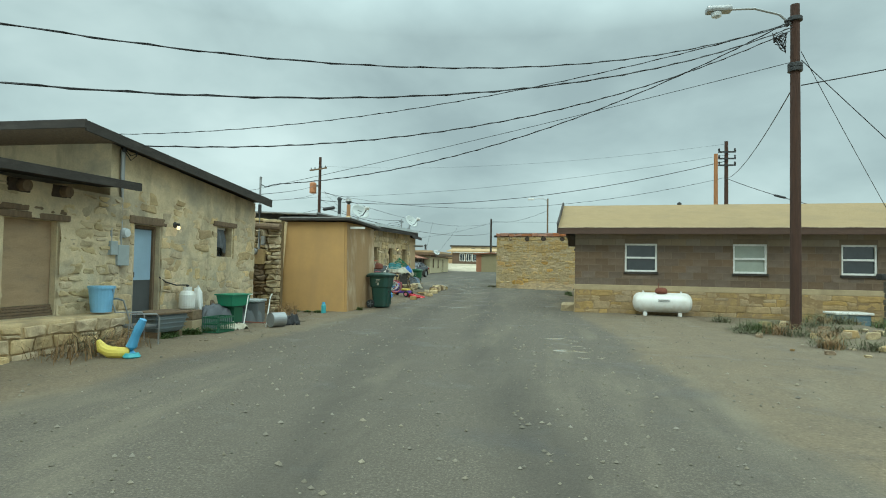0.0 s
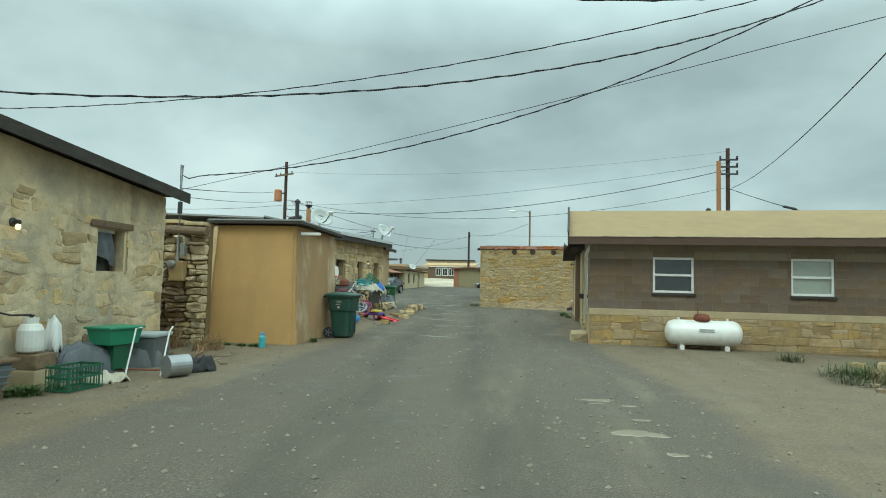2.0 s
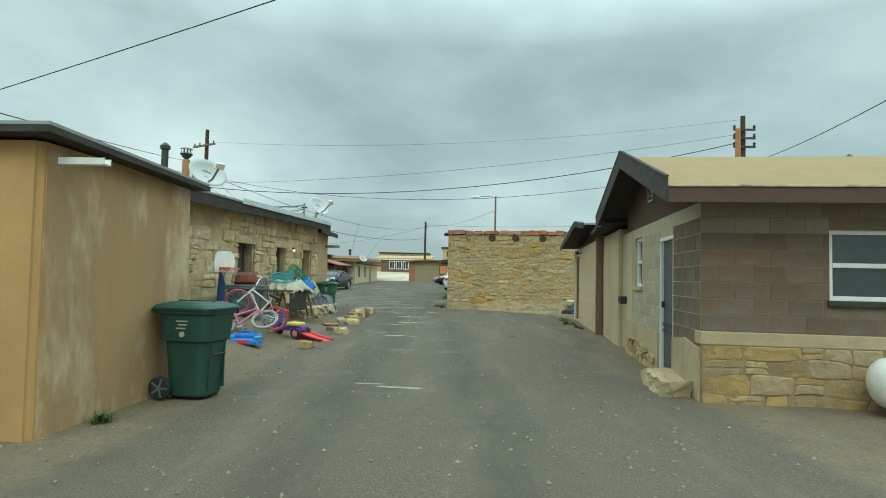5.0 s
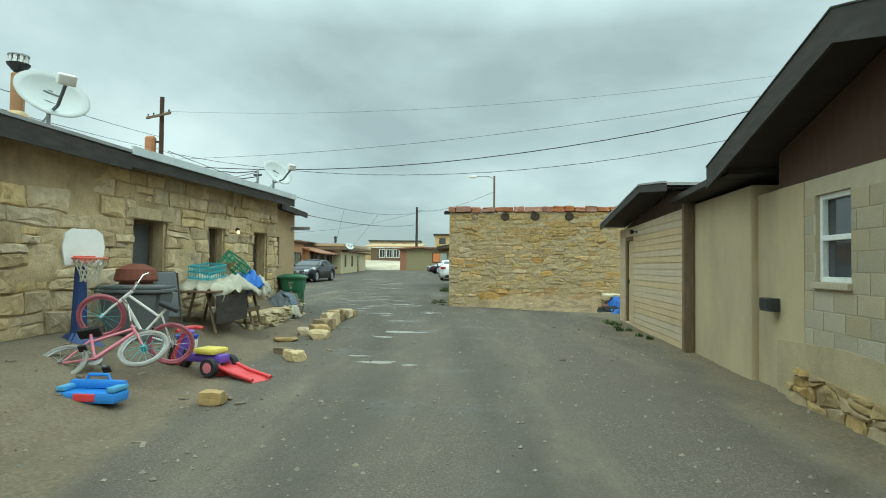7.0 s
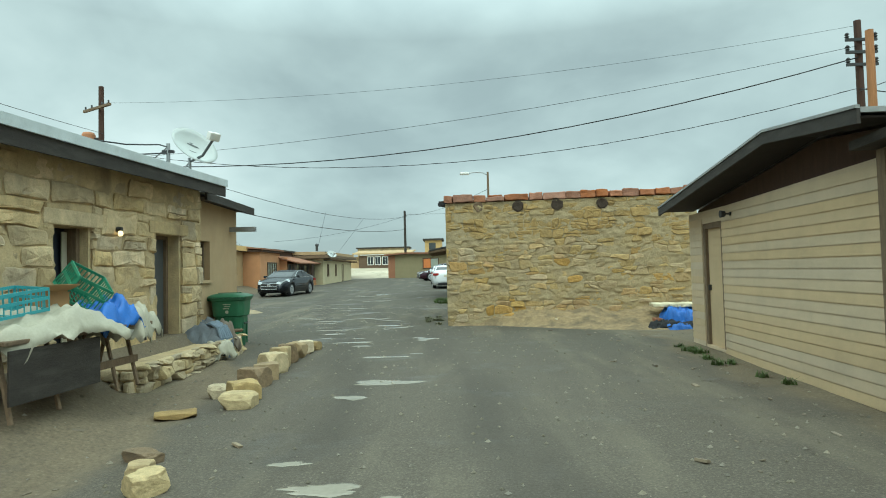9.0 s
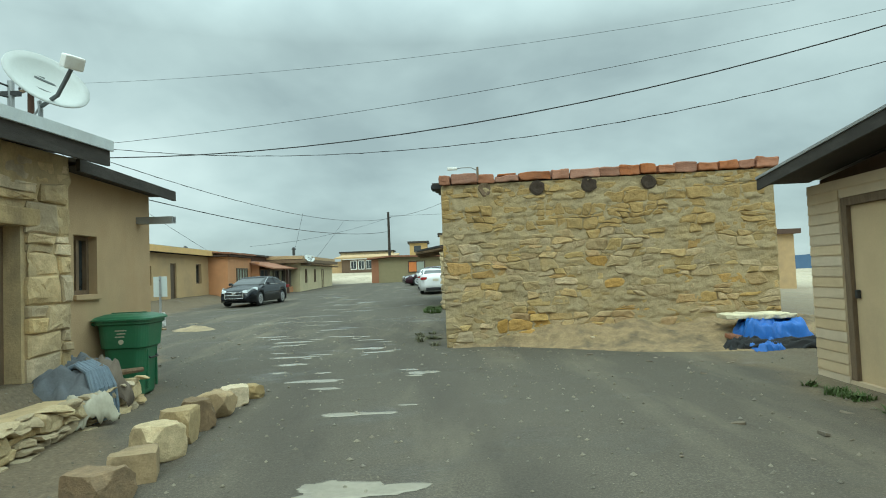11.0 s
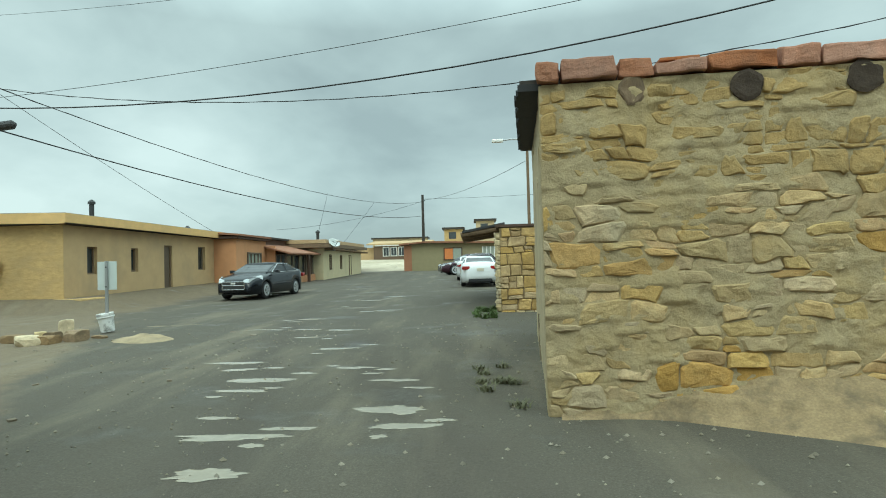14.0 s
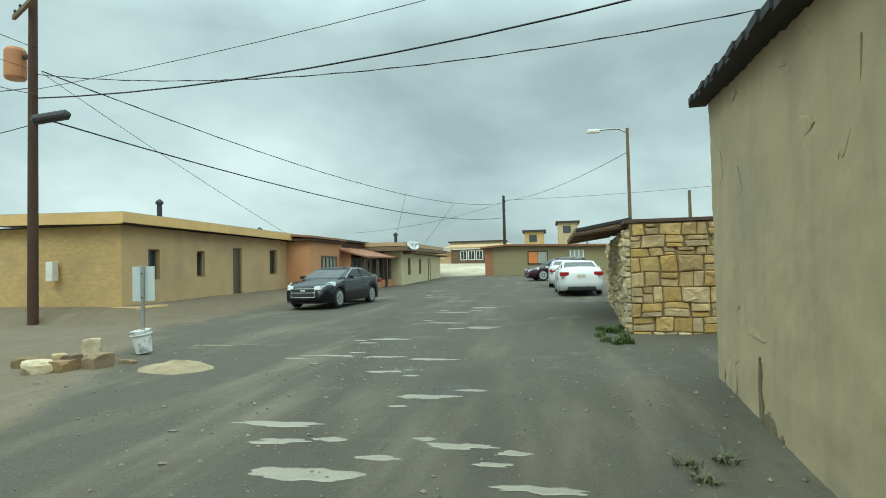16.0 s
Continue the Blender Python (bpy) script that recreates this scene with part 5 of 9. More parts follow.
car(on_ground(-9.8, 52.4, 83), "black saloon car with chrome grille on the gravel", M["car_black"])
car(on_ground(-0.56, 57.3, -88), "white saloon car parked with its tail showing", M["car_white"], 4.6, 1.80, 1.44)
car(on_ground(-0.9, 64.2, -90), "white saloon car parked behind another", M["car_white"], 4.6, 1.80, 1.44)
car(on_ground(-1.2, 73.5, 18), "dark plum crossover car by the olive house", M["car_plum"], 4.55, 1.82, 1.62, True)

# ---- pole fittings ----
part("crossarm", turned(boxes((-1.15, 1.15, -0.26, -0.16, lh - 1.15, lh - 1.03)), pose(0, 0, 0, 0, 0, -30)), M["wood_old"], LP)
for x in (-1.0, -0.45, 0.45, 1.0):
    part("insulator", turned(lathe([(0.02, 0), (0.05, 0.03), (0.03, 0.08), (0.055, 0.11), (0.02, 0.16)], 8), pose(0, 0, 0, 0, 0, -30) @ pose(x, -0.21, lh - 1.03)), M["metal_dark"], LP)
part("transformer", turned(lathe([(0.26, 0), (0.30, 0.06), (0.30, 0.85), (0.24, 0.95), (0.05, 1.0)], 18), pose(-0.62, 0.0, lh - 3.2)), mat("faded_orange_enamel", (0.42, 0.19, 0.09), 0.6, 0.15, 4, 60, 0.05), LP)
part("hanger", boxes((-0.4, -0.1, -0.05, 0.05, lh - 2.6, lh - 2.5)), M["metal_dark"], LP)
part("splice_case", turned(lathe([(0.05, -0.55), (0.15, -0.45), (0.15, 0.45), (0.05, 0.55)], 12), pose(1.1, -0.5, lh - 4.6, 0, 80, 15)), M["metal_dark"], LP)
for zc in (0.75, 1.2, 1.65):
    part("insulator_arm", boxes((-0.55, 0.55, -0.2, -0.12, rh - zc - 0.05, rh - zc + 0.05)), M["metal_dark"], RP)
    for x in (-0.5, 0.5):
        part("insulator", turned(lathe([(0.03, 0), (0.08, 0.05), (0.04, 0.10), (0.08, 0.14), (0.03, 0.2)], 8), pose(x, -0.16, rh - zc + 0.05)), M["metal_dark"], RP)
part("lamp_arm", tube([(0, 0, mh - 0.55), (-0.35, -0.02, mh - 0.22), (-0.9, -0.05, mh - 0.06), (-1.45, -0.08, mh - 0.06)], 0.028, 8), M["metal_grey"], MP)
hd = bmesh.new()
box(hd, -2.0, -1.42, -0.22, 0.06, mh - 0.13, mh + 0.02, bevel=0.06)
part("lamp_head", hd, M["metal_grey"], MP)
part("lamp_lens", turned(lathe([(0.02, -0.13), (0.11, -0.09), (0.13, 0.0)], 14), pose(-1.76, -0.08, mh - 0.13)), M["lens_clear"], MP)
for k in range(7):
    a = k * 0.9
    loop = [(-0.15 + 0.16 * math.cos(t * 0.7 + a) - 0.25, -0.2 + 0.1 * math.sin(t * 0.9 + a), mh - 0.75 - 0.035 * t * (1 + 0.3 * math.sin(a)) + 0.08 * math.sin(t * 1.3 + a)) for t in range(10)]
    part("loose_cable", tube(loop, 0.010, 5), M["wire"], MP)
for z in (mh - 0.35, mh - 1.45, mh - 1.55):
    part("band", turned(lathe([(0.15, -0.05), (0.16, -0.04), (0.16, 0.04), (0.15, 0.05)], 14), pose(0, 0, z)), M["metal_dark"], MP)
part("spool_insulator", turned(lathe([(0.03, -0.08), (0.06, -0.05), (0.03, 0), (0.06, 0.05), (0.03, 0.08)], 10), pose(-0.2, -0.05, mh - 0.45)), M["metal_dark"], MP)
part("lamp_arm", tube([(0, 0, sh - 0.25), (-0.5, 0, sh - 0.02), (-1.1, 0, sh), (-1.6, 0, sh - 0.05)], 0.05, 6), M["metal_grey"], SL)
lh_b = bmesh.new(); box(lh_b, -2.3, -1.55, -0.17, 0.17, sh - 0.18, sh + 0.03, bevel=0.07)
part("lamp_head", lh_b, M["offwhite"], SL)
part("bracket", boxes((-0.05, 0.35, -0.2, -0.12, fh - 0.8, fh - 0.7)), M["metal_dark"], FP)

mt = Vector((8.62, 11.9, 0))
wire((8.5, 11.8, 7.17), (-6.89, -0.88, 4.11), 1.38, 0.012, True)
wire((8.5, 11.75, 7.03), (-7.04, -1.12, 3.21), 1.35, 0.014, True)
wire((8.5, 11.75, 7.1), (-10.6, 12.76, 5.18), 0.66, 0.012, True)
wire((8.45, 11.75, 6.94), (-4.2, 6.29, 3.35), 0.82, 0.013, True)
wire((8.45, 11.8, 7.18), (-4.75, 12.95, 3.64), 0.79, 0.015, True)
tagged(part("overhead_wire", tube([(-4.75, 12.95, 3.64), (-4.9, 12.85, 3.60), (-5.05, 12.7, 3.52), (-5.15, 12.62, 3.58), (-5.17, 12.62, 3.74)], 0.013, 6), M["wire"], None), "drooping black service loop at the mast", "cable", "overhead wires")
wire((8.5, 11.8, 6.22), (-9.06, 17.97, 4.01), 0.1, 0.008)
wire((8.75, 11.9, 5.7), (20, 12.5, 8.4), 0.2, 0.014)
wire((8.7, 11.9, 5.9), (14.7, 39.2, 7.6), 0.5, 0.014)
wire((8.75, 11.9, 6.3), (16.5, 15.0, 0.4), 0.02, 0.010)
wire((8.75, 11.9, 6.5), (14.2, 18.0, 2.3), 0.05, 0.008)
wire((14.8, 39.2, 8.85), (-17.1, 46.05, 7.1), 1.35, 0.022)
wire((14.6, 39.2, 7.7), (-16.8, 46.0, 7.8), 1.72, 0.014, True)
wire((15.0, 39.2, 9.3), (-16.7, 46.0, 7.35), 0.6, 0.009)
wire((14.8, 39.2, 10.0), (-16.8, 46.0, 10.1), 0.7, 0.006)
wire((14.7, 39.2, 7.7), (19, 31, 4.4), 0.2, 0.02)
tagged(part("overhead_wire", turned(lathe([(0.03, -0.45), (0.07, -0.38), (0.07, 0.38), (0.03, 0.45)], 8), look((16.7, 35.3, 5.95), (19, 31, 4.4))), M["wire"], None), "black splice sleeve on a sagging cable", "cable", "overhead wires")
wire((-16.4, 45.8, 7.8), (-7.1, 104, 9.64), 1.49, 0.022, True)
wire((-16.7, 45.75, 6.49), (-7.15, 104, 7.8), 1.23, 0.026)
wire((-7.2, 104, 9.9), (2.9, 66.4, 8.2), 0.6, 0.016)
wire((-7.2, 104, 10.0), (30, 80, 9), 0.5, 0.016)
wire((-7.2, 104, 9.7), (-24, 96, 6), 0.6, 0.016)
wire((-16.4, 45.8, 7.75), (-14.5, 58.0, 3.6), 0.1, 0.009)
wire((-12.0, 73.0, 7.3), (-12.2, 70.0, 3.4), 0.05, 0.012)
wire((-10.2, 84.0, 7.6), (-12.6, 80.0, 3.4), 0.05, 0.012)
wire((-5.2, 12.66, 3.30), (-16.8, 46.0, 8.6), 0.15, 0.010)
wire((-5.2, 12.66, 3.12), (-16.8, 46.0, 7.9), 0.2, 0.008)
wire((-16.8, 46.0, 6.3), (-30, 44, 5.0), 0.5, 0.014)
wire((-16.8, 46.0, 7.4), (-34, 41, 7.0), 0.5, 0.014)
wire((-16.8, 46.0, 7.2), (-4.97, 28.35, 3.85), 0.5, 0.010)


# ---- loose things ----
def wheelie_bin(m, label, green):
    c = thing("wheelie_bin", m, label, "trash bin", "wheelie bins")

    def shell(rows, n=6):
        """Stacked rounded squares: (x0, x1, half width, corner radius, z)."""
        bm, rings = bmesh.new(), []
        for x0, x1, hw, r, z in rows:
            pts = []
            for cx, cy, a0 in ((x1 - r, hw - r, 0), (x0 + r, hw - r, 90), (x0 + r, -hw + r, 180), (x1 - r, -hw + r, 270)):
                pts += [(cx + r * math.cos(radians(a0 + 90 * i / n)), cy + r * math.sin(radians(a0 + 90 * i / n))) for i in range(n + 1)]
            rings.append([bm.verts.new((px, py, z)) for px, py in pts])
        for a, b in zip(rings, rings[1:]):
            for i in range(len(a)):
                bm.faces.new((a[i], a[(i + 1) % len(a)], b[(i + 1) % len(b)], b[i]))
        bm.faces.new(rings[0][::-1]); bm.faces.new(rings[-1])
        return bm

    part("body", shell([(-0.20, 0.20, 0.20, 0.08, 0.02), (-0.23, 0.22, 0.23, 0.10, 0.05), (-0.255, 0.245, 0.255, 0.12, 0.40), (-0.275, 0.262, 0.275, 0.12, 0.64), (-0.305, 0.292, 0.305, 0.13, 0.66),
                        (-0.325, 0.315, 0.325, 0.13, 0.95), (-0.36, 0.34, 0.35, 0.13, 0.97), (-0.36, 0.34, 0.35, 0.13, 1.01)]), green, c)
    lid = shell([(-0.40, 0.37, 0.375, 0.14, 1.014), (-0.40, 0.37, 0.375, 0.14, 1.035), (-0.37, 0.33, 0.33, 0.14, 1.065), (-0.28, 0.22, 0.24, 0.12, 1.095), (-0.2, 0.15, 0.15, 0.1, 1.10)])
    ld_ = part("lid", lid, green, c)
    part("lid_rib", boxes((-0.26, 0.20, -0.012, 0.012, 1.09, 1.112), bevel=0.006), green, ld_)
    part("handle", tube([(-0.36, -0.24, 0.97), (-0.45, -0.24, 1.0), (-0.46, 0.0, 1.005), (-0.45, 0.24, 1.0), (-0.36, 0.24, 0.97)], 0.02, 8), green, c)
    part("grab_bar", tube([(0.26, -0.12, 0.52), (0.285, -0.12, 0.50), (0.285, 0.12, 0.50), (0.26, 0.12, 0.52)], 0.012, 7), M["metal_dark"], c)
    for k in range(2):
        part("rib", boxes((0.235, 0.268, -0.15 + 0.28 * k, -0.13 + 0.28 * k, 0.10, 0.62), bevel=0.008), green, c)
    for k in range(3):
        part("label_bar", boxes((-0.07 + 0.02 * (k % 2), 0.07 - 0.015 * k, -0.331, -0.318, 0.88 - 0.04 * k, 0.893 - 0.04 * k)), M["tarp_grey"], c)
    part("label_ring", turned(lathe([(0.022, 0), (0.032, 0), (0.032, 0.008), (0.022, 0.008)], 10), pose(0, -0.318, 0.74, 90, 0, 0)), M["tarp_grey"], c)
    part("axle", tube([(-0.24, -0.30, 0.13), (-0.24, 0.30, 0.13)], 0.014, 6), M["metal_dark"], c)
    for s in (-1, 1):
        w = lathe([(0.03, -0.03), (0.11, -0.03), (0.13, -0.02), (0.13, 0.02), (0.11, 0.03), (0.03, 0.03)], 18)
        wl_ = part("wheel", turned(w, pose(-0.25, s * 0.30, 0.13, 90, 0, 0)), M["black_rubber"], c)
        hub = lathe([(0.028, -0.036), (0.028, 0.036)], 10)
        for k in range(5):
            box(hub, 0.02, 0.105, -0.012, 0.012, -0.034, 0.034, m=pose(0, 0, 0, 0, 0, 72 * k))
        part("hub", turned(hub, pose(-0.25, s * 0.30, 0.13, 90, 0, 0)), M["plastic_grey"], wl_)
    return c


wheelie_bin(on_ground(-2.20, 15.02, -6), "dark green wheelie bin beside the ochre shed", M["cart_green"])
wheelie_bin(on_ground(-4.40, 29.8, 4), "green wheelie bin beside the brown stucco wing", M["cart_green2"])

# propane tank by the block house
PT = thing("propane_tank", on_ground(6.24, 15.02, -5) @ Matrix.Diagonal((0.86, 0.94, 0.94, 1)), "white horizontal propane tank with a rusty dome", "gas tank")
prof = [(0.02, -0.95), (0.13, -0.935), (0.22, -0.89), (0.28, -0.82), (0.305, -0.72), (0.305, 0.72), (0.28, 0.82), (0.22, 0.89), (0.13, 0.935), (0.02, 0.95)]
smooth(part("shell", turned(lathe(prof, 28), pose(0, 0, 0.41, 0, 90, 0)), M["offwhite"], PT))
smooth(part("dome", turned(lathe([(0.20, 0), (0.20, 0.08), (0.17, 0.15), (0.08, 0.18)], 18), pose(-0.03, 0, 0.69)), M["rust"], PT, "rusty valve dome"))
part("pipe", tube([(-0.12, 0, 0.8), (-0.12, 0.02, 1.0)], 0.012, 6), M["rust"], PT)
for x in (-0.55, 0.55):
    part("foot", boxes((x - 0.06, x + 0.06, -0.2, 0.2, 0.0, 0.12), bevel=0.01), M["offwhite"], PT)
    part("lug", turned(lathe([(0.03, 0), (0.03, 0.05), (0.01, 0.05)], 8), pose(x * 1.1, 0, 0.715)), M["offwhite"], PT)
for k in range(2):
    part("label_bar", boxes((-0.15, 0.22, -0.318, -0.296, 0.50 - 0.05 * k, 0.515 - 0.05 * k)), M["metal_grey"], PT)

# basketball hoop
HP = thing("basketball_hoop", on_ground(-4.45, 20.72, -38, -0.12), "child's blue basketball hoop with a red rim", "basketball hoop")
bm = bmesh.new()
hexa(bm, [(-0.30, -0.26, 0), (0.30, -0.26, 0), (0.30, 0.26, 0), (-0.30, 0.26, 0), (-0.09, -0.08, 0.22), (0.09, -0.08, 0.22), (0.09, 0.08, 0.22), (-0.09, 0.08, 0.22)])
bmesh.ops.bevel(bm, geom=list(bm.edges), offset=0.03, segments=2, affect="EDGES")
part("base", bm, mat("navy_plastic", (0.02, 0.05, 0.16), 0.45, 0.1, 5, 60, 0.03), HP)
part("post", ring_tube(bmesh.new(), [(0, 0, 0.15), (0.02, 0, 0.8), (0.05, 0, 1.35)], [0.095, 0.075, 0.062], 12), bpy.data.materials["navy_plastic"], HP)
bb = bmesh.new()
out = [(-0.21, 1.05), (0.21, 1.05), (0.24, 1.27), (0.21, 1.44), (0.13, 1.50), (-0.13, 1.50), (-0.21, 1.44), (-0.24, 1.27)]
f0 = [bb.verts.new((0.075, a, b)) for a, b in out]; f1 = [bb.verts.new((0.115, a, b)) for a, b in out]
bb.faces.new(f0); bb.faces.new(f1[::-1])
for k in range(8):
    bb.faces.new((f0[k], f0[(k + 1) % 8], f1[(k + 1) % 8], f1[k]))
part("backboard", bb, M["white_paint"], HP)
rim = bmesh.new()
ring_tube(rim, [(0.33 + 0.19 * math.cos(a), 0.19 * math.sin(a), 1.13) for a in np.linspace(0, 2 * math.pi, 25)], [0.014] * 25, 6, False)
box(rim, 0.11, 0.16, -0.12, 0.12, 1.08, 1.16)
part("rim", rim, mat("coral_plastic", (0.62, 0.12, 0.08), 0.45, 0.1, 5, 60, 0.03), HP)
net = bmesh.new()
for k in range(12):
    for d in (-1, 1):
        pts = []
        for j in range(6):
            a = 2 * math.pi * (k + d * j * 0.5) / 12
            r = 0.185 - 0.085 * min(1, j / 3.5)
            pts.append((0.33 + r * math.cos(a), r * math.sin(a), 1.12 - 0.055 * j))
        ring_tube(net, pts, [0.006] * 6, 4, False)
part("net", net, M["tarp_grey"], HP)


def bicycle(m, label, frame_mat, rim_mat, tyre_mat):
    b = thing("bicycle", m, label, "bicycle", "bicycles in the yard")
    r = 0.25
    for x in (-0.42, 0.42):
        t = bmesh.new()
        ring_tube(t, [(x + r * math.cos(a), 0, r * math.sin(a)) for a in np.linspace(0, 2 * math.pi, 29)], [0.024] * 29, 7, False)
        w = part("wheel", t, tyre_mat, b)
        rm = bmesh.new()
        ring_tube(rm, [(x + (r - 0.03) * math.cos(a), 0, (r - 0.03) * math.sin(a)) for a in np.linspace(0, 2 * math.pi, 29)], [0.012] * 29, 5, False)
        part("rim", rm, rim_mat, w)
        sp = bmesh.new()
        for k in range(14):
            a = 2 * math.pi * k / 14
            ring_tube(sp, [(x, 0.03 * (-1) ** k, 0), (x + (r - 0.03) * math.cos(a), 0, (r - 0.03) * math.sin(a))], [0.003, 0.003], 4, False)
        lathe([(0.025, -0.045), (0.025, 0.045)], 8, sp, pose(x, 0, 0, 90, 0, 0))
        part("spokes", sp, M["plastic_cyan"] if x > 0 else M["metal_grey"], w)
    fr = bmesh.new()
    for a, c, q in (((-0.42, 0, 0), (-0.08, 0, -0.02), 0.013), ((-0.42, 0, 0), (-0.16, 0, 0.30), 0.012), ((-0.08, 0, -0.02), (-0.18, 0, 0.38), 0.017),
                    ((-0.08, 0, -0.02), (0.28, 0, 0.28), 0.022), ((-0.15, 0, 0.26), (0.27, 0, 0.36), 0.017), ((0.25, 0, 0.42), (0.33, 0, 0.22), 0.02),
                    ((0.33, 0.05, 0.24), (0.42, 0.05, 0), 0.012), ((0.33, -0.05, 0.24), (0.42, -0.05, 0), 0.012)):
        ring_tube(fr, [a, c], [q, q], 8)
    part("frame", fr, frame_mat, b)
    part("handlebar", tube([(0.20, -0.27, 0.62), (0.24, -0.18, 0.60), (0.25, -0.05, 0.45), (0.25, 0.05, 0.45), (0.24, 0.18, 0.60), (0.20, 0.27, 0.62)], 0.012, 7), M["chrome"], b)
    st = bmesh.new()
    box(st, -0.32, -0.08, -0.07, 0.07, 0.40, 0.45, bevel=0.02)
    part("saddle", st, M["black_rubber"], b)
    cr = bmesh.new()
    lathe([(0.02, -0.01), (0.075, -0.005), (0.075, 0.005), (0.02, 0.01)], 16, cr, pose(-0.08, 0.03, -0.02, 90, 0, 0))
    ring_tube(cr, [(-0.08, 0.07, -0.02), (0.02, 0.08, -0.10)], [0.01, 0.01], 5); ring_tube(cr, [(-0.08, -0.07, -0.02), (-0.18, -0.08, 0.06)], [0.01, 0.01], 5)
    part("crank", cr, M["metal_grey"], b)
    for p in ((0.02, 0.11, -0.11), (-0.18, -0.11, 0.06)):
        part("pedal", boxes((p[0] - 0.04, p[0] + 0.04, p[1] - 0.04, p[1] + 0.04, p[2] - 0.012, p[2] + 0.012)), M["black_rubber"], b)
    return b


M["tyre_pink"] = mat("dusty_pink_tyre", (0.30, 0.085, 0.12), 0.6, 0.2, 8, 60, 0.1)
M["tyre_grey"] = mat("dusty_grey_tyre", (0.30, 0.285, 0.25), 0.85, 0.25, 8, 60, 0.1)
bicycle(pose(-3.60, 19.88, g(-3.70, 19.85) + 0.19, -52, -10, 16), "child's pink bicycle with grey tyres lying on its side", M["plastic_pink"], M["metal_grey"], M["tyre_grey"])
bicycle(pose(-3.56, 20.48, g(-3.62, 20.75) + 0.44, -14, -25, 204), "small white bicycle with pink tyres tipped over another one", M["offwhite"], M["plastic_pink"], M["tyre_pink"])

# folding table with heaped tarpaulins
TT = thing("folding_table", on_ground(-3.92, 23.95, 86), "old folding table on wooden trestle legs", "table")
part("tabletop", boxes((-1.05, 1.05, -0.36, 0.36, 0.66, 0.70), bevel=0.01), M["wood_old"], TT)
for x in (-0.85, -0.3, 0.55, 0.9):
    for s in (-1, 1):
        part("leg", tube([(x, s * 0.1, 0.68), (x + 0.1 * s, s * 0.33, 0.0)], 0.024, 6), M["wood_old"], TT)
part("stretcher", boxes((-0.9, 0.9, -0.27, -0.24, 0.25, 0.33)), M["wood_old"], TT)
# Dark board, near black so it also fills the shaded void below the tabletop.
part("side_board", boxes((-1.02, 0.1, -0.38, -0.36, 0.16, 0.62)), M["fascia_dark"], TT)


def cloth(name, m, L, W, H, seed, material, label, drop=0.25, n=26, crease=0.0):
    """A crumpled sheet lying over a heap, hanging at its rim."""
    bm = bmesh.new()
    grid = []
    for j in range(n):
        row = []
        for i in range(n):
            u, v = i / (n - 1) * 2 - 1, j / (n - 1) * 2 - 1
            e = max(abs(u), abs(v))
            z = H * (1 - 0.5 * (u * u + v * v)) + 0.12 * noise.noise((u * 2.2 + seed, v * 2.2, seed)) + 0.05 * noise.noise((u * 6, v * 6 + seed, 1.7))
            z += 0.055 * (0.45 - 2.2 * abs(noise.noise((u * 2.6 + seed, v * 3.4, seed + 2.5)))) + 0.02 * noise.noise((u * 13, v * 13, seed))
            if e > 0.72:
                z -= drop * ((e - 0.72) / 0.28) ** 1.3 * (0.7 + 0.8 * abs(noise.noise((u * 3, v * 3, seed + 4))))
            w = 1 + 0.12 * noise.noise((u * 1.5, v * 1.5, seed + 9))
            fx = fy = 0.0
            if crease:
                fy = crease * (0.4 - 2 * abs(noise.noise((u * 5.5 + seed, v * 0.8, seed + 6))))
                fx = 0.5 * crease * noise.noise((u * 4, v * 6, seed + 7))
                z += crease * (0.3 - 1.8 * abs(noise.noise((u * 4.5 + v * 2.5, v * 3.0 - u, seed + 8))))
            row.append(bm.verts.new((u * L / 2 * w + fx, v * W / 2 * w + fy, z)))
        grid.append(row)
    for j in range(n - 1):
        for i in range(n - 1):
            bm.faces.new((grid[j][i], grid[j][i + 1], grid[j + 1][i + 1], grid[j + 1][i]))
    ob = part(name, bm, material, None)
    md = ob.modifiers.new("thick", "SOLIDIFY"); md.thickness = 0.006
    ob.matrix_world = m
    smooth(ob)
    return tagged(ob, label, "tarpaulin")


zt = g(-3.92, 23.95) + 0.70
cloth("tarpaulin", pose(-3.95, 23.7, zt + 0.08, 0, 0, 82), 1.5, 0.9, 0.14, 3.0, M["tarp_grey"], "pale crumpled tarpaulin over the table", 0.22)
cloth("tarpaulin", pose(-3.80, 24.55, zt + 0.10, 0, 0, 70), 0.55, 0.6, 0.16, 7.0, M["tarp_blue"], "bright blue crumpled tarpaulin on the table", 0.2)
cloth("tarpaulin", pose(-3.78, 24.85, zt + 0.06, 0, 0, 100), 0.6, 0.7, 0.10, 11.0, M["tarp_grey"], "pale crumpled tarpaulin at the table end", 0.3)


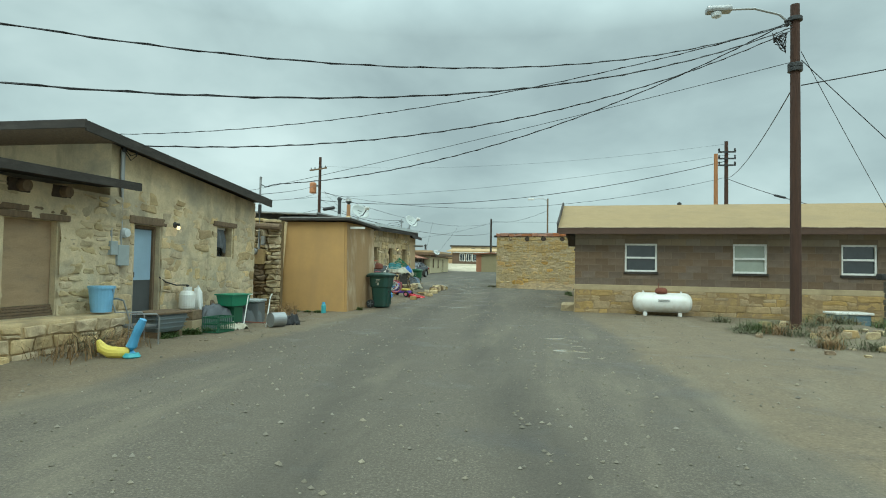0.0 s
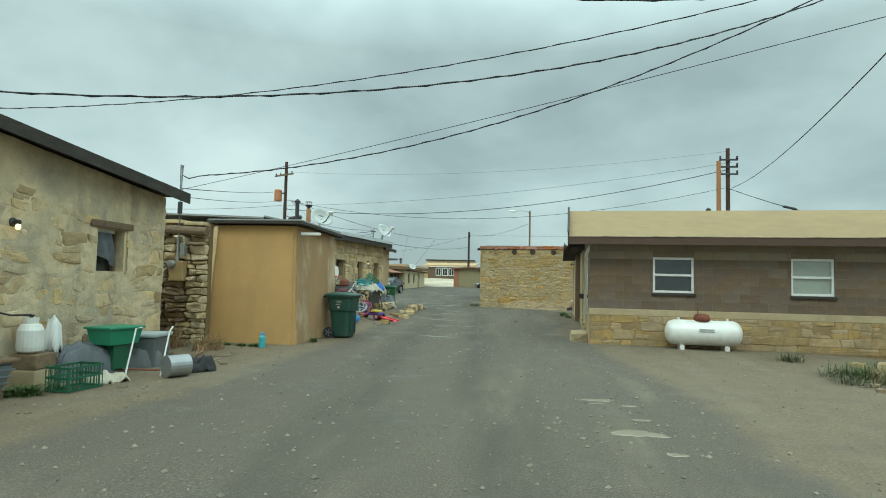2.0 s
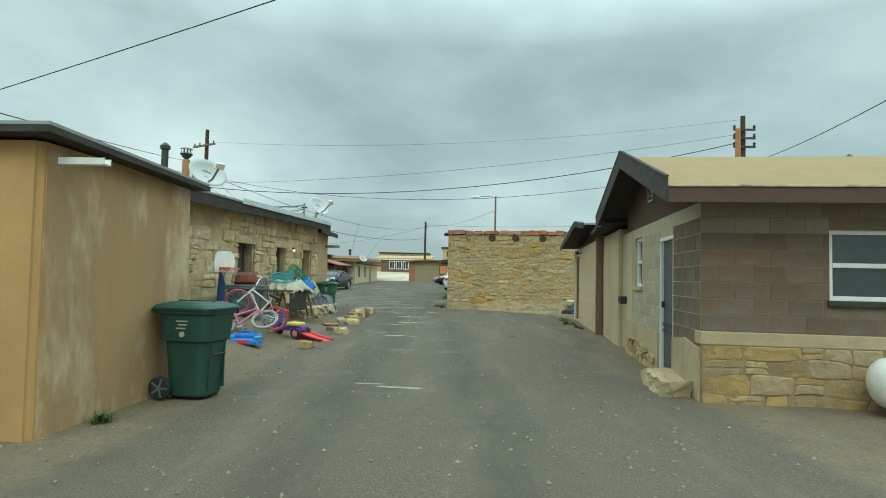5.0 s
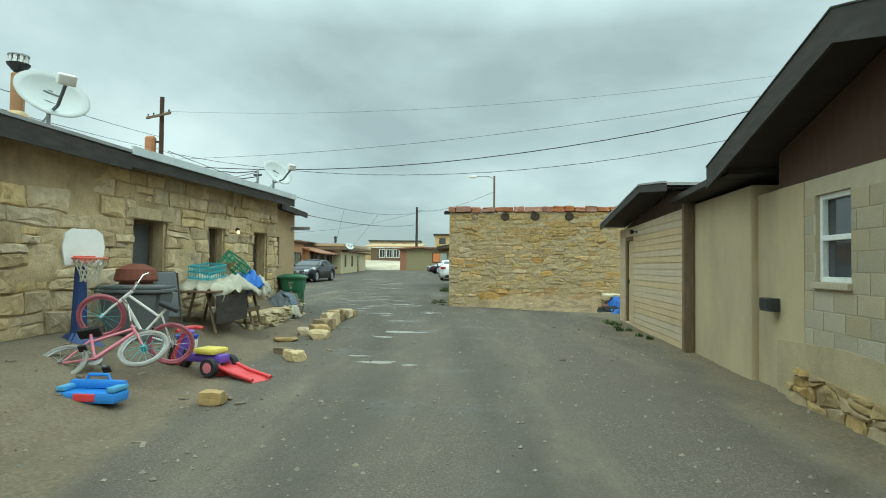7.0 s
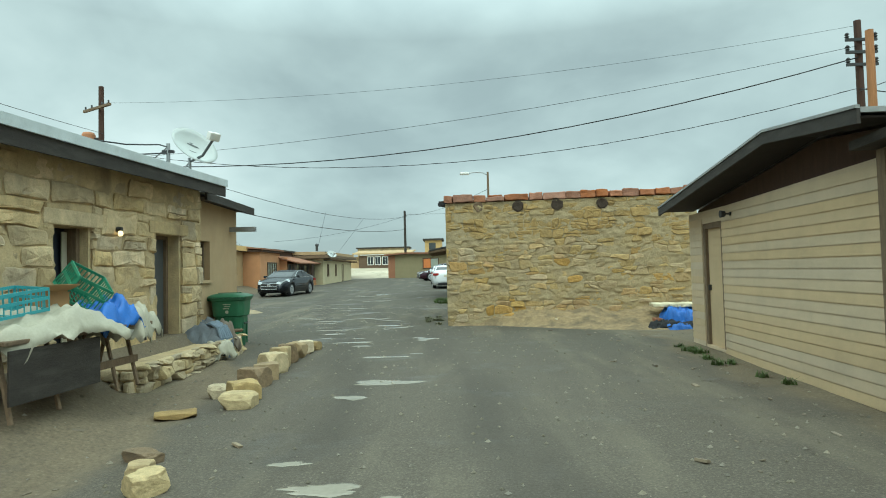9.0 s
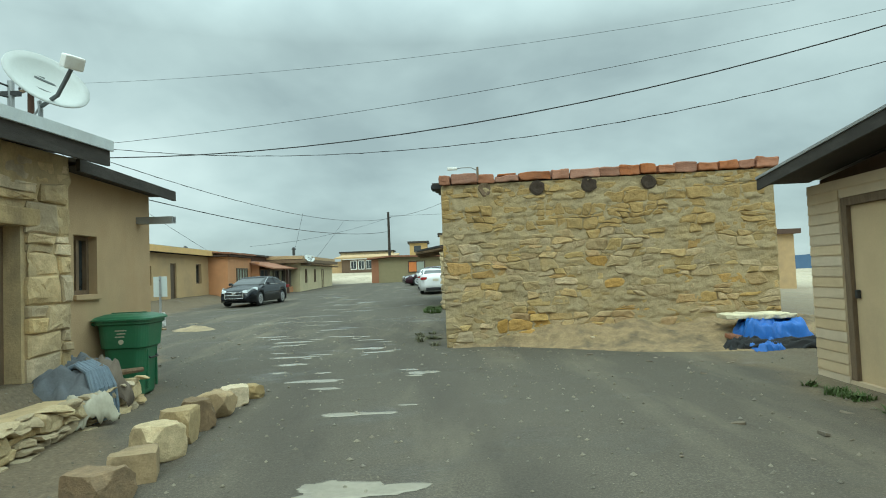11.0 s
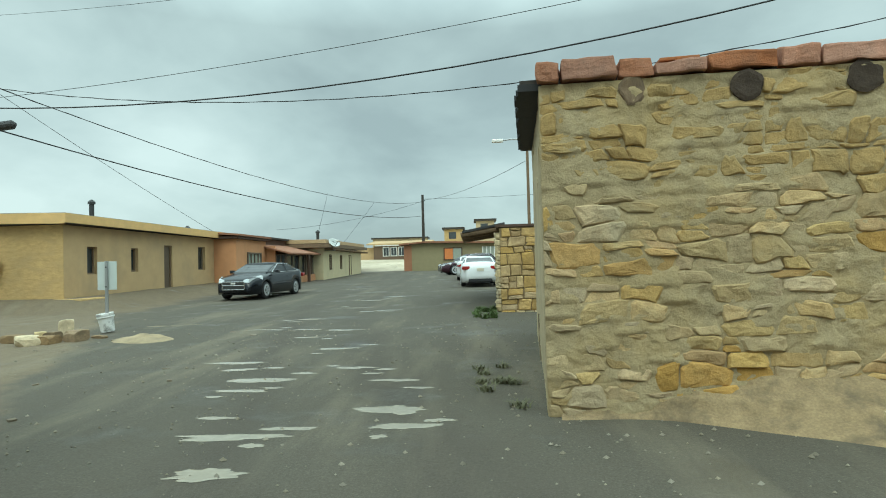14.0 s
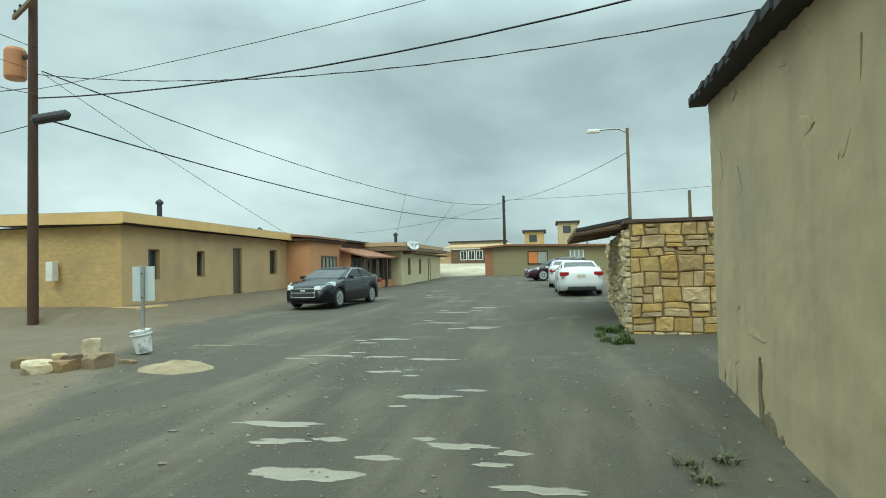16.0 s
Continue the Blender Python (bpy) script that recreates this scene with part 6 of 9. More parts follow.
def crate(m, w, d, h, material, label, name="milk_crate"):
    c = thing(name, m, label, "crate", "plastic crates")
    for z in (0.0, h * 0.5, h - 0.025):
        part("band", boxes((-w / 2, w / 2, -d / 2, -d / 2 + 0.014, z, z + 0.028), (-w / 2, w / 2, d / 2 - 0.014, d / 2, z, z + 0.028), (-w / 2, -w / 2 + 0.014, -d / 2, d / 2, z, z + 0.028), (w / 2 - 0.014, w / 2, -d / 2, d / 2, z, z + 0.028)), material, c)
    n = 9
    sl = bmesh.new()
    for k in range(n):
        x, y = -w / 2 + w * k / (n - 1), -d / 2 + d * k / (n - 1)
        for s in (-1, 1):
            ring_tube(sl, [(x, s * (d / 2 - 0.008), 0), (x, s * (d / 2 - 0.008), h)], [0.008, 0.008], 4)
            ring_tube(sl, [(s * (w / 2 - 0.008), y, 0), (s * (w / 2 - 0.008), y, h)], [0.008, 0.008], 4)
        ring_tube(sl, [(x, -d / 2, 0.006), (x, d / 2, 0.006)], [0.006, 0.006], 4)
    tagged(part("lattice", sl, material, c), "")
    return c


crate(pose(-3.98, 23.35, zt + 0.20, 4, -6, 82), 0.55, 0.38, 0.22, M["plastic_cyan"], "turquoise plastic crate on the tarpaulin")
crate(pose(-4.02, 24.35, zt + 0.30, 30, 28, 60), 0.40, 0.40, 0.30, M["crate_green"], "green milk crate tipped on the table")
bx = thing("cardboard_box", pose(-4.1, 23.95, zt + 0.16, 0, 0, 75), "brown cardboard box on the table", "box")
part("carton", boxes((-0.2, 0.2, -0.15, 0.15, 0, 0.24), bevel=0.008), M["cardboard"], bx)
part("flap", slab([(-0.2, -0.15, 0.24), (0.2, -0.15, 0.24), (0.2, -0.30, 0.30), (-0.2, -0.30, 0.30)], 0.006), M["cardboard"], bx)

# grey tub, brown stump and folded chair behind the bicycles
TU = thing("plastic_tub", on_ground(-4.2, 21.6, 10), "dark grey plastic storage tub", "tub")
tb_ = bmesh.new()
hexa(tb_, [(-0.32, -0.25, 0), (0.32, -0.25, 0), (0.32, 0.25, 0), (-0.32, 0.25, 0), (-0.40, -0.32, 0.62), (0.40, -0.32, 0.62), (0.40, 0.32, 0.62), (-0.40, 0.32, 0.62)])
bmesh.ops.bevel(tb_, geom=list(tb_.edges), offset=0.04, segments=2, affect="EDGES")
part("body", tb_, M["plastic_grey"], TU)
part("rim", boxes((-0.43, 0.43, -0.35, 0.35, 0.60, 0.65), bevel=0.015), M["plastic_grey"], TU)
part("lid", boxes((-0.41, 0.41, -0.33, 0.33, 0.652, 0.70), bevel=0.02), M["plastic_grey"], TU)
PO2 = thing("storage_drum", on_ground(-4.45, 22.0, 0, -0.12), "round brown drum with a wide lid", "drum")
part("drum", lathe([(0.22, 0), (0.24, 0.1), (0.24, 0.75), (0.22, 0.80)], 20), M["rust"], PO2)
part("lid", lathe([(0.28, 0.80), (0.30, 0.83), (0.27, 0.98), (0.1, 1.06)], 20), M["rust"], PO2)
FC = thing("folding_chair", pose(-4.15, 22.35, g(-4.15, 22.35), -14, 0, 50), "grey folding chair standing folded", "chair")
part("backrest", boxes((-0.21, 0.21, -0.02, 0.02, 0.62, 0.92), bevel=0.03), M["plastic_grey"], FC)
part("seat", boxes((-0.21, 0.21, -0.055, -0.025, 0.18, 0.58), bevel=0.02), M["plastic_grey"], FC)
for s in (-1, 1):
    part("leg", tube([(s * 0.23, 0, 0.0), (s * 0.23, 0, 0.9)], 0.013, 6), M["metal_dark"], FC)
    part("leg", tube([(s * 0.20, -0.07, 0.0), (s * 0.20, -0.05, 0.6)], 0.013, 6), M["metal_dark"], FC)

# toddler toys
TR = thing("toy_tricycle", on_ground(-3.06, 21.08, -18) @ Matrix.Diagonal((1.12, 1.12, 1.12, 1)), "red and purple plastic toy tricycle", "toy")
part("front_wheel", turned(lathe([(0.04, -0.045), (0.15, -0.05), (0.17, 0), (0.15, 0.05), (0.04, 0.045)], 18), pose(-0.28, 0, 0.17, 90, 0, 0)), M["black_rubber"], TR)
part("wheel_hub", turned(lathe([(0.03, -0.07), (0.09, -0.055), (0.09, 0.055), (0.03, 0.07)], 14), pose(-0.28, 0, 0.17, 90, 0, 0)), M["plastic_red"], TR)
for s in (-1, 1):
    part("fork_arm", tube([(-0.29, s * 0.07, 0.16), (-0.24, s * 0.075, 0.34), (-0.18, s * 0.05, 0.46)], 0.028, 8), M["plastic_red"], TR)
    part("pedal", boxes((-0.33, -0.25, min(s * 0.08, s * 0.17), max(s * 0.08, s * 0.17), 0.11, 0.135), bevel=0.008), M["plastic_yellow"], TR)
part("fork", ring_tube(bmesh.new(), [(-0.28, 0, 0.18), (-0.18, 0, 0.42), (-0.14, 0, 0.5)], [0.09, 0.07, 0.05], 8), M["plastic_purple"], TR)
part("handlebar", tube([(-0.15, -0.2, 0.50), (-0.17, -0.08, 0.52), (-0.17, 0.08, 0.52), (-0.15, 0.2, 0.50)], 0.025, 8), M["plastic_red"], TR)
part("body", boxes((-0.15, 0.38, -0.09, 0.09, 0.14, 0.24), bevel=0.035), M["plastic_purple"], TR)
part("seat", boxes((0.02, 0.32, -0.13, 0.13, 0.24, 0.31), bevel=0.03), M["plastic_yellow"], TR)
for s in (-1, 1):
    part("rear_wheel", turned(lathe([(0.03, -0.035), (0.10, -0.04), (0.11, 0), (0.10, 0.04), (0.03, 0.035)], 16), pose(0.3, s * 0.17, 0.11, 90, 0, 0)), M["black_rubber"], TR)
    part("wheel_hub", turned(lathe([(0.02, -0.045), (0.06, -0.04), (0.06, 0.04), (0.02, 0.045)], 12), pose(0.3, s * 0.17, 0.11, 90, 0, 0)), M["plastic_pink"], TR)
SD = thing("toy_slide", on_ground(-2.40, 20.86, -30) @ Matrix.Diagonal((0.85, 0.9, 0.7, 1)), "red plastic toy slide piece lying flat", "toy")
sl = bmesh.new()
prev = None
for k in range(9):
    q = -0.45 + 0.11 * k
    zq = 0.20 - 0.024 * k + 0.012 * math.sin(k * 1.2)
    cur = [sl.verts.new(p) for p in ((q, -0.15, zq - 0.04), (q, 0.15, zq - 0.04), (q, 0.15, zq), (q, -0.15, zq))]
    if prev:
        for j in range(4):
            sl.faces.new((prev[j], prev[(j + 1) % 4], cur[(j + 1) % 4], cur[j]))
    else:
        sl.faces.new(cur)
    prev = cur
sl.faces.new(prev[::-1])
part("chute", sl, M["plastic_red"], SD)
for s in (-1, 1):
    part("side_rail", tube([(-0.47, s * 0.16, 0.24), (-0.1, s * 0.16, 0.14), (0.43, s * 0.16, 0.05)], 0.03, 8), M["plastic_red"], SD)
part("support", boxes((-0.42, -0.34, -0.13, 0.13, 0.0, 0.17), bevel=0.01), M["plastic_red"], SD)
BT = thing("toy_bench", on_ground(-3.30, 19.25, -2), "low blue plastic toy bench with a red tray", "toy")
AZ = mat("azure_plastic", (0.04, 0.22, 0.62), 0.4, 0.1, 5, 60, 0.03)
part("body", boxes((-0.31, 0.31, -0.13, 0.13, 0.0, 0.11), bevel=0.035), AZ, BT)
part("backrest", boxes((-0.29, 0.29, 0.05, 0.13, 0.112, 0.20), bevel=0.03), AZ, BT)
part("tray", boxes((-0.11, 0.11, -0.145, -0.02, 0.025, 0.10), bevel=0.012), M["plastic_red"], BT)
part("grip", tube([(-0.12, 0.09, 0.195), (-0.10, 0.09, 0.25), (0.10, 0.09, 0.25), (0.12, 0.09, 0.195)], 0.018, 8), AZ, BT)
for s in (-1, 1):
    part("arm", boxes((s * 0.26 - 0.045, s * 0.26 + 0.045, -0.12, 0.12, 0.112, 0.165), bevel=0.02), M["plastic_blue"], BT)
PB = thing("paint_bucket", on_ground(-3.55, 21.75, 0), "small blue and white plastic pail", "bucket")
part("pail", lathe([(0.13, 0), (0.15, 0.24), (0.16, 0.24), (0.16, 0.26), (0.14, 0.26)], 18), M["plastic_royal"], PB)
part("label_band", lathe([(0.1415, 0.08), (0.1515, 0.2)], 18), M["white_paint"], PB)
part("handle", tube([(0.15, 0, 0.22), (0.1, 0.05, 0.12), (-0.1, 0.05, 0.12), (-0.15, 0, 0.22)], 0.005, 5), M["metal_grey"], PB)


def dish(m, label, tilt):
    d = thing("satellite_dish", m, label, "satellite dish", "satellite dishes")
    part("foot", boxes((-0.14, 0.14, -0.12, 0.12, 0, 0.015)), M["metal_grey"], d)
    part("mast", tube([(0, 0, 0), (0, 0, 0.24), (0.0, 0.02, 0.34)], 0.025, 8), M["metal_grey"], d)
    for s in (-1, 1):
        part("brace", tube([(s * 0.10, 0.22, 0.0), (0, 0, 0.28)], 0.012, 6), M["metal_grey"], d)
    bm = bmesh.new()
    rows = []
    for j in range(6):
        r = j / 5
        rows.append([bm.verts.new((0.43 * r * math.cos(a), 0.33 * r * math.sin(a), 0.10 * r * r)) for a in np.linspace(0, 2 * math.pi, 32, endpoint=False)])
    for p, q in zip(rows, rows[1:]):
        for k in range(32):
            if p is rows[0]:
                bm.faces.new((rows[0][0], q[k], q[(k + 1) % 32])) if k else bm.faces.new((rows[0][0], q[0], q[1]))
            else:
                bm.faces.new((p[k], p[(k + 1) % 32], q[(k + 1) % 32], q[k]))
    mm = pose(0, -0.06, 0.50, 90 - tilt, 0, 0) @ pose(0, 0, 0, 0, 0, -16)
    refl = part("reflector", turned(bm, mm), mat("grey_white_dish", (0.55, 0.58, 0.56), 0.5, 0.06, 3, 40, 0.02), d)
    smooth(refl).modifiers.new("thick", "SOLIDIFY").thickness = 0.012
    for q in ((-0.16, 0.0, 0.08, 0.15), (-0.10, 0.12, 0.04, 0.065), (-0.12, 0.10, -0.10, -0.08)):
        part("label_bar", turned(boxes((*q, 0.016, 0.022)), mm), M["plastic_grey"], refl)
    part("lnb_arm", tube([(0, -0.02, 0.28), (0, -0.34, 0.34), (0, -0.60, 0.56)], 0.022, 8), M["plastic_grey"], d)
    part("lnb", turned(boxes((-0.10, 0.10, -0.06, 0.05, -0.06, 0.08), bevel=0.02), pose(0, -0.62, 0.62, 25, 0, 0)), M["offwhite"], d)
    return d


dish(pose(-4.92, 20.72, 3.115, 0, 0, 52) @ Matrix.Diagonal((1.0, 1.0, 0.92, 1)), "grey satellite dish with a dark emblem on the row house roof", 18)
dish(pose(-4.45, 28.1, 3.26, 0, 0, 60), "grey satellite dish at the roof end", 25)

# flue and vent pipes on the roofs
CH = thing("chimney_flue", pose(-5.36, 20.75, 3.10) @ Matrix.Diagonal((0.62, 0.62, 0.78, 1)), "stone-based flue with a broken metal cap", "chimney")
part("base", lathe([(0.42, 0), (0.40, 0.12), (0.22, 0.34), (0.14, 0.40)], 12), M["stone_tan"], CH)
part("pipe", lathe([(0.13, 0.38), (0.13, 1.02)], 14), mat("terracotta_flue", (0.36, 0.20, 0.10), 0.85, 0.2, 5, 60, 0.3), CH)
part("inner_pipe", lathe([(0.07, 1.0), (0.07, 1.18)], 12), M["metal_dark"], CH)
part("cap", lathe([(0.09, 1.06), (0.20, 1.16), (0.22, 1.19), (0.10, 1.21)], 14), M["metal_dark"], CH, "dark tin cap")
for k in range(10):
    a = 2 * math.pi * k / 10
    part("cap_vane", turned(boxes((-0.03, 0.03, -0.01, 0.01, 0, 0.12)), pose(0.17 * math.cos(a), 0.17 * math.sin(a), 1.195, 0, 0, math.degrees(a) + 90)), M["offwhite"], CH)
part("cap_top", lathe([(0.20, 1.315), (0.20, 1.335), (0.05, 1.38)], 14), M["metal_grey"], CH)


def flue(x, y, z, h, r, label):
    f = thing("vent_pipe", pose(x, y, z), label, "vent pipe")
    part("pipe", lathe([(r, 0), (r, h)], 10), M["metal_dark"], f)
    part("collar", lathe([(r * 1.8, 0), (r * 1.3, h * 0.25), (r * 1.05, h * 0.3)], 10), M["metal_grey"], f)
    part("cap", lathe([(r * 1.5, h), (r * 1.5, h + r), (r * 0.4, h + 2 * r)], 10), M["metal_dark"], f)


flue(-17.4, 52.5, 3.82, 0.75, 0.10, "dark stove pipe on the tan house")
flue(-15.6, 57.5, 3.38, 0.3, 0.10, "short black roof vent")
flue(7.5, 18.8, 3.3, 0.35, 0.05, "thin roof vent pipe")
flue(-5.6, 20.3, 3.18, 0.85, 0.07, "black stove pipe with a cowl")
flue(-13.0, 73.5, 3.5, 0.7, 0.12, "dark stove pipe on the cream house")
MS = thing("service_mast", pose(-4.95, 28.35, 3.2), "grey roof mast for a service cable", "mast")
part("mast", tube([(0, 0, 0), (0, 0, 0.72)], 0.035, 8), M["metal_grey"], MS)
part("bracket", boxes((-0.10, 0.10, -0.03, 0.03, 0.55, 0.60)), M["metal_dark"], MS)
for k in range(3):
    tagged(part("service_cable", tube([(-4.97 + 0.1 * math.sin(t + k) * min(1, t), 28.35 - 0.45 * t, 3.86 - 0.14 * k - 0.075 * t + 0.02 * math.sin(1.7 * t + k)) for t in range(8)], 0.012, 5), M["wire"], None), "loose black service cable along the roof", "cable")

# meters, pipes and lamps on the near house
ME = thing("electric_meter", pose(-4.5, 6.15, 0), "grey electric meter boxes on conduit pipes", "electric meter")
part("conduit", tube([(0.05, 0.06, 1.2), (0.05, 0.05, 2.62)], 0.024, 8), M["metal_grey"], ME)
part("conduit", tube([(0.05, 0.05, 2.60), (0.06, 0.03, 3.24)], 0.038, 10), M["metal_grey"], ME, "wider pale upper conduit")
for dz in (0.0, 0.04):
    part("lead", tube([(0.09, 0.03, 3.27 - dz), (0.16, 0.10, 3.16 - 2 * dz), (0.24, 0.13, 3.20 - dz), (0.30, 0.14, 3.345)], 0.009, 5), M["wire"], ME)
part("conduit", tube([(0.05, -0.18, 1.1), (0.05, -0.18, 2.0)], 0.02, 8), M["metal_grey"], ME)
part("breaker_box", boxes((0.0, 0.12, -0.08, 0.20, 1.22, 1.58), bevel=0.012), M["metal_box"], ME)
part("meter_box", boxes((0.0, 0.13, -0.26, -0.10, 1.40, 1.64), bevel=0.012), M["metal_box"], ME)
part("dial", turned(lathe([(0.09, 0), (0.09, 0.05), (0.075, 0.10), (0.02, 0.11)], 18), pose(0.02, 0.14, 1.80, 0, 90, 0)), M["lens_clear"], ME)
part("weatherhead", turned(lathe([(0.035, 0), (0.045, 0.04), (0.02, 0.09)], 12), pose(0.07, 0.03, 3.22, 0, 25, 0)), M["metal_dark"], ME)
ME2 = thing("electric_meter", pose(-5.15, 12.70, 0), "rusty tan meter box with a dial and mast", "electric meter")
part("box", boxes((-0.16, 0.16, -0.16, -0.01, 1.30, 1.72), bevel=0.01), mat("tan_enamel", (0.34, 0.25, 0.12), 0.6, 0.2, 4, 60, 0.1, (0.2, 0.1, 0.05), 0.5, 3), ME2)
part("dial", turned(lathe([(0.09, 0), (0.09, 0.05), (0.07, 0.09), (0.02, 0.10)], 18), pose(-0.10, -0.15, 1.66, 90, 0, 0)), M["metal_grey"], ME2)
part("mast", tube([(-0.02, -0.08, 1.7), (-0.02, -0.08, 3.72), (0.0, -0.10, 3.80)], 0.035, 8), M["metal_grey"], ME2)
part("sleeve", tube([(-0.02, -0.08, 2.75), (-0.02, -0.08, 3.0)], 0.05, 8), M["metal_dark"], ME2)
part("switch", boxes((0.05, 0.15, -0.12, -0.01, 1.85, 2.1), bevel=0.01), M["metal_grey"], ME2)


def bare_lamp(m, label):
    b = thing("wall_lamp", m, label, "lamp", "porch lamps")
    part("holder", turned(lathe([(0.06, 0), (0.06, 0.03), (0.035, 0.05), (0.03, 0.12)], 12), pose(0, 0, 0, 0, 90, 0)), M["metal_dark"], b)
    smooth(part("bulb", turned(lathe([(0.012, 0.0), (0.03, -0.03), (0.035, -0.06), (0.02, -0.09)], 12), pose(0.10, 0, -0.01)), M["bulb"], b))


ts = bmesh.new()
for i in range(9):
    for j in range(11):
        u, v = i / 8, j / 10
        ts.verts.new((LW[0] + 0.06 + (0.5 - 0.22 * v) * u + 0.10 * v, 0.10 + 0.05 * math.sin(u * 9 + v * 3) * (1 - v), LW[3] - 0.05 - 0.55 * (1 - v) * (0.6 + 0.4 * u)))
ts.verts.ensure_lookup_table()
for i in range(8):
    for j in range(10):
        ts.faces.new((ts.verts[i * 11 + j], ts.verts[(i + 1) * 11 + j], ts.verts[(i + 1) * 11 + j + 1], ts.verts[i * 11 + j + 1]))
ws_ = part("window_curtain", turned(ts, LEFT), M["cloth_grey"], L1, "torn grey curtain in the window")
ws_.modifiers.new("thick", "SOLIDIFY").thickness = 0.006
bare_lamp(pose(-4.49, 7.75, 2.05), "lit bare bulb on the plastered wall")
bare_lamp(pose(-4.70, 26.25, 2.24, 0, 0, -3.7), "lit bare bulb on the stone wall")
CN = thing("roof_spout", pose(-2.66, 13.25, 2.36), "white tin roof spout on the ochre shed", "spout")
part("trough", boxes((0, 0.42, -0.05, 0.05, 0, 0.012), (0, 0.42, -0.05, -0.04, 0.012, 0.06), (0, 0.42, 0.04, 0.05, 0.012, 0.06)), M["offwhite"], CN)
MB = thing("mailbox", pose(3.79, 15.66, 0, 0, 0, -4.4), "small black letter box on the block wall", "mailbox")
part("box", boxes((-0.14, -0.004, 5.0 - 0.05, 5.0 + 0.28 - 0.05, 0.98, 1.14), bevel=0.012), M["metal_dark"], MB)
part("flap", boxes((-0.15, -0.142, 4.97, 5.21, 1.02, 1.13), bevel=0.003), M["black_rubber"], MB)
STP = thing("stone_step", on_ground(3.62, 16.4, -4.4), "low stone doorstep with broken edges", "step")
sb_ = boxes((-0.22, 0.2, -0.5, 0.5, -0.1, 0.19))
bmesh.ops.subdivide_edges(sb_, edges=list(sb_.edges), cuts=7, use_grid_fill=True)
for v in sb_.verts:
    v.co += Vector((noise.noise(v.co * 4), noise.noise(v.co * 4 + Vector((5, 0, 0))), noise.noise(v.co * 4 + Vector((0, 5, 0))))) * 0.07 + Vector((1, 1, 1)) * 0.025 * noise.noise(v.co * 13)
part("slab", sb_, M["cement_band"], STP)

# near yard clutter
BK = thing("water_bottle", on_ground(-3.1, 12.42, 0), "turquoise metal water bottle standing by the shed", "bottle")
part("body", lathe([(0.055, 0), (0.066, 0.01), (0.066, 0.21), (0.045, 0.25)], 16), M["plastic_cyan"], BK)
part("cap", lathe([(0.045, 0.25), (0.045, 0.30), (0.015, 0.31)], 12), M["plastic_blue"], BK)
PL = thing("plastic_pail", pose(-4.13, 5.42, 0.47), "light blue plastic pail on the stone ledge", "bucket")
part("pail", lathe([(0.15, 0), (0.19, 0.38), (0.205, 0.38), (0.205, 0.42), (0.17, 0.42)], 22), mat("pale_blue_plastic", (0.22, 0.46, 0.68), 0.45, 0.1, 5, 60, 0.03), PL)
part("handle", tube([(0.2, 0, 0.38), (0.14, 0.10, 0.2), (-0.14, 0.10, 0.2), (-0.2, 0, 0.38)], 0.006, 5), M["metal_grey"], PL)
TD = thing("toy_rocker", on_ground(-3.05, 4.55, 8), "yellow and light blue plastic toy rocker", "toy")
part("rocker", ring_tube(bmesh.new(), [(-0.34, 0, 0.24), (-0.28, 0, 0.13), (-0.16, 0, 0.075), (0.0, 0, 0.07), (0.14, 0, 0.09)], [0.03, 0.075, 0.085, 0.08, 0.05], 12), M["plastic_yellow"], TD)
part("upright", ring_tube(bmesh.new(), [(0.16, 0.0, 0.03), (0.15, 0.0, 0.16), (0.20, 0.0, 0.30), (0.25, 0.0, 0.42), (0.31, 0.0, 0.55)], [0.10, 0.075, 0.06, 0.065, 0.05], 12), M["plastic_blue"], TD)
part("foot", turned(lathe([(0.10, 0), (0.12, 0.02), (0.09, 0.07)], 14), pose(0.16, 0, 0)), M["plastic_cyan"], TD)
LC = thing("lawn_chair", on_ground(-3.75, 5.75, 62), "old tubular lawn chair with a worn seat", "chair")
for s in (-1, 1):
    part("arm_frame", tube([(0.26, s * 0.25, 0.0), (0.26, s * 0.26, 0.44), (0.22, s * 0.26, 0.50), (-0.20, s * 0.26, 0.52), (-0.24, s * 0.25, 0.0)], 0.014, 7), M["metal_grey"], LC)
    part("back_frame", tube([(-0.16, s * 0.22, 0.30), (-0.30, s * 0.22, 0.74)], 0.014, 7), M["metal_grey"], LC)
part("seat", boxes((-0.18, 0.24, -0.23, 0.23, 0.28, 0.325), bevel=0.015), M["plastic_grey"], LC)
part("back_bar", tube([(-0.30, -0.22, 0.74), (-0.31, 0, 0.76), (-0.30, 0.22, 0.74)], 0.014, 7), M["metal_grey"], LC)
M["zinc"] = mat("dull_zinc", (0.20, 0.235, 0.25), 0.5, 0.2, 6, 60, 0.1, (0.12, 0.10, 0.08), 0.5, 3, metal=0.4)
TB2 = thing("garden_trough", on_ground(-3.98, 6.75, 80), "dull zinc tub with a brown lid", "trough")
tq = bmesh.new()
hexa(tq, [(-0.30, -0.2, 0.1), (0.30, -0.2, 0.1), (0.30, 0.2, 0.1), (-0.30, 0.2, 0.1), (-0.38, -0.27, 0.42), (0.38, -0.27, 0.42), (0.38, 0.27, 0.42), (-0.38, 0.27, 0.42)])
bmesh.ops.bevel(tq, geom=list(tq.edges), offset=0.03, segments=2, affect="EDGES")
part("tray", tq, M["zinc"], TB2)
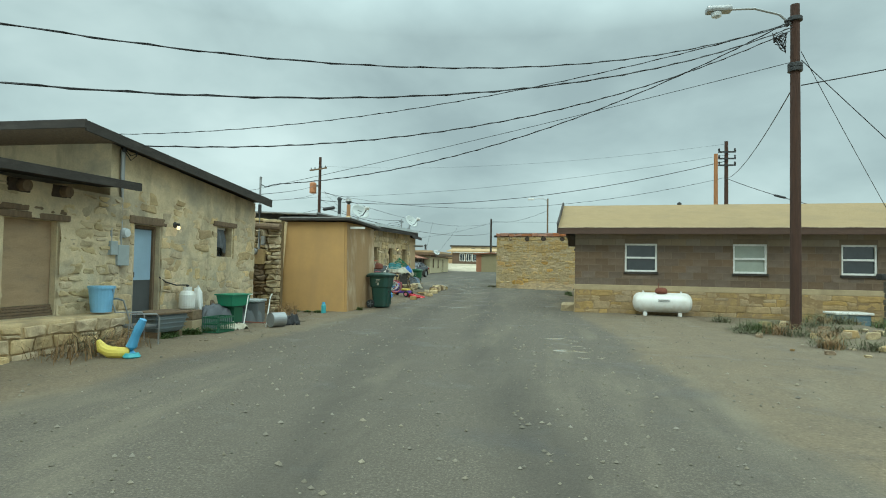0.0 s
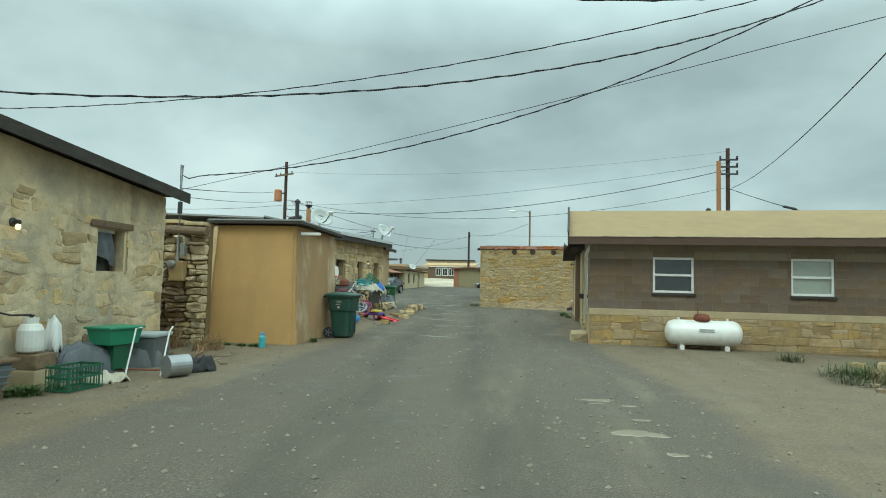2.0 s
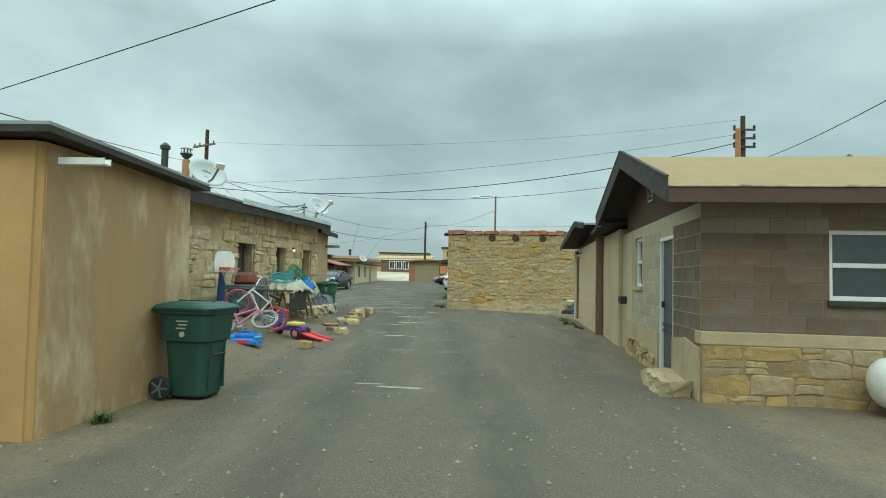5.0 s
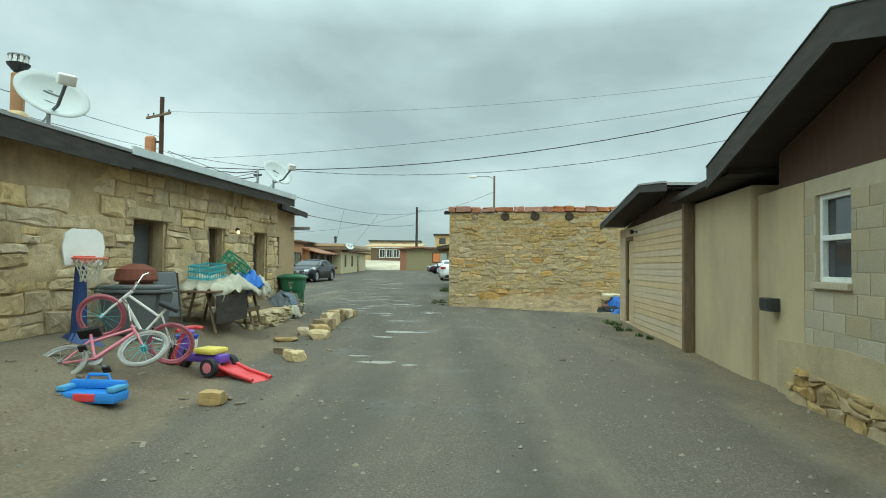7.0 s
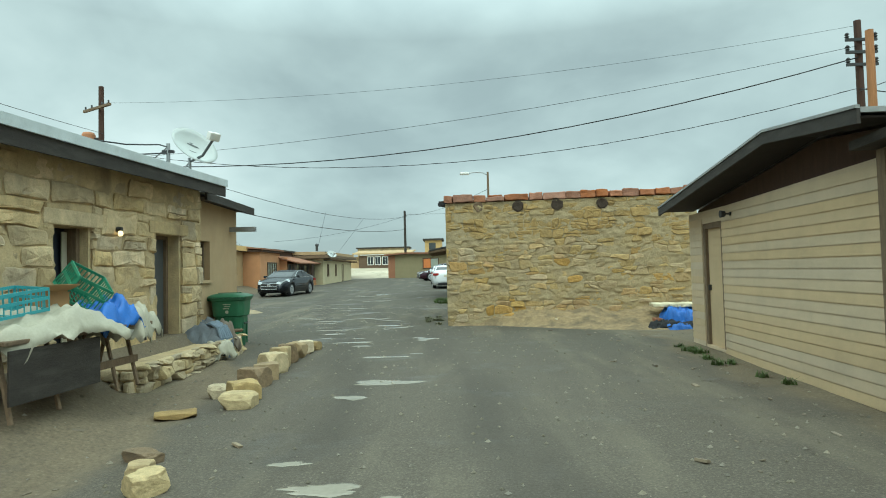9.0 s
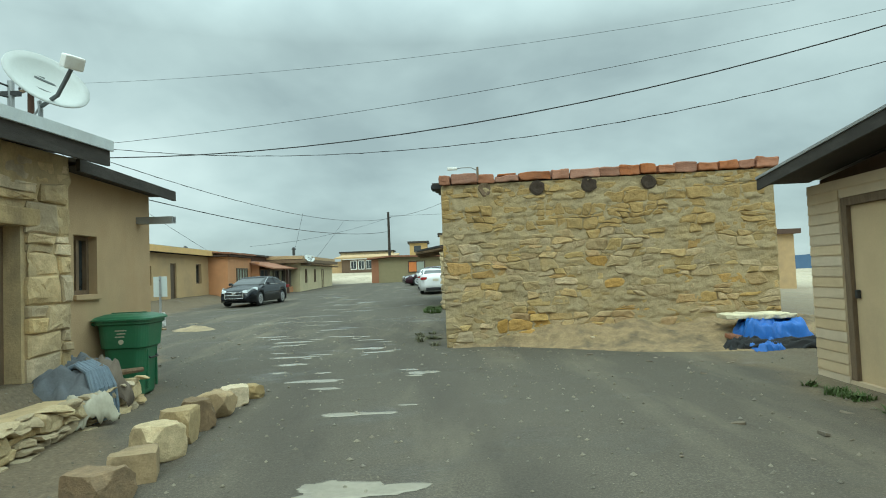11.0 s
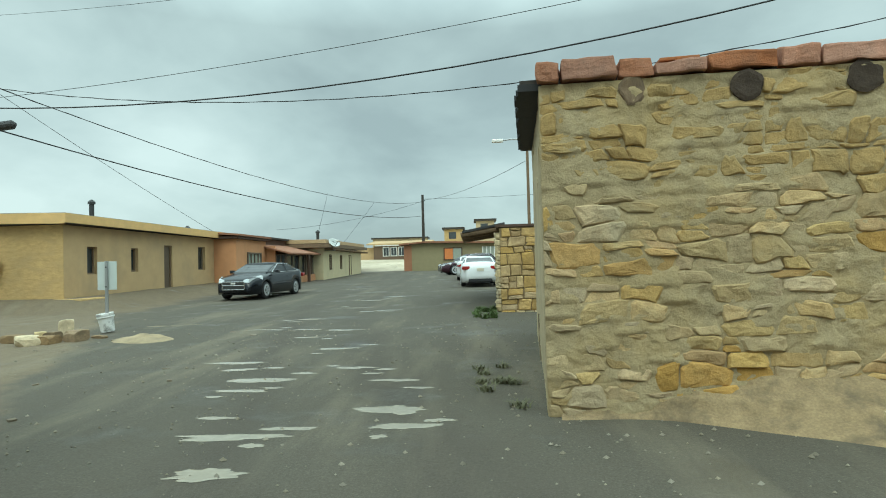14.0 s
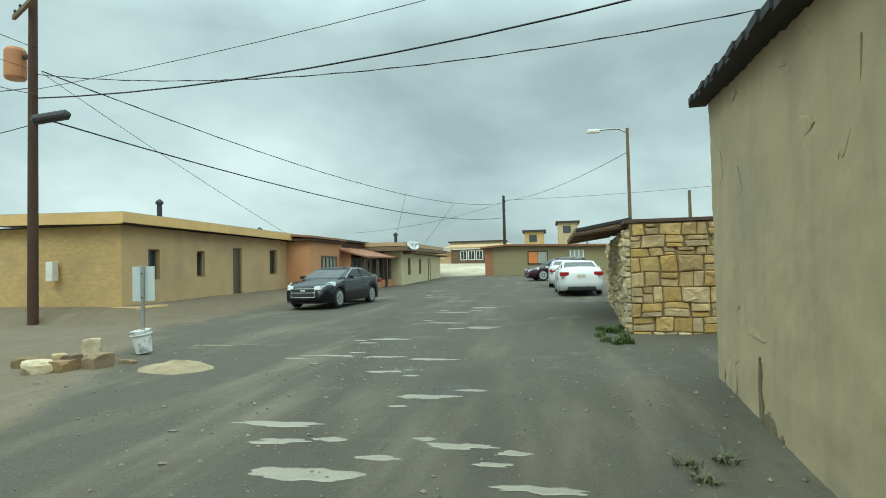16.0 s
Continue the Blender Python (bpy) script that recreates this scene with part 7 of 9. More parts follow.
for z in (0.18, 0.26, 0.34):
    q = (z - 0.1) / 0.32
    part("rib", boxes((-0.315 - 0.08 * q, 0.315 + 0.08 * q, -0.215 - 0.07 * q, 0.215 + 0.07 * q, z - 0.008, z + 0.008), bevel=0.004), M["zinc"], TB2)
part("lid", boxes((-0.41, 0.41, -0.30, 0.30, 0.42, 0.47), bevel=0.02), M["wood_old"], TB2, "warped brown board lid")
for x in (-0.25, 0.25):
    part("skid", boxes((x - 0.04, x + 0.04, -0.2, 0.2, 0.0, 0.105)), M["wood_old"], TB2)
GC = thing("gas_cylinder", on_ground(-4.25, 7.9, 0, 0.40), "small white gas cylinder on concrete blocks", "gas cylinder")
part("shell", lathe([(0.10, 0), (0.145, 0.03), (0.155, 0.08), (0.155, 0.30), (0.12, 0.37), (0.05, 0.40)], 20), M["offwhite"], GC)
part("collar", lathe([(0.085, 0.38), (0.09, 0.46), (0.075, 0.46)], 14), M["offwhite"], GC)
part("valve", lathe([(0.02, 0.38), (0.02, 0.47), (0.035, 0.48), (0.035, 0.50)], 8), M["metal_dark"], GC)
CB = thing("concrete_block", on_ground(-4.25, 7.95, 5), "stack of old concrete blocks", "concrete block")
part("block", boxes((-0.2, 0.2, -0.2, 0.2, -0.05, 0.19), bevel=0.02), M["cement_band"], CB)
part("block", boxes((-0.18, 0.2, -0.19, 0.2, 0.194, 0.39), bevel=0.02), M["stone_brown"], CB)
tagged(part("gas_hose", tube([(-4.25, 7.9, 0.84), (-4.36, 7.7, 0.84), (-4.45, 7.5, 0.90), (-4.5, 7.35, 1.0)], 0.014, 6), M["wire"], None), "black rubber gas hose to the wall", "hose")
cloth("plastic_bag", pose(-4.28, 8.32, g(-4.28, 8.32) + 0.48, 0, 0, 20), 0.20, 0.22, 0.34, 21.0, M["white_paint"], "crumpled white plastic bag on the heap", 0.3, 14)
DB = thing("wooden_box", on_ground(-4.2, 8.9, 85), "low dark wooden box against the wall", "box")
part("board", boxes((-0.55, 0.55, -0.22, 0.22, 0, 0.34), bevel=0.015), M["wood_old"], DB)
crate(on_ground(-3.45, 7.75, 84), 0.52, 0.36, 0.30, M["crate_dark"], "dark green plastic crate on the ground")
BS = thing("basket_stand", on_ground(-3.85, 9.0, 80, 0.06), "green plastic basket on a crate stand", "basket")
tr = bmesh.new()
hexa(tr, [(-0.26, -0.18, 0.36), (0.26, -0.18, 0.36), (0.26, 0.18, 0.36), (-0.26, 0.18, 0.36), (-0.30, -0.22, 0.60), (0.30, -0.22, 0.60), (0.30, 0.22, 0.60), (-0.30, 0.22, 0.60)])
part("basket", tr, M["crate_green"], BS)
part("rim", boxes((-0.33, 0.33, -0.25, 0.25, 0.585, 0.62), bevel=0.012), M["crate_green"], BS)
part("stand", boxes((-0.14, 0.14, -0.14, 0.14, 0, 0.36), bevel=0.01), M["crate_dark"], BS)
WF = thing("bent_rack", on_ground(-3.22, 8.85, 18), "white bent tubular metal rack", "rack")
part("tube", tube([(-0.25, -0.1, 0), (-0.20, 0.12, 0.66), (-0.12, 0.14, 0.68)], 0.012, 7), M["white_paint"], WF)
part("tube", tube([(0.22, -0.1, 0), (0.26, 0.12, 0.62), (0.30, 0.15, 0.70)], 0.012, 7), M["white_paint"], WF)
part("crossbar", tube([(-0.24, -0.05, 0.1), (0.22, -0.05, 0.08)], 0.012, 7), M["rust"], WF)
TN = thing("plastic_tote", on_ground(-3.8, 9.75, 10), "grey plastic tote with a lid", "tub")
part("body", boxes((-0.22, 0.22, -0.28, 0.28, 0, 0.46), bevel=0.03), M["plastic_grey"], TN)
part("lid", boxes((-0.25, 0.25, -0.31, 0.31, 0.463, 0.52), bevel=0.02), M["metal_box"], TN)
PI = thing("metal_pipe", pose(-2.75, 8.85, g(-2.75, 8.85) + 0.16, 0, 90, 60), "short galvanised stove pipe lying on its side", "pipe")
part("pipe", lathe([(0.13, -0.16), (0.155, -0.16), (0.155, 0.16), (0.13, 0.16), (0.13, -0.15)], 22), M["metal_grey"], PI)
cloth("black_bag", pose(-2.75, 9.4, g(-2.75, 9.4) + 0.02, 0, 0, 50), 0.5, 0.4, 0.16, 31.0, M["black_rubber"], "crumpled black plastic bag on the ground", 0.1, 16)
cloth("sacking", pose(-3.45, 8.35, g(-3.45, 8.35) + 0.0, 0, 0, 50), 0.55, 0.45, 0.07, 35.0, M["tarp_grey"], "pale flattened sack on the ground", 0.05, 16)

# pallet and blue tarpaulin against the storehouse
PA = thing("low_bench", pose(5.28, 32.12, g(5.28, 32.12), 0, 0, -5), "low bench topped by a pale ragged foam board", "bench")
fo = boxes((-0.58, 0.58, -0.27, 0.27, 0.45, 0.53), bevel=0.02)
bmesh.ops.subdivide_edges(fo, edges=[e for e in fo.edges if e.calc_length() > 0.2], cuts=12, use_grid_fill=True)
for v in fo.verts:
    v.co += Vector((noise.noise(v.co * 9), 1.4 * noise.noise(v.co * 11 + Vector((3, 0, 0))), 0.8 * noise.noise(v.co * 7 + Vector((0, 5, 0))))) * 0.03
part("top_board", fo, mat("pale_foam", (0.66, 0.62, 0.46), 0.9, 0.2, 5, 60, 0.5, (0.40, 0.35, 0.24), 0.6, 6), PA, "pale ragged foam board")
for x in (-0.12, 0.42):
    for y in (-0.02, 0.20):
        part("leg", boxes((x - 0.04, x + 0.04, y - 0.04, y + 0.04, -0.03, 0.45)), M["wood_old"], PA)
zb = g(5.3, 31.8)
cloth("tarpaulin", pose(5.43, 31.92, zb + 0.25, 0, 0, -4), 1.22, 0.66, 0.19, 51.0, M["tarp_blue"], "blue tarpaulin bunched under the bench", 0.36, 48, 0.045)
cloth("tarpaulin", pose(5.08, 31.50, zb + 0.02, 0, 0, 12), 0.6, 0.5, 0.06, 53.0, M["tarp_blue"], "trailing end of the blue tarpaulin", 0.12, 36, 0.03)
cloth("tarpaulin", pose(5.75, 31.50, zb + 0.05, 0, 0, -6), 2.6, 0.30, 0.07, 57.0, M["black_rubber"], "black plastic sheet on the ground", 0.12, 56, 0.045)
cloth("tarpaulin", pose(4.75, 31.62, zb + 0.05, 0, 0, 14), 0.7, 0.3, 0.06, 61.0, M["black_rubber"], "torn end of the black plastic sheet", 0.12, 36, 0.045)
for k in range(4):
    BK = thing("old_brick", pose(4.72 + 0.09 * (k % 2), 32.0 - 0.1 * (k // 2), zb + 0.08 + 0.09 * (k // 2), 4 * k, -3 * k, 20 + 37 * k), "broken red-brown brick under the bench end", "brick", "bricks by the bench")
    part("brick", boxes((-0.10, 0.10, -0.05, 0.05, -0.035, 0.035), bevel=0.012), M["red_tile"], BK)
M["denim"] = mat("faded_denim", (0.17, 0.215, 0.26), 0.95, 0.25, 9, 90, 0.4)
M["rag_brown"] = mat("grey_brown_rag", (0.16, 0.135, 0.11), 0.95, 0.25, 6, 80, 0.4)
for x, y, z, a, L_, W_, H_, sd_, mt_, lb_, dr_ in ((-4.30, 28.15, 0.44, 20, 0.75, 0.55, 0.20, 81.0, "cloth_grey", "heap of dark grey clothes on the ledge", 0.28),
                                                   (-4.12, 28.45, 0.52, 70, 0.65, 0.42, 0.20, 83.0, "rag_brown", "heap of brown rags on the ledge", 0.34),
                                                   (-4.42, 28.75, 0.50, 10, 0.6, 0.5, 0.26, 85.0, "cloth_grey", "dark jacket thrown over the heap", 0.30),
                                                   (-3.98, 28.05, 0.34, 60, 0.5, 0.4, 0.10, 87.0, "tarp_grey", "pale sack at the foot of the ledge", 0.22)):
    cloth("old_clothes", pose(x, y, z, 0, 0, a), L_, W_, H_, sd_, M[mt_], lb_, dr_, 24)
RC = thing("denim_trousers", pose(-4.02, 28.28, 0.0, 0, 0, -8), "faded blue denim hanging over the ledge", "clothes")
for k in range(8):
    y0 = -0.14 + 0.04 * k
    part("fold", ring_tube(bmesh.new(), [(-0.34 + 0.02 * (k % 3), y0 * 0.6, 0.66), (-0.12, y0 * 0.8, 0.735 + 0.012 * (k % 2)), (0.03, y0 * 1.0, 0.66), (0.10 + 0.012 * (k % 3), y0 * 1.15, 0.48), (0.12 + 0.01 * (k % 2), y0 * 1.3, 0.24), (0.125, y0 * 1.35, 0.08 + 0.02 * (k % 3))],
                           [0.024, 0.028, 0.030, 0.028, 0.026, 0.020], 7), M["denim"], RC)
part("waist", tube([(-0.34, -0.14, 0.66), (-0.37, 0.0, 0.67), (-0.34, 0.14, 0.66)], 0.03, 7), M["denim"], RC)
for k, (x, y, a, r, lift) in enumerate(((-4.36, 28.95, 92, 0.045, 0.0), (-4.22, 28.98, 60, 0.04, 0.0))):
    LG = thing("old_log", pose(x, y, 0.46 + r + lift, 0, 0, a), "grey weathered stick of firewood on the ledge", "log", "firewood on the ledge")
    part("log", ring_tube(bmesh.new(), [(-0.38, 0, 0), (-0.1, 0.02, 0.012), (0.15, -0.015, 0.015), (0.4, 0.01, 0.005)], [r, r * 1.05, r * 0.9, r * 0.75], 8), M["wood_old"], LG)

# road sign set in a bucket, with stones round it
SG = thing("road_sign", on_ground(-9.2, 40.75, 12), "back of a grey sign on a post", "sign")
part("post", boxes((-0.03, 0.03, -0.075, -0.02, 0.1, 1.64), bevel=0.006), M["metal_grey"], SG)
part("board", boxes((-0.205, 0.205, -0.018, -0.006, 0.98, 1.63), bevel=0.003), mat("pale_sign_back", (0.50, 0.54, 0.52), 0.5, 0.06, 4, 60, 0.03), SG)
for z in (1.05, 1.5):
    part("bolt", turned(lathe([(0.015, 0), (0.015, 0.02)], 8), pose(0, -0.075, z, 90, 0, 0)), M["metal_dark"], SG)
BU = thing("plastic_bucket", on_ground(-9.2, 40.75, 0, 0.03), "white bucket with dark smears holding the sign post", "bucket")
part("pail", turned(lathe([(0.14, 0), (0.17, 0.38), (0.185, 0.38), (0.185, 0.42), (0.16, 0.42)], 20), pose(0, 0, 0, 6, -6, 0)), mat("smeared_white_plastic", (0.72, 0.72, 0.69), 0.5, 0.06, 5, 60, 0.03, (0.07, 0.06, 0.05), 0.9, 5), BU)
part("rim", turned(lathe([(0.178, 0.33), (0.192, 0.335), (0.192, 0.35), (0.178, 0.355)], 20), pose(0, 0, 0, 6, -6, 0)), M["white_paint"], BU)
P2 = thing("propane_tank", on_ground(-12.0, 60.3, 20), "white propane tank before the salmon house", "gas tank")
smooth(part("shell", turned(lathe(prof, 20), pose(0, 0, 0.45, 0, 90, 0)), M["offwhite"], P2))
part("dome", turned(lathe([(0.16, 0), (0.16, 0.1), (0.08, 0.16)], 12), pose(0, 0, 0.72)), M["offwhite"], P2)
for x in (-0.55, 0.55):
    part("foot", boxes((x - 0.06, x + 0.06, -0.2, 0.2, 0.0, 0.16)), M["cement_band"], P2)
DC = dish(pose(-10.75, 69.3, 2.72, 0, 0, 40), "pale satellite dish on the cream house", 30)
part("bracket", turned(boxes((-1.0, 0.05, -0.03, 0.03, -0.035, 0.0)), pose(0, 0, 0, 0, 0, -40)), M["metal_dark"], DC)
# Electric box: a small white cabinet on the end wall.
HT = thing("electric_box", pose(-15.3, 46.95, 0.55), "white metal panel box on the yellow end wall", "utility box")
part("cabinet", boxes((-2.22, -1.96, 0.12, 0.36, 1.0, 1.62), bevel=0.02), M["offwhite"], HT)
OB = thing("blue_tub", on_ground(10.4, 13.4, 5), "faded blue metal tub with a white rim", "tub")
part("tub", boxes((-0.42, 0.42, -0.25, 0.25, -0.05, 0.30), bevel=0.05), mat("faded_blue", (0.10, 0.16, 0.20), 0.7, 0.25, 5, 60, 0.1), OB)
part("rim", boxes((-0.46, 0.46, -0.29, 0.29, 0.30, 0.36), bevel=0.02), M["offwhite"], OB)
SP = thing("stone_pillar", on_ground(11.6, 13.2, 0), "dark stacked stone pillar with a hanging branch", "pillar")
pb = bmesh.new()
for k in range(9):
    a = 0.03 * math.sin(k * 2.3)
    box(pb, -0.35 + a, 0.35 + a * 2, -0.3 - a, 0.3 + a, 0.15 * k - 0.05, 0.15 * (k + 1) - 0.06, bevel=0.025)
part("stack", pb, mat("dark_stone", (0.10, 0.09, 0.075), 0.9, 0.3, 6, 60, 0.5), SP)
part("arm", boxes((-0.6, 0.4, -0.15, 0.15, 1.32, 1.48), bevel=0.04), M["metal_dark"], SP)

# far houses on the rise, and the shelter roof behind the yard wall
for x, y, w, h, mt_ in ((-4.4, 140, 3.5, 7.45, "stucco_yellow"), (1.7, 140, 3.5, 8.9, "stucco_grey"), (-21, 190, 15, 7.6, "stucco_grey"), (12, 95, 12, 4.2, "stucco_tan"), (-33, 86, 12, 4.0, "stucco_tan"), (22, 70, 14, 4.0, "stucco_tan")):
    fhh = thing("far_house", pose(x, y, g_road(y) - 0.5), "far flat-roofed stucco house on the rise", "house", "far houses")
    part("wall", boxes((-w / 2, w / 2, 0, 6, -3, h - 0.4)), M[mt_], fhh)
    part("roof", boxes((-w / 2 - 0.4, w / 2 + 0.4, -0.4, 6.4, h - 0.396, h)), M["fascia_dark"] if mt_ != "stucco_tan" else M["fascia_brown"], fhh)
    part("window", boxes((-0.9, 0.5, -0.05, -0.002, h - 2.2, h - 0.9)), M["glass"], fhh)
    if w > 8:
        part("window", boxes((2.4, 3.6, -0.05, -0.002, h - 2.2, h - 0.9)), M["glass"], fhh)
SHD = thing("shelter_roof", pose(-0.35, 46.5, 2.55), "dark sagging tin shelter roof on logs", "roof")
part("sheet", slab([(-0.75, -1.6, -0.02), (0.5, -1.6, 0.20), (0.5, 4, 0.24), (-0.75, 4, 0.02)], 0.07), M["metal_dark"], SHD)
for k in range(4):
    part("log", tube([(-0.8, -1.5 + 1.6 * k, -0.14), (0.5, -1.5 + 1.6 * k, 0.05)], 0.08, 8), M["wood_old"], SHD)
YP = pole(1.9, 47.0, 3.55, 0.05, "thin grey yard pole", name="yard_pole", material="wood_old")

SLT = thing("string_lights", pose(-5.36, 16.4, 0, 0, 0, -3.7), "white string lights hung round a doorway", "string lights")
path_ = [(0.03, 2.80, 0.6 + 0.2 * k) for k in range(9)] + [(0.03, 2.80 + 0.1 * k, 2.27 + 0.02 * (k % 2)) for k in range(10)] + [(0.03, 3.74, 2.2 - 0.2 * k) for k in range(9)] + [(0.4 + 0.12 * k, 3.5 - 0.22 * k + 0.1 * (k % 2), 0.50 - 0.05 * k) for k in range(8)]
part("cord", tube(path_, 0.006, 4), M["wire"], SLT)
blb = bmesh.new()
for p in path_:
    for d in (0.0, 0.07):
        lathe([(0.004, 0), (0.011, 0.012), (0.004, 0.028)], 5, blb, pose(p[0] + 0.012, p[1] + d * 0.6, p[2] - d))
tagged(part("bulbs", blb, M["white_paint"], SLT), "", kind="stuff")
PK = thing("plank_stack", on_ground(-4.1, 10.15, 80), "stack of grey weathered planks", "planks")
for k in range(4):
    part("plank", turned(boxes((-0.5, 0.5, -0.11, 0.11, 0.05 * k, 0.05 * k + 0.045), bevel=0.004), pose(0.04 * (k % 2), 0.02 * k, 0, 0, 0, 4 * k)), M["wood_old"], PK)
BR = thing("wooden_board", pose(-4.36, 9.35, g(-4.36, 9.35), 0, -14, 0), "old board leaning on the plastered wall", "board")
part("plank", boxes((-0.02, 0.01, -0.25, 0.25, 0, 0.75), bevel=0.004), M["wood_old"], BR)
cloth("old_blanket", pose(-4.05, 8.6, g(-4.05, 8.6) + 0.10, 0, 0, 80), 1.0, 0.55, 0.36, 71.0, M["cloth_grey"], "heap of grey rags and scrap by the wall", 0.4, 22)
cloth("plastic_sheet", pose(-3.85, 9.6, g(-3.85, 9.6) + 0.05, 0, 0, 40), 0.7, 0.6, 0.30, 75.0, M["plastic_grey"], "heap of dark plastic scrap by the wall", 0.35, 20)


def litter(x0, x1, y0, y1, n, seed):
    """Small scraps of wood, paper and tin on the dirt, one object."""
    rnd = random.Random(seed)
    bm = bmesh.new()
    for _ in range(n):
        x, y = rnd.uniform(x0, x1), rnd.uniform(y0, y1)
        s = 0.008 + 0.03 * rnd.random() ** 2
        box(bm, -s * rnd.uniform(0.5, 3), s * rnd.uniform(0.5, 2), -s, s * 0.4, 0, s * rnd.uniform(0.15, 0.8), m=pose(x, y, g(x, y), rnd.uniform(-12, 12), rnd.uniform(-12, 12), rnd.uniform(0, 360)))
    me = bpy.data.meshes.new("litter")
    bm.to_mesh(me); bm.free()
    me.materials.append(bpy.data.materials["scraps"] if "scraps" in bpy.data.materials else mat("scraps", (0.20, 0.17, 0.13), 0.8, 0.3, 9, 60, 0.1, island=True))
    tagged(new("litter", me), "small scraps of wood and paper on the dirt", "litter", kind="stuff")


litter(-4.2, -2.7, 6.3, 11.0, 90, 5)
litter(-4.4, -1.6, 16.0, 24.0, 60, 6)
litter(1.6, 4.0, 21.0, 32.0, 70, 7)
litter(-10.5, -4.5, 30.5, 44.0, 70, 8)
litter(6.8, 12.0, 8.5, 14.5, 60, 9)
for k, (x, y, a) in enumerate(((-3.6, 4.6, 20), (-3.8, 5.0, 75), (-3.5, 5.1, 130), (-3.1, 9.9, 40), (-3.5, 10.6, 100))):
    BRN = thing("dry_branch", on_ground(x, y, a), "bare dry branch lying on the weeds", "branch")
    rb = random.Random(70 + k)
    for j in range(6):
        p0 = Vector((rb.uniform(-0.3, 0.2), 0, 0.03 + 0.05 * rb.random()))
        pts_ = [p0 + Vector((0.14 * i * rb.uniform(0.7, 1.2), 0.07 * i * rb.uniform(-1, 1), 0.075 * i * rb.uniform(0.3, 1.0))) for i in range(5)]
        part("twig", ring_tube(bmesh.new(), pts_, [0.010, 0.008, 0.006, 0.004, 0.002], 5), M["wood_old"] if k % 2 else M["dry_weed"], BRN)


# ---- puddles, stones and weeds ----
M["water"] = mat("puddle_water", (0.27, 0.25, 0.20), 0.12, 0.15, 3, 20, 0.0, spec=0.6)


def puddle(x, y, a, b, seed):
    n = 40
    vs = []
    for k in range(n):
        t = 2 * math.pi * k / n
        r = 1 + 0.55 * noise.noise((math.cos(t) * 1.3 + seed, math.sin(t) * 1.3, seed)) + 0.35 * noise.noise((math.cos(t) * 3.5, math.sin(t) * 3.5 + seed, seed))
        vs.append((x + 1.05 * a * r * math.cos(t), y + 0.5 * b * r * math.sin(t)))
    bm = bmesh.new()
    rings = [[bm.verts.new((x + (p[0] - x) * f, y + (p[1] - y) * f, gz(x + (p[0] - x) * f, y + (p[1] - y) * f) + lift)) for p in vs] for f, lift in ((1.0, 0.003), (0.8, 0.006), (0.4, 0.006))]
    mid = bm.verts.new((x, y, gz(x, y) + 0.006))
    for p, q in zip(rings, rings[1:]):
        for i in range(n):
            bm.faces.new((p[i], p[(i + 1) % n], q[(i + 1) % n], q[i]))
    for i in range(n):
        bm.faces.new((rings[-1][i], rings[-1][(i + 1) % n], mid))
    ob = part("puddle", bm, M["water"], None)
    tagged(ob, "shallow puddle of rain water on the gravel", "puddle", "puddles on the road")


for k, (x, y, a, b) in enumerate(((3.13, 8.6, 0.22, 0.20), (3.3, 7.05, 0.32, 0.30), (0.1, 15.9, 0.35, 0.12), (-0.84, 22.2, 0.3, 0.25), (-0.83, 26.0, 0.4, 0.4),
                                  (-3.6, 35.1, 0.45, 0.35), (-1.7, 33.6, 0.35, 0.3), (-0.5, 30.6, 0.25, 0.3), (-2.0, 30.2, 0.4, 0.3), (-1.2, 28.2, 0.35, 0.2), (-3.0, 32.7, 0.5, 0.25),
                                  (-4.4, 36.4, 0.45, 0.25), (-3.6, 34.5, 0.35, 0.2), (-2.5, 35.9, 0.3, 0.2), (-1.8, 35.0, 0.35, 0.2), (-1.5, 33.0, 0.3, 0.22), (-3.2, 37.7, 0.4, 0.25),
                                  (-5.4, 40.6, 0.4, 0.22), (-4.5, 40.5, 0.4, 0.2), (-4.1, 39.2, 0.3, 0.2), (-3.6, 40.3, 0.4, 0.2), (-5.05, 42.8, 0.4, 0.3), (-4.4, 45.9, 0.5, 0.35),
                                  (-3.4, 44.9, 0.45, 0.35), (-8.5, 41.8, 0.5, 0.2), (-3.8, 50.3, 0.5, 0.4), (-4.6, 48.8, 0.5, 0.4), (-9.7, 53.1, 0.6, 0.35), (-2.8, 31.8, 0.3, 0.3), (-6.6, 56.0, 0.7, 0.5))):
    puddle(x, y, a * 0.9, b * 0.8, k * 1.37)
    for j in range(2):
        rp_ = random.Random(900 + 7 * k + j)
        puddle(x + rp_.uniform(-1.6, 1.6) * a, y + rp_.uniform(-2.6, 2.6) * b, a * rp_.uniform(0.25, 0.5), b * rp_.uniform(0.3, 0.6), k * 1.37 + 50 + j)


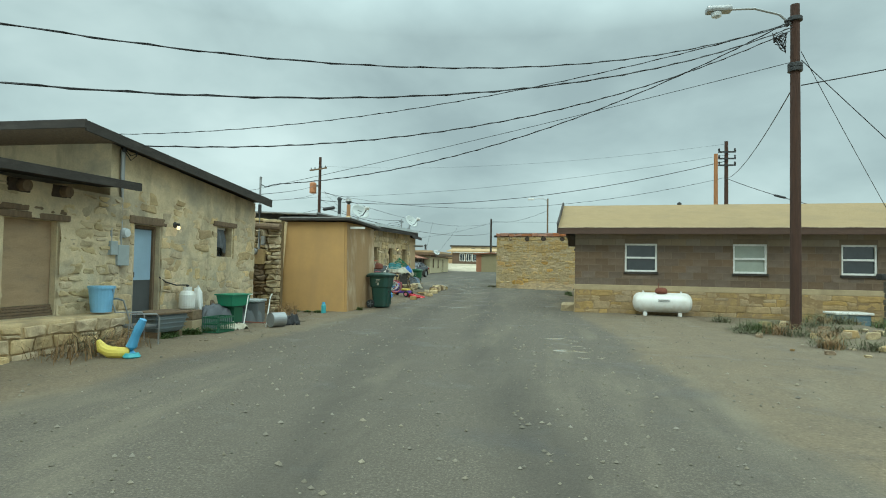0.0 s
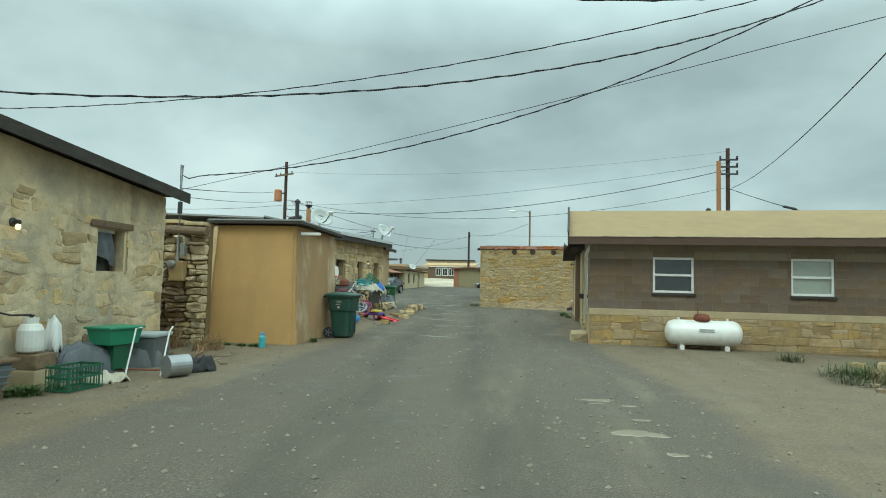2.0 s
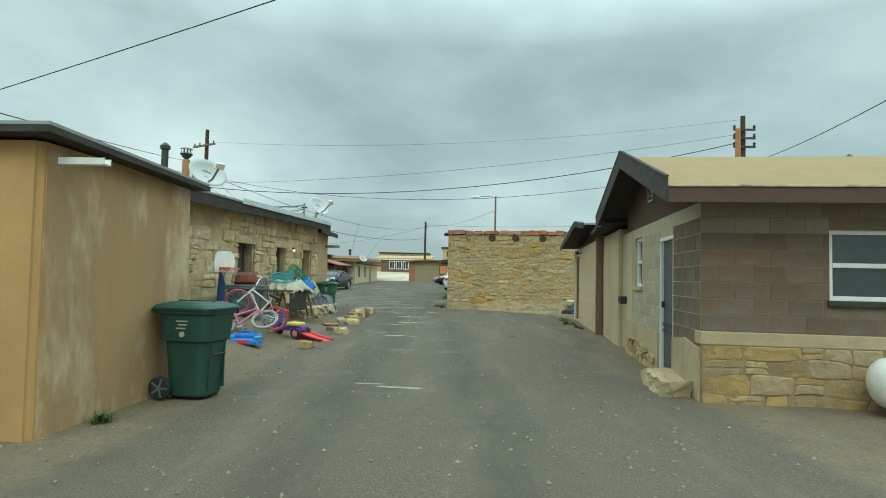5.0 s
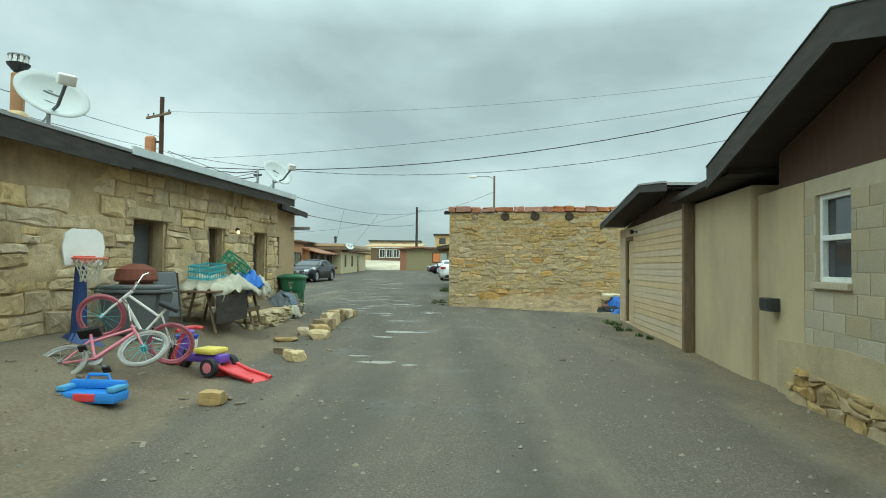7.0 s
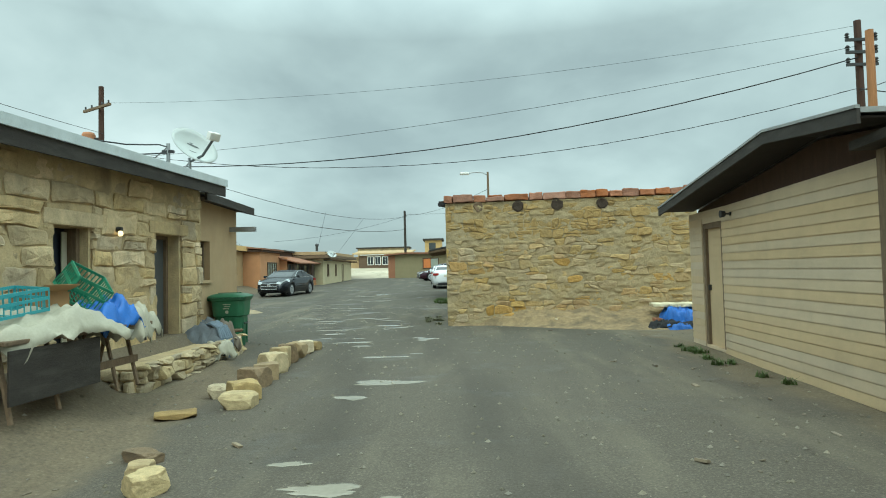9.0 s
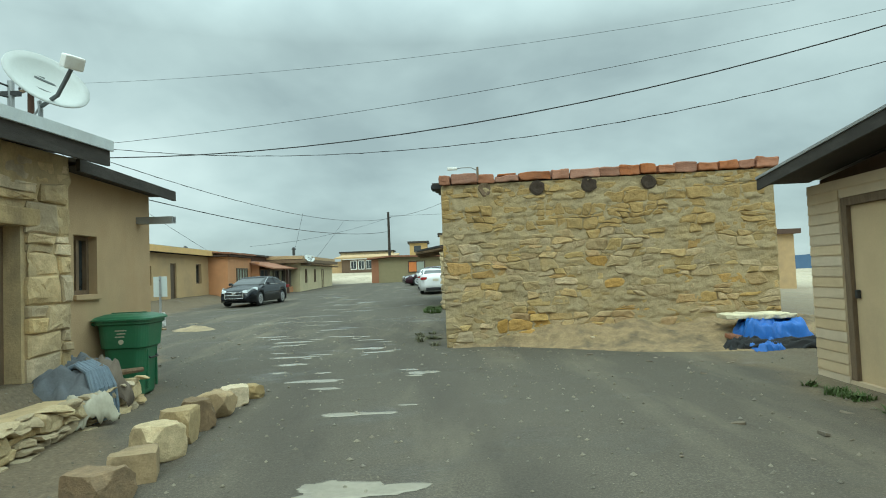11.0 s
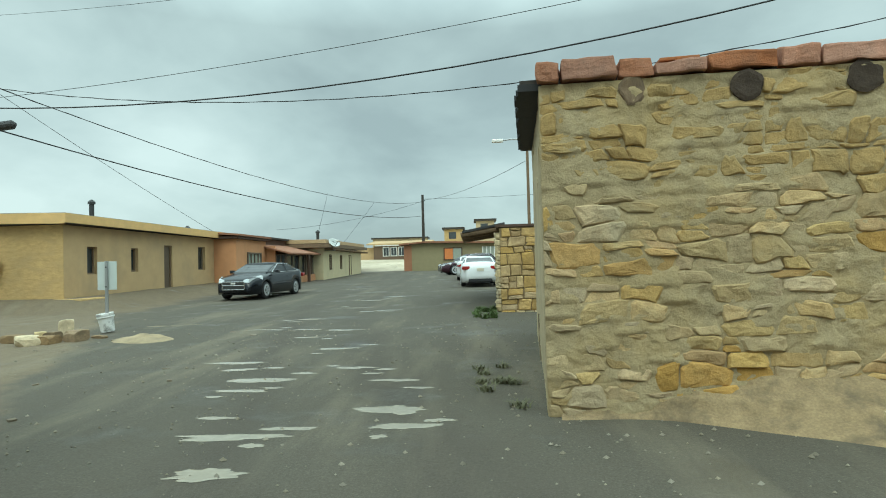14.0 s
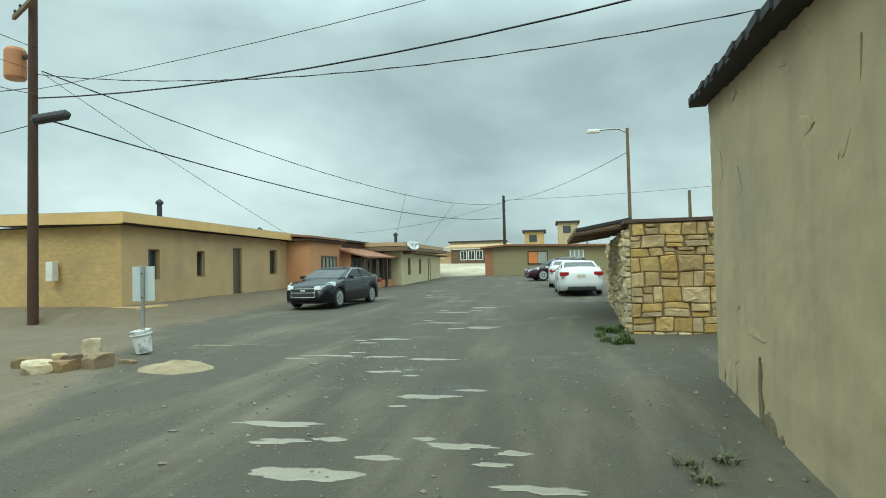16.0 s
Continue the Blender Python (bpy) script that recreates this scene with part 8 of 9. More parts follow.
def masonry(parent, material, m, L, top, z0, row, length, depth, gap, seed, holes=(), limit=300, fill=1.0, ragged=0.25, name="stone", split=0.2):
    """Stones fitted into uneven courses on a wall face: each is an object of its own, cut to its neighbours' joints."""
    rnd = random.Random(seed)
    top_z = lambda x: float(np.interp(x, [p[0] for p in top], [p[1] for p in top]))  # noqa: E731
    zmax = max(p[1] for p in top)
    zs = [z0]
    while zs[-1] < zmax - row[0] * 0.5:
        zs.append(zs[-1] + rnd.uniform(*row))
    hm = (row[0] + row[1]) / 2
    bed = lambda k, x: zs[k] + ragged * hm * 1.3 * noise.noise((x * 1.9, k * 3.7, seed * 1.31)) if k else zs[0]  # noqa: E731
    made, rest = 0, ([], [])
    pick = material if callable(material) else lambda x, z: material  # noqa: E731
    for k in range(len(zs) - 1):
        x = -rnd.uniform(0, length[0])
        lean = 0.0
        while x < L - 0.02:
            w = rnd.uniform(*length)
            nxt = rnd.uniform(-1, 1) * ragged * hm * 0.7
            xa, xb, la, lb = x, x + w, lean, nxt
            x, lean = x + w, nxt
            if xa < 0:
                xa, la = 0.0, 0.0
            if xb > L - 0.05:
                xb, lb, x = L, 0.0, L
            zc = (zs[k] + zs[k + 1]) / 2
            skip = False
            for q in holes:
                if xa < q[1] and xb > q[0] and zs[k] < q[3] - 0.02 and zs[k + 1] > q[2] + 0.02:
                    if q[0] - xa > 0.09:
                        xb, lb = q[0], 0.0
                    elif xb - q[1] > 0.09:
                        xa, la = q[1], 0.0
                    else:
                        skip = True
            if skip or xb - xa < 0.06 or rnd.random() > fill or zc > top_z((xa + xb) / 2):
                continue
            parts = [(0.0, 1.0)]
            if rnd.random() < split and zs[k + 1] - zs[k] > 0.13:
                f = rnd.uniform(0.35, 0.65)
                parts = [(0.0, f), (f, 1.0)]
            for f0, f1 in parts:
                def at(u, v):
                    xx = xa + (xb - xa) * u + (la * (1 - u) + lb * u) * (v - 0.5) * 2
                    lo, hi = bed(k, xx), min(bed(k + 1, xx), top_z(xx))
                    return Vector((xx, lo + (hi - lo) * (f0 + (f1 - f0) * v)))
                c = ragged * 0.22
                uv = [(rnd.uniform(0, c), 0), (0.35 + rnd.uniform(-0.1, 0.1), 0), (0.7 + rnd.uniform(-0.1, 0.1), 0), (1 - rnd.uniform(0, c), 0), (1, rnd.uniform(0.1, 0.3)), (1, rnd.uniform(0.6, 0.9)),
                      (1 - rnd.uniform(0, c * 1.5), 1), (0.65 + rnd.uniform(-0.1, 0.1), 1), (0.3 + rnd.uniform(-0.1, 0.1), 1), (rnd.uniform(0, c * 1.5), 1), (0, rnd.uniform(0.6, 0.9)), (0, rnd.uniform(0.1, 0.3))]
                ring = [at(*p) for p in uv]
                mid = sum(ring, Vector((0, 0))) / len(ring)
                size = Vector((max(p.x for p in ring) - min(p.x for p in ring), max(p.y for p in ring) - min(p.y for p in ring)))
                if size.y < 0.035 or size.x < 0.05:
                    continue
                ring = [mid + (p - mid) * (1 - gap / max(0.05, min(size))) + Vector((rnd.uniform(-1, 1), rnd.uniform(-1, 1))) * ragged * (0.05 if ragged < 0.3 else 0.11) * min(size) for p in ring]
                d = depth * rnd.uniform(0.5, 1.35)
                tx, tz = rnd.uniform(-0.6, 0.6) * ragged, rnd.uniform(-0.6, 0.6) * ragged
                n = len(ring)
                sd = rnd.uniform(0, 50)

                def face(p, s):
                    r = p - mid
                    return -d * (1 + tx * r.x / size.x * 2 + tz * r.y / size.y * 2 + 0.45 * noise.noise((p.x * 9, p.y * 9, sd))) * s
                verts = [(p.x - mid.x, 0.0, p.y - mid.y) for p in ring] + [(p.x - mid.x, face(p, 0.62), p.y - mid.y) for p in ring]
                for s, e_ in ((0.86, 0.97), (0.5, 1.06)):
                    for p in ring:
                        q = mid + (p - mid) * s
                        verts.append((q.x - mid.x, face(q, e_), q.y - mid.y))
                verts.append((0.0, face(mid, 1.05), 0.0))
                faces = []
                for j in (0, n, 2 * n):
                    faces += [(j + i, j + (i + 1) % n, j + n + (i + 1) % n, j + n + i) for i in range(n)]
                faces += [(3 * n + i, 3 * n + (i + 1) % n, 4 * n) for i in range(n)]
                if made >= limit:
                    i0 = len(rest[0])
                    rest[0].extend((v[0] + mid.x, v[1] + 0.003, v[2] + mid.y) for v in verts)
                    rest[1].extend(tuple(i0 + q for q in f_) for f_ in faces)
                    continue
                me = bpy.data.meshes.new(name)
                me.from_pydata(verts, [], faces)
                me.materials.append(pick(mid.x, mid.y))
                ob = new(name, me)
                ob.parent = parent
                ob.matrix_local = m @ Matrix.Translation((mid.x, 0.003, mid.y))
                made += 1
    if rest[0]:
        me = bpy.data.meshes.new("stonework")
        me.from_pydata(rest[0], [], rest[1])
        me.materials.append(pick(0.0, 9.1))
        ob = new("stonework", me)
        ob.parent = parent
        ob.matrix_local = m
        tagged(ob, "", kind="stuff")
    return made


def relief(name, parent, m, L, top, z0, material, amp, step=0.07, holes=(), seed=0.0, proud=0.002, label="", ledge=0.0):
    """An uneven coat of mortar or plaster over a wall face, with the openings left free."""
    nx = max(2, int(L / step))
    verts, idx, faces = [], {}, []
    zmax = max(p[1] for p in top)
    nz = max(2, int((zmax - z0) / step))
    for j in range(nz + 1):
        for i in range(nx + 1):
            x = L * i / nx
            lim = float(np.interp(x, [p[0] for p in top], [p[1] for p in top]))
            z = z0 + (lim - z0) * j / nz
            d = amp * (0.55 + 0.8 * noise.noise((x * 1.7, z * 2.6, seed)) + 0.55 * noise.noise((x * 6.5, z * 9.0, seed + 5)) + 0.35 * noise.noise((x * 13.0, z * 24.0, seed + 9)))
            if ledge:
                q = z * 6.5 + 0.55 * noise.noise((x * 0.9, z * 1.2, seed + 20)) + 0.30 * noise.noise((x * 3.5, z * 2.0, seed + 30))
                row = math.floor(q)
                col_ = math.floor(x * 2.9 + 0.41 * row * (1 + row % 3) + 0.5 * noise.noise((x * 2.0, z * 6.0, seed + 50)))
                d += ledge * (1.05 - 0.75 * (q - row)) * max(0.0, noise.cell((col_ + 0.5, row + 0.5, seed)) * 0.8 + 0.25)
            idx[i, j] = len(verts)
            verts.append((x, -proud - max(0.0, d), z))
    for j in range(nz):
        for i in range(nx):
            q = [verts[idx[a, b]] for a, b in ((i, j), (i + 1, j), (i + 1, j + 1), (i, j + 1))]
            xa, xb, za, zb = q[0][0], q[1][0], q[0][2], q[2][2]
            if any(xb > h[0] - 0.02 and xa < h[1] + 0.02 and zb > h[2] - 0.02 and za < h[3] + 0.02 for h in holes):
                continue
            faces.append((idx[i, j], idx[i + 1, j], idx[i + 1, j + 1], idx[i, j + 1]))
    me = bpy.data.meshes.new(name)
    me.from_pydata([m @ Vector(v) for v in verts], [], faces)
    me.materials.append(material)
    ob = smooth(new(name, me))
    ob.parent = parent
    return tagged(ob, label)


# coping stones and beam ends of the storehouse
rc = random.Random(5)
x = -0.03
k = 0
while x < 6.28:
    w = min((0.24, 0.52, 0.33, 0.50, 0.60, 0.36, 0.58, 0.40, 0.38, 0.36, 0.32, 0.40, 0.38, 0.36, 0.28, 0.42)[k % 16] * rc.uniform(0.92, 1.06), 6.36 - x)
    h = 0.105 if k == 3 else 0.17 + rc.uniform(-0.03, 0.03)
    bm = boxes((0.012, w - 0.012, -0.07 - rc.uniform(0, 0.035), 0.34, 0, h), bevel=0.022)
    bmesh.ops.subdivide_edges(bm, edges=[e for e in bm.edges if e.calc_length() > 0.08], cuts=3, use_grid_fill=True)
    for v in bm.verts:
        v.co += Vector((noise.noise(v.co * 5 + Vector((k, 0, 0))), noise.noise(v.co * 5 + Vector((0, k, 3))), noise.noise(v.co * 5 + Vector((7, 0, k))))) * 0.030 + Vector((0, 0.5, 1)) * 0.014 * noise.noise(v.co * 17 + Vector((k, 3, 0)))
    ob = part("coping_stone", bm, M["red_tile"], SB)
    ob.matrix_local = pose(x, 0, 3.285 + 0.012 * rc.random() + 0.005 * x, rc.uniform(-2, 2), rc.uniform(-2.2, 2.2), rc.uniform(-3, 3))
    if k == 3:
        ob2 = part("coping_stone", boxes((0.06, w - 0.05, -0.05, 0.3, 0, 0.035), bevel=0.012), M["red_tile"], SB)
        ob2.matrix_local = pose(x, 0, 3.285 + 0.005 * x + 0.125, 0, -2, 3)
    x += w
    k += 1
for j, xx in enumerate((0.86, 1.87, 2.85, 3.97)):
    be = lathe([(0.13, 0), (0.135 + 0.01 * (j % 3), 0.075), (0.11, 0.085), (0.02, 0.07)], 14)
    for v in be.verts:
        v.co += Vector((1, 1, 0.3)) * 0.03 * noise.noise(v.co * 9 + Vector((j * 5.0, 0, 0)))
    part("beam_end", turned(be, pose(xx, 0.03, 3.17 - 0.02 * (j % 2), 90, 17 * j, 0)), M["wood_end"] if j else M["wood_old"], SB, "charred round roof beam end")

# earth bank washed up against the foot of the storehouse
M["bank_earth"] = mat("washed_sand_and_rubble", (0.27, 0.205, 0.12), 0.95, 0.42, 6, 50, 1.0, (0.11, 0.085, 0.055), 0.9, 2.6, world_space=True, bump_scale=16)


def earth_bank():
    nx, ny = 200, 40
    verts, faces = [], []
    for j in range(ny + 1):
        for i in range(nx + 1):
            u, v = i / nx, j / ny
            x = 0.12 + 8.2 * u
            reach = 0.10 + 1.50 * ramp01(u, 0.05, 0.50) + 0.15 * noise.noise((x * 0.9, 1.7, 0))
            q = SBM @ Vector((x, 0.06 - (reach + 0.06) * v, 0))
            top = (0.02 + 0.26 * ramp01(u, 0.0, 0.08) + 0.14 * ramp01(u, 0.05, 0.25) + 0.10 * noise.noise((x * 1.3, 0.2, 4.0))) * (1 - ramp01(u, 0.80, 1.0))
            step = 0.55 if v < 0.45 else 0.55 * (1 - ramp01(v, 0.45, 0.62)) + 0.0
            z = top * ((1 - v) ** 1.3 * 0.75 + 0.25 * step / 0.55 * (1 - v))
            z += (0.06 * noise.noise((x * 2.3, v * 5.0, 2.0)) + 0.045 * noise.noise((x * 6.0, v * 12.0, 5.0)) + 0.03 * noise.noise((x * 15.0, v * 24.0, 8.0))) * math.sin(math.pi * min(1.0, v * 1.2 + 0.15)) ** 0.5 * (1 - v)
            verts.append((q.x, q.y, gz(q.x, q.y) + z - 0.03 * ramp01(v, 0.85, 1.0)))
    for j in range(ny):
        for i in range(nx):
            a = j * (nx + 1) + i
            faces.append((a, a + nx + 1, a + nx + 2, a + 1))
    me = bpy.data.meshes.new("earth_bank")
    me.from_pydata(verts, [], faces)
    me.materials.append(M["bank_earth"])
    ob = smooth(new("ground_bank", me))
    return tagged(ob, "sandy earth washed up along the stone wall", "bank", kind="structure")


SBM = pose(-0.13, 33.28, 0, 0, 0, -5)
earth_bank()

# small rocks, kerb stones and the retaining wall
rock_pool = []
for k in range(10):
    bm = bmesh.new()
    bmesh.ops.create_icosphere(bm, subdivisions=3, radius=0.5)
    for v in bm.verts:
        p = v.co.copy()
        v.co = p * (1 + 0.5 * noise.noise(p * 1.8 + Vector((k * 3.1, 0, 0))) + 0.15 * noise.noise(p * 5 + Vector((0, k, 0))) + 0.06 * noise.noise(p * 13 + Vector((k, 0, 4))))
        for ax in range(3):
            v.co[ax] = max(-0.35, min(0.35, v.co[ax])) + 0.012 * noise.noise(v.co * 9 + Vector((ax, k, 0)))
    me = bpy.data.meshes.new("rock")
    bm.to_mesh(me); bm.free()
    me.materials.append((M["stone_pale"], M["stone_drab"], M["stone_brown"], M["stone_plinth"])[k % 4])
    rock_pool.append(me)


def rock(x, y, sx, sy, sz, rz, k, label, group, dz=0.0):
    ob = new("rock", rock_pool[k % 10])
    ob.matrix_world = pose(x, y, g(x, y) + sz * 0.36 + dz, 0, 0, rz) @ Matrix.Diagonal((sx * 1.18, sy * 1.18, sz * 1.12, 1))
    tagged(ob, label, "rock", group)


for k, (x, y, a, b, c) in enumerate(((-2.40, 24.75, 0.45, 0.35, 0.22), (-2.48, 25.15, 0.40, 0.36, 0.30), (-2.60, 25.9, 0.42, 0.38, 0.34), (-2.62, 26.4, 0.36, 0.40, 0.30), (-2.66, 26.9, 0.40, 0.42, 0.40),
                                     (-2.72, 27.4, 0.36, 0.40, 0.42), (-2.76, 27.9, 0.34, 0.40, 0.40), (-2.74, 28.4, 0.36, 0.44, 0.36), (-2.72, 28.9, 0.34, 0.36, 0.30), (-2.62, 29.3, 0.3, 0.3, 0.22), (-2.85, 25.3, 0.28, 0.24, 0.2))):
    rock(x, y, a, b, c, 37 * k, k, "rough yellow sandstone lump in a kerb row", "kerb stones")
for k, (x, y, a, b, c) in enumerate(((-2.2, 19.55, 0.28, 0.22, 0.17), (-2.1, 22.2, 0.30, 0.26, 0.2), (-2.3, 22.5, 0.22, 0.2, 0.16), (-2.5, 22.9, 0.4, 0.2, 0.12), (-2.9, 24.3, 0.5, 0.3, 0.1))):
    rock(x, y, a, b, c, 51 * k, k + 3, "loose brown stone at the road edge", "edge stones")
for k, (x, y, a, b, c) in enumerate(((-10.3, 39.35, 0.50, 0.36, 0.20), (-9.62, 38.85, 0.52, 0.38, 0.26), (-9.33, 39.05, 0.44, 0.34, 0.22), (-9.95, 39.65, 0.34, 0.30, 0.24), (-9.55, 39.45, 0.34, 0.28, 0.26), (-9.62, 39.95, 0.36, 0.30, 0.52), (-8.98, 39.35, 0.44, 0.38, 0.30), (-9.2, 39.8, 0.26, 0.24, 0.16), (-8.75, 39.75, 0.40, 0.16, 0.08))):
    rock(x, y, a, b, c, 43 * k, (2 * k + 1) % 4 * 2 + (k % 2) * 4, "pale stone ringed about the sign post", "stones round the sign")


rk_ = random.Random(91)
for k in range(46):
    u_ = rk_.uniform(2.4, 6.6)
    out_ = rk_.random() ** 1.5
    q_ = SBM @ Vector((u_, -0.10 - 1.05 * out_, 0))
    sz_ = rk_.uniform(0.05, 0.17) * (1.0 - 0.35 * out_)
    rock(q_.x, q_.y, sz_ * 1.5, sz_, sz_ * 0.62, rk_.uniform(-25, 25), k, "fallen sandstone chip on the earth bank", "rubble on the bank", 0.22 * (1 - out_) ** 1.6)
rp_ = random.Random(44)
for k in range(22):
    sz_ = rp_.uniform(0.06, 0.20)
    rock(rp_.uniform(7.1, 11.5), rp_.uniform(7.6, 11.2), sz_ * 1.3, sz_, sz_ * 0.6, 29 * k, k, "small pale stone among the weeds", "pale stones on the heap")


def mound(x, y, a, b, h):
    """A low heap of pale earth."""
    verts, faces = [], []
    n, m_ = 40, 12
    for j in range(m_ + 1):
        for i in range(n):
            t, r = 2 * math.pi * i / n, j / m_
            e = 1 + 0.22 * noise.noise((math.cos(t) * 1.4, math.sin(t) * 1.4, 3.0)) + 0.10 * noise.noise((math.cos(t) * 4, math.sin(t) * 4, 7.0))
            px, py = x + a * r * e * math.cos(t), y + b * r * e * math.sin(t)
            verts.append((px, py, gz(px, py) - 0.01 + h * (1 - r * r) * (1 + 0.5 * noise.noise((px * 3, py * 3, 1.0)) + 0.2 * noise.noise((px * 9, py * 9, 2.0)))))
    for j in range(m_):
        for i in range(n):
            faces.append((j * n + i, j * n + (i + 1) % n, (j + 1) * n + (i + 1) % n, (j + 1) * n + i))
    me = bpy.data.meshes.new("earth_mound")
    me.from_pydata(verts, [], faces)
    me.materials.append(mat("pale_earth", (0.33, 0.27, 0.175), 0.95, 0.32, 5, 40, 1.0, (0.22, 0.175, 0.115), 0.8, 2.2, world_space=True, bump_scale=14))
    return tagged(smooth(new("earth_mound", me)), "low pale earth mound beside the sign", "mound")


mound(-7.55, 39.3, 0.66, 0.42, 0.13)
RW = thing("retaining_wall", pose(-3.88, 25.3, 0, 0, 0, 2), "low rough stone retaining wall of the bank", "wall")
part("core", boxes((-0.6, 0.0, 0, 3.9, -0.1, 0.42)), M["mortar_tan"], RW)
LEDGE = thing("stone_ledge", pose(-4.44, 0.6, 0), "low stone ledge along the lean-to wall", "ledge")
part("core", boxes((0.004, 0.52, 0, 5.1, -0.25, 0.44), bevel=0.04), M["mortar_tan"], LEDGE)
masonry(LEDGE, M["stone_tan"], LEFT @ pose(0, -0.52, 0), 5.1, [(0, 0.44), (5.1, 0.44)], -0.1, (0.12, 0.2), (0.25, 0.5), 0.06, 0.02, 12)

# stones at the pole heap
for k in range(16):
    rr = random.Random(400 + k)
    rock(rr.uniform(8.0, 11.6), rr.uniform(8.6, 12.6), rr.uniform(0.1, 0.3), rr.uniform(0.1, 0.3), rr.uniform(0.08, 0.2), rr.uniform(0, 360), k, "loose pale stone on the dirt heap", "heap stones")


def tuft(x, y, r, h, n, material, seed, name, label, leaf=0.010):
    """A weed: many thin bent blades from one root."""
    rnd = random.Random(seed)
    verts, faces = [], []
    zc = g(x, y)
    for _ in range(n):
        a, d, hh = rnd.uniform(0, 2 * math.pi), rnd.uniform(0, r) * 0.6, h * rnd.uniform(0.35, 1)
        bx, by = d * math.cos(a), d * math.sin(a)
        lean, b = rnd.uniform(0.1, 1.0) * r, rnd.uniform(0, 2 * math.pi)
        w = leaf * rnd.uniform(0.6, 1.4)
        px, py = -math.sin(b) * w, math.cos(b) * w
        i = len(verts)
        for f in (0, 0.5, 1):
            q = f * f
            cx, cy, cz = bx + lean * q * math.cos(b), by + lean * q * math.sin(b), hh * f * (1 - 0.25 * q)
            s = 1 - 0.85 * f
            verts += [(cx + px * s, cy + py * s, cz), (cx - px * s, cy - py * s, cz)]
        faces += [(i, i + 1, i + 3, i + 2), (i + 2, i + 3, i + 5, i + 4)]
    me = bpy.data.meshes.new(name)
    me.from_pydata(verts, [], faces)
    me.materials.append(material)
    ob = new(name, me)
    ob.location = (x, y, zc - 0.01)
    return tagged(ob, label, "weed", "", "stuff")


rw_ = random.Random(11)
for k in range(11):
    tuft(-3.72 + rw_.uniform(-0.25, 0.25), 4.7 + rw_.uniform(-0.7, 0.6), 0.62, 0.55, 42, M["dry_weed"] if k % 3 else M["sage"], 20 + k, "dry_weed", "tangled dry brown weed at the ledge", 0.006)
for k in range(9):
    tuft(-3.75 + rw_.uniform(-0.25, 0.2), 7.0 + rw_.uniform(-0.5, 0.6), 0.2, 0.16, 60, M["green_weed"], 40 + k, "green_weed", "low green weed among the clutter", 0.018)
for k in range(16):
    tuft(-3.2 - 1.4 * rw_.random(), 12.72 + rw_.uniform(-0.22, 0.16), 0.16, 0.10, 55, M["green_weed"], 60 + k, "green_weed", "low green weed along the shed", 0.014)
tuft(-2.5, 13.75, 0.16, 0.16, 80, M["green_weed"], 90, "green_weed", "green weed at the shed corner", 0.016)
for k in range(10):
    tuft(-4.6 + rw_.uniform(-0.5, 0.8), 11.6 + rw_.uniform(-0.6, 0.5), 0.40, 0.5, 90, M["dry_weed"], 100 + k, "dry_weed", "dry weed before the stone wall", 0.007)
for k in range(46):
    x, y = rw_.uniform(7.2, 12.5), rw_.uniform(8.4, 13.6)
    tuft(x, y, rw_.uniform(0.35, 0.7), rw_.uniform(0.14, 0.42), 150, M["sage"] if k % 3 else (M["dry_weed"] if k % 2 else M["green_weed"]), 130 + k, "dry_weed", "grey-green tangled weed on the dirt heap", 0.007)
for k in range(12):
    tuft(3.95 + rw_.uniform(-0.1, 0.18), 25.0 + 4.0 * rw_.random(), 0.15, 0.14, 45, M["green_weed"], 200 + k, "green_weed", "green weed at the foot of the siding", 0.012)
for k in range(14):
    tuft(-0.45 + rw_.uniform(-0.35, 0.2), 42.6 + rw_.uniform(-0.6, 1.8), 0.2, 0.22, 50, M["green_weed"], 230 + k, "green_weed", "green weed at the yard wall corner", 0.014)
for k in range(10):
    tuft(-0.55 + rw_.uniform(-0.3, 0.2), 34.0 + rw_.uniform(-0.6, 2.0), 0.18, 0.12, 40, M["sage"], 250 + k, "green_weed", "sparse weed by the storehouse corner", 0.012)


def gravel():
    """Loose pebbles and clods over the way and its edges, one object."""
    rnd = random.Random(3)
    verts, faces = [], []
    base = [Vector(v) for v in ((1, 0, 0), (-1, 0, 0), (0, 1, 0), (0, -1, 0), (0, 0, 0.8), (0, 0, -0.5))]
    tri = ((0, 2, 4), (2, 1, 4), (1, 3, 4), (3, 0, 4), (2, 0, 5), (1, 2, 5), (3, 1, 5), (0, 3, 5))
    for _ in range(9000):
        y = -2 + 44 * rnd.random() ** 1.15
        c = float(np.interp(y, [-2, 5, 15, 30, 45], [1.7, 1.3, 0.9, -0.9, -4.2]))
        x = c + rnd.gauss(0, 3.0)
        if abs(x - c) < 1.2 and rnd.random() < 0.5:
            continue
        s = 0.008 + 0.022 * rnd.random() ** 3
        i, z = len(verts), g(x, y) + noise.noise((x * 0.7, y * 0.7, 0.0)) * 0.018
        verts += [(x + v.x * s * rnd.uniform(0.7, 1.3), y + v.y * s * rnd.uniform(0.7, 1.3), z + 0.004 + v.z * s) for v in base]
        faces += [tuple(i + q for q in f) for f in tri]
    me = bpy.data.meshes.new("gravel")
    me.from_pydata(verts, [], faces)
    me.materials.append(mat("pebbles", (0.20, 0.185, 0.15), 0.9, 0.3, 9, 90, 0.2, island=True))
    tagged(new("gravel", me), "loose pebbles scattered over the dirt road", "gravel", kind="stuff")


gravel()

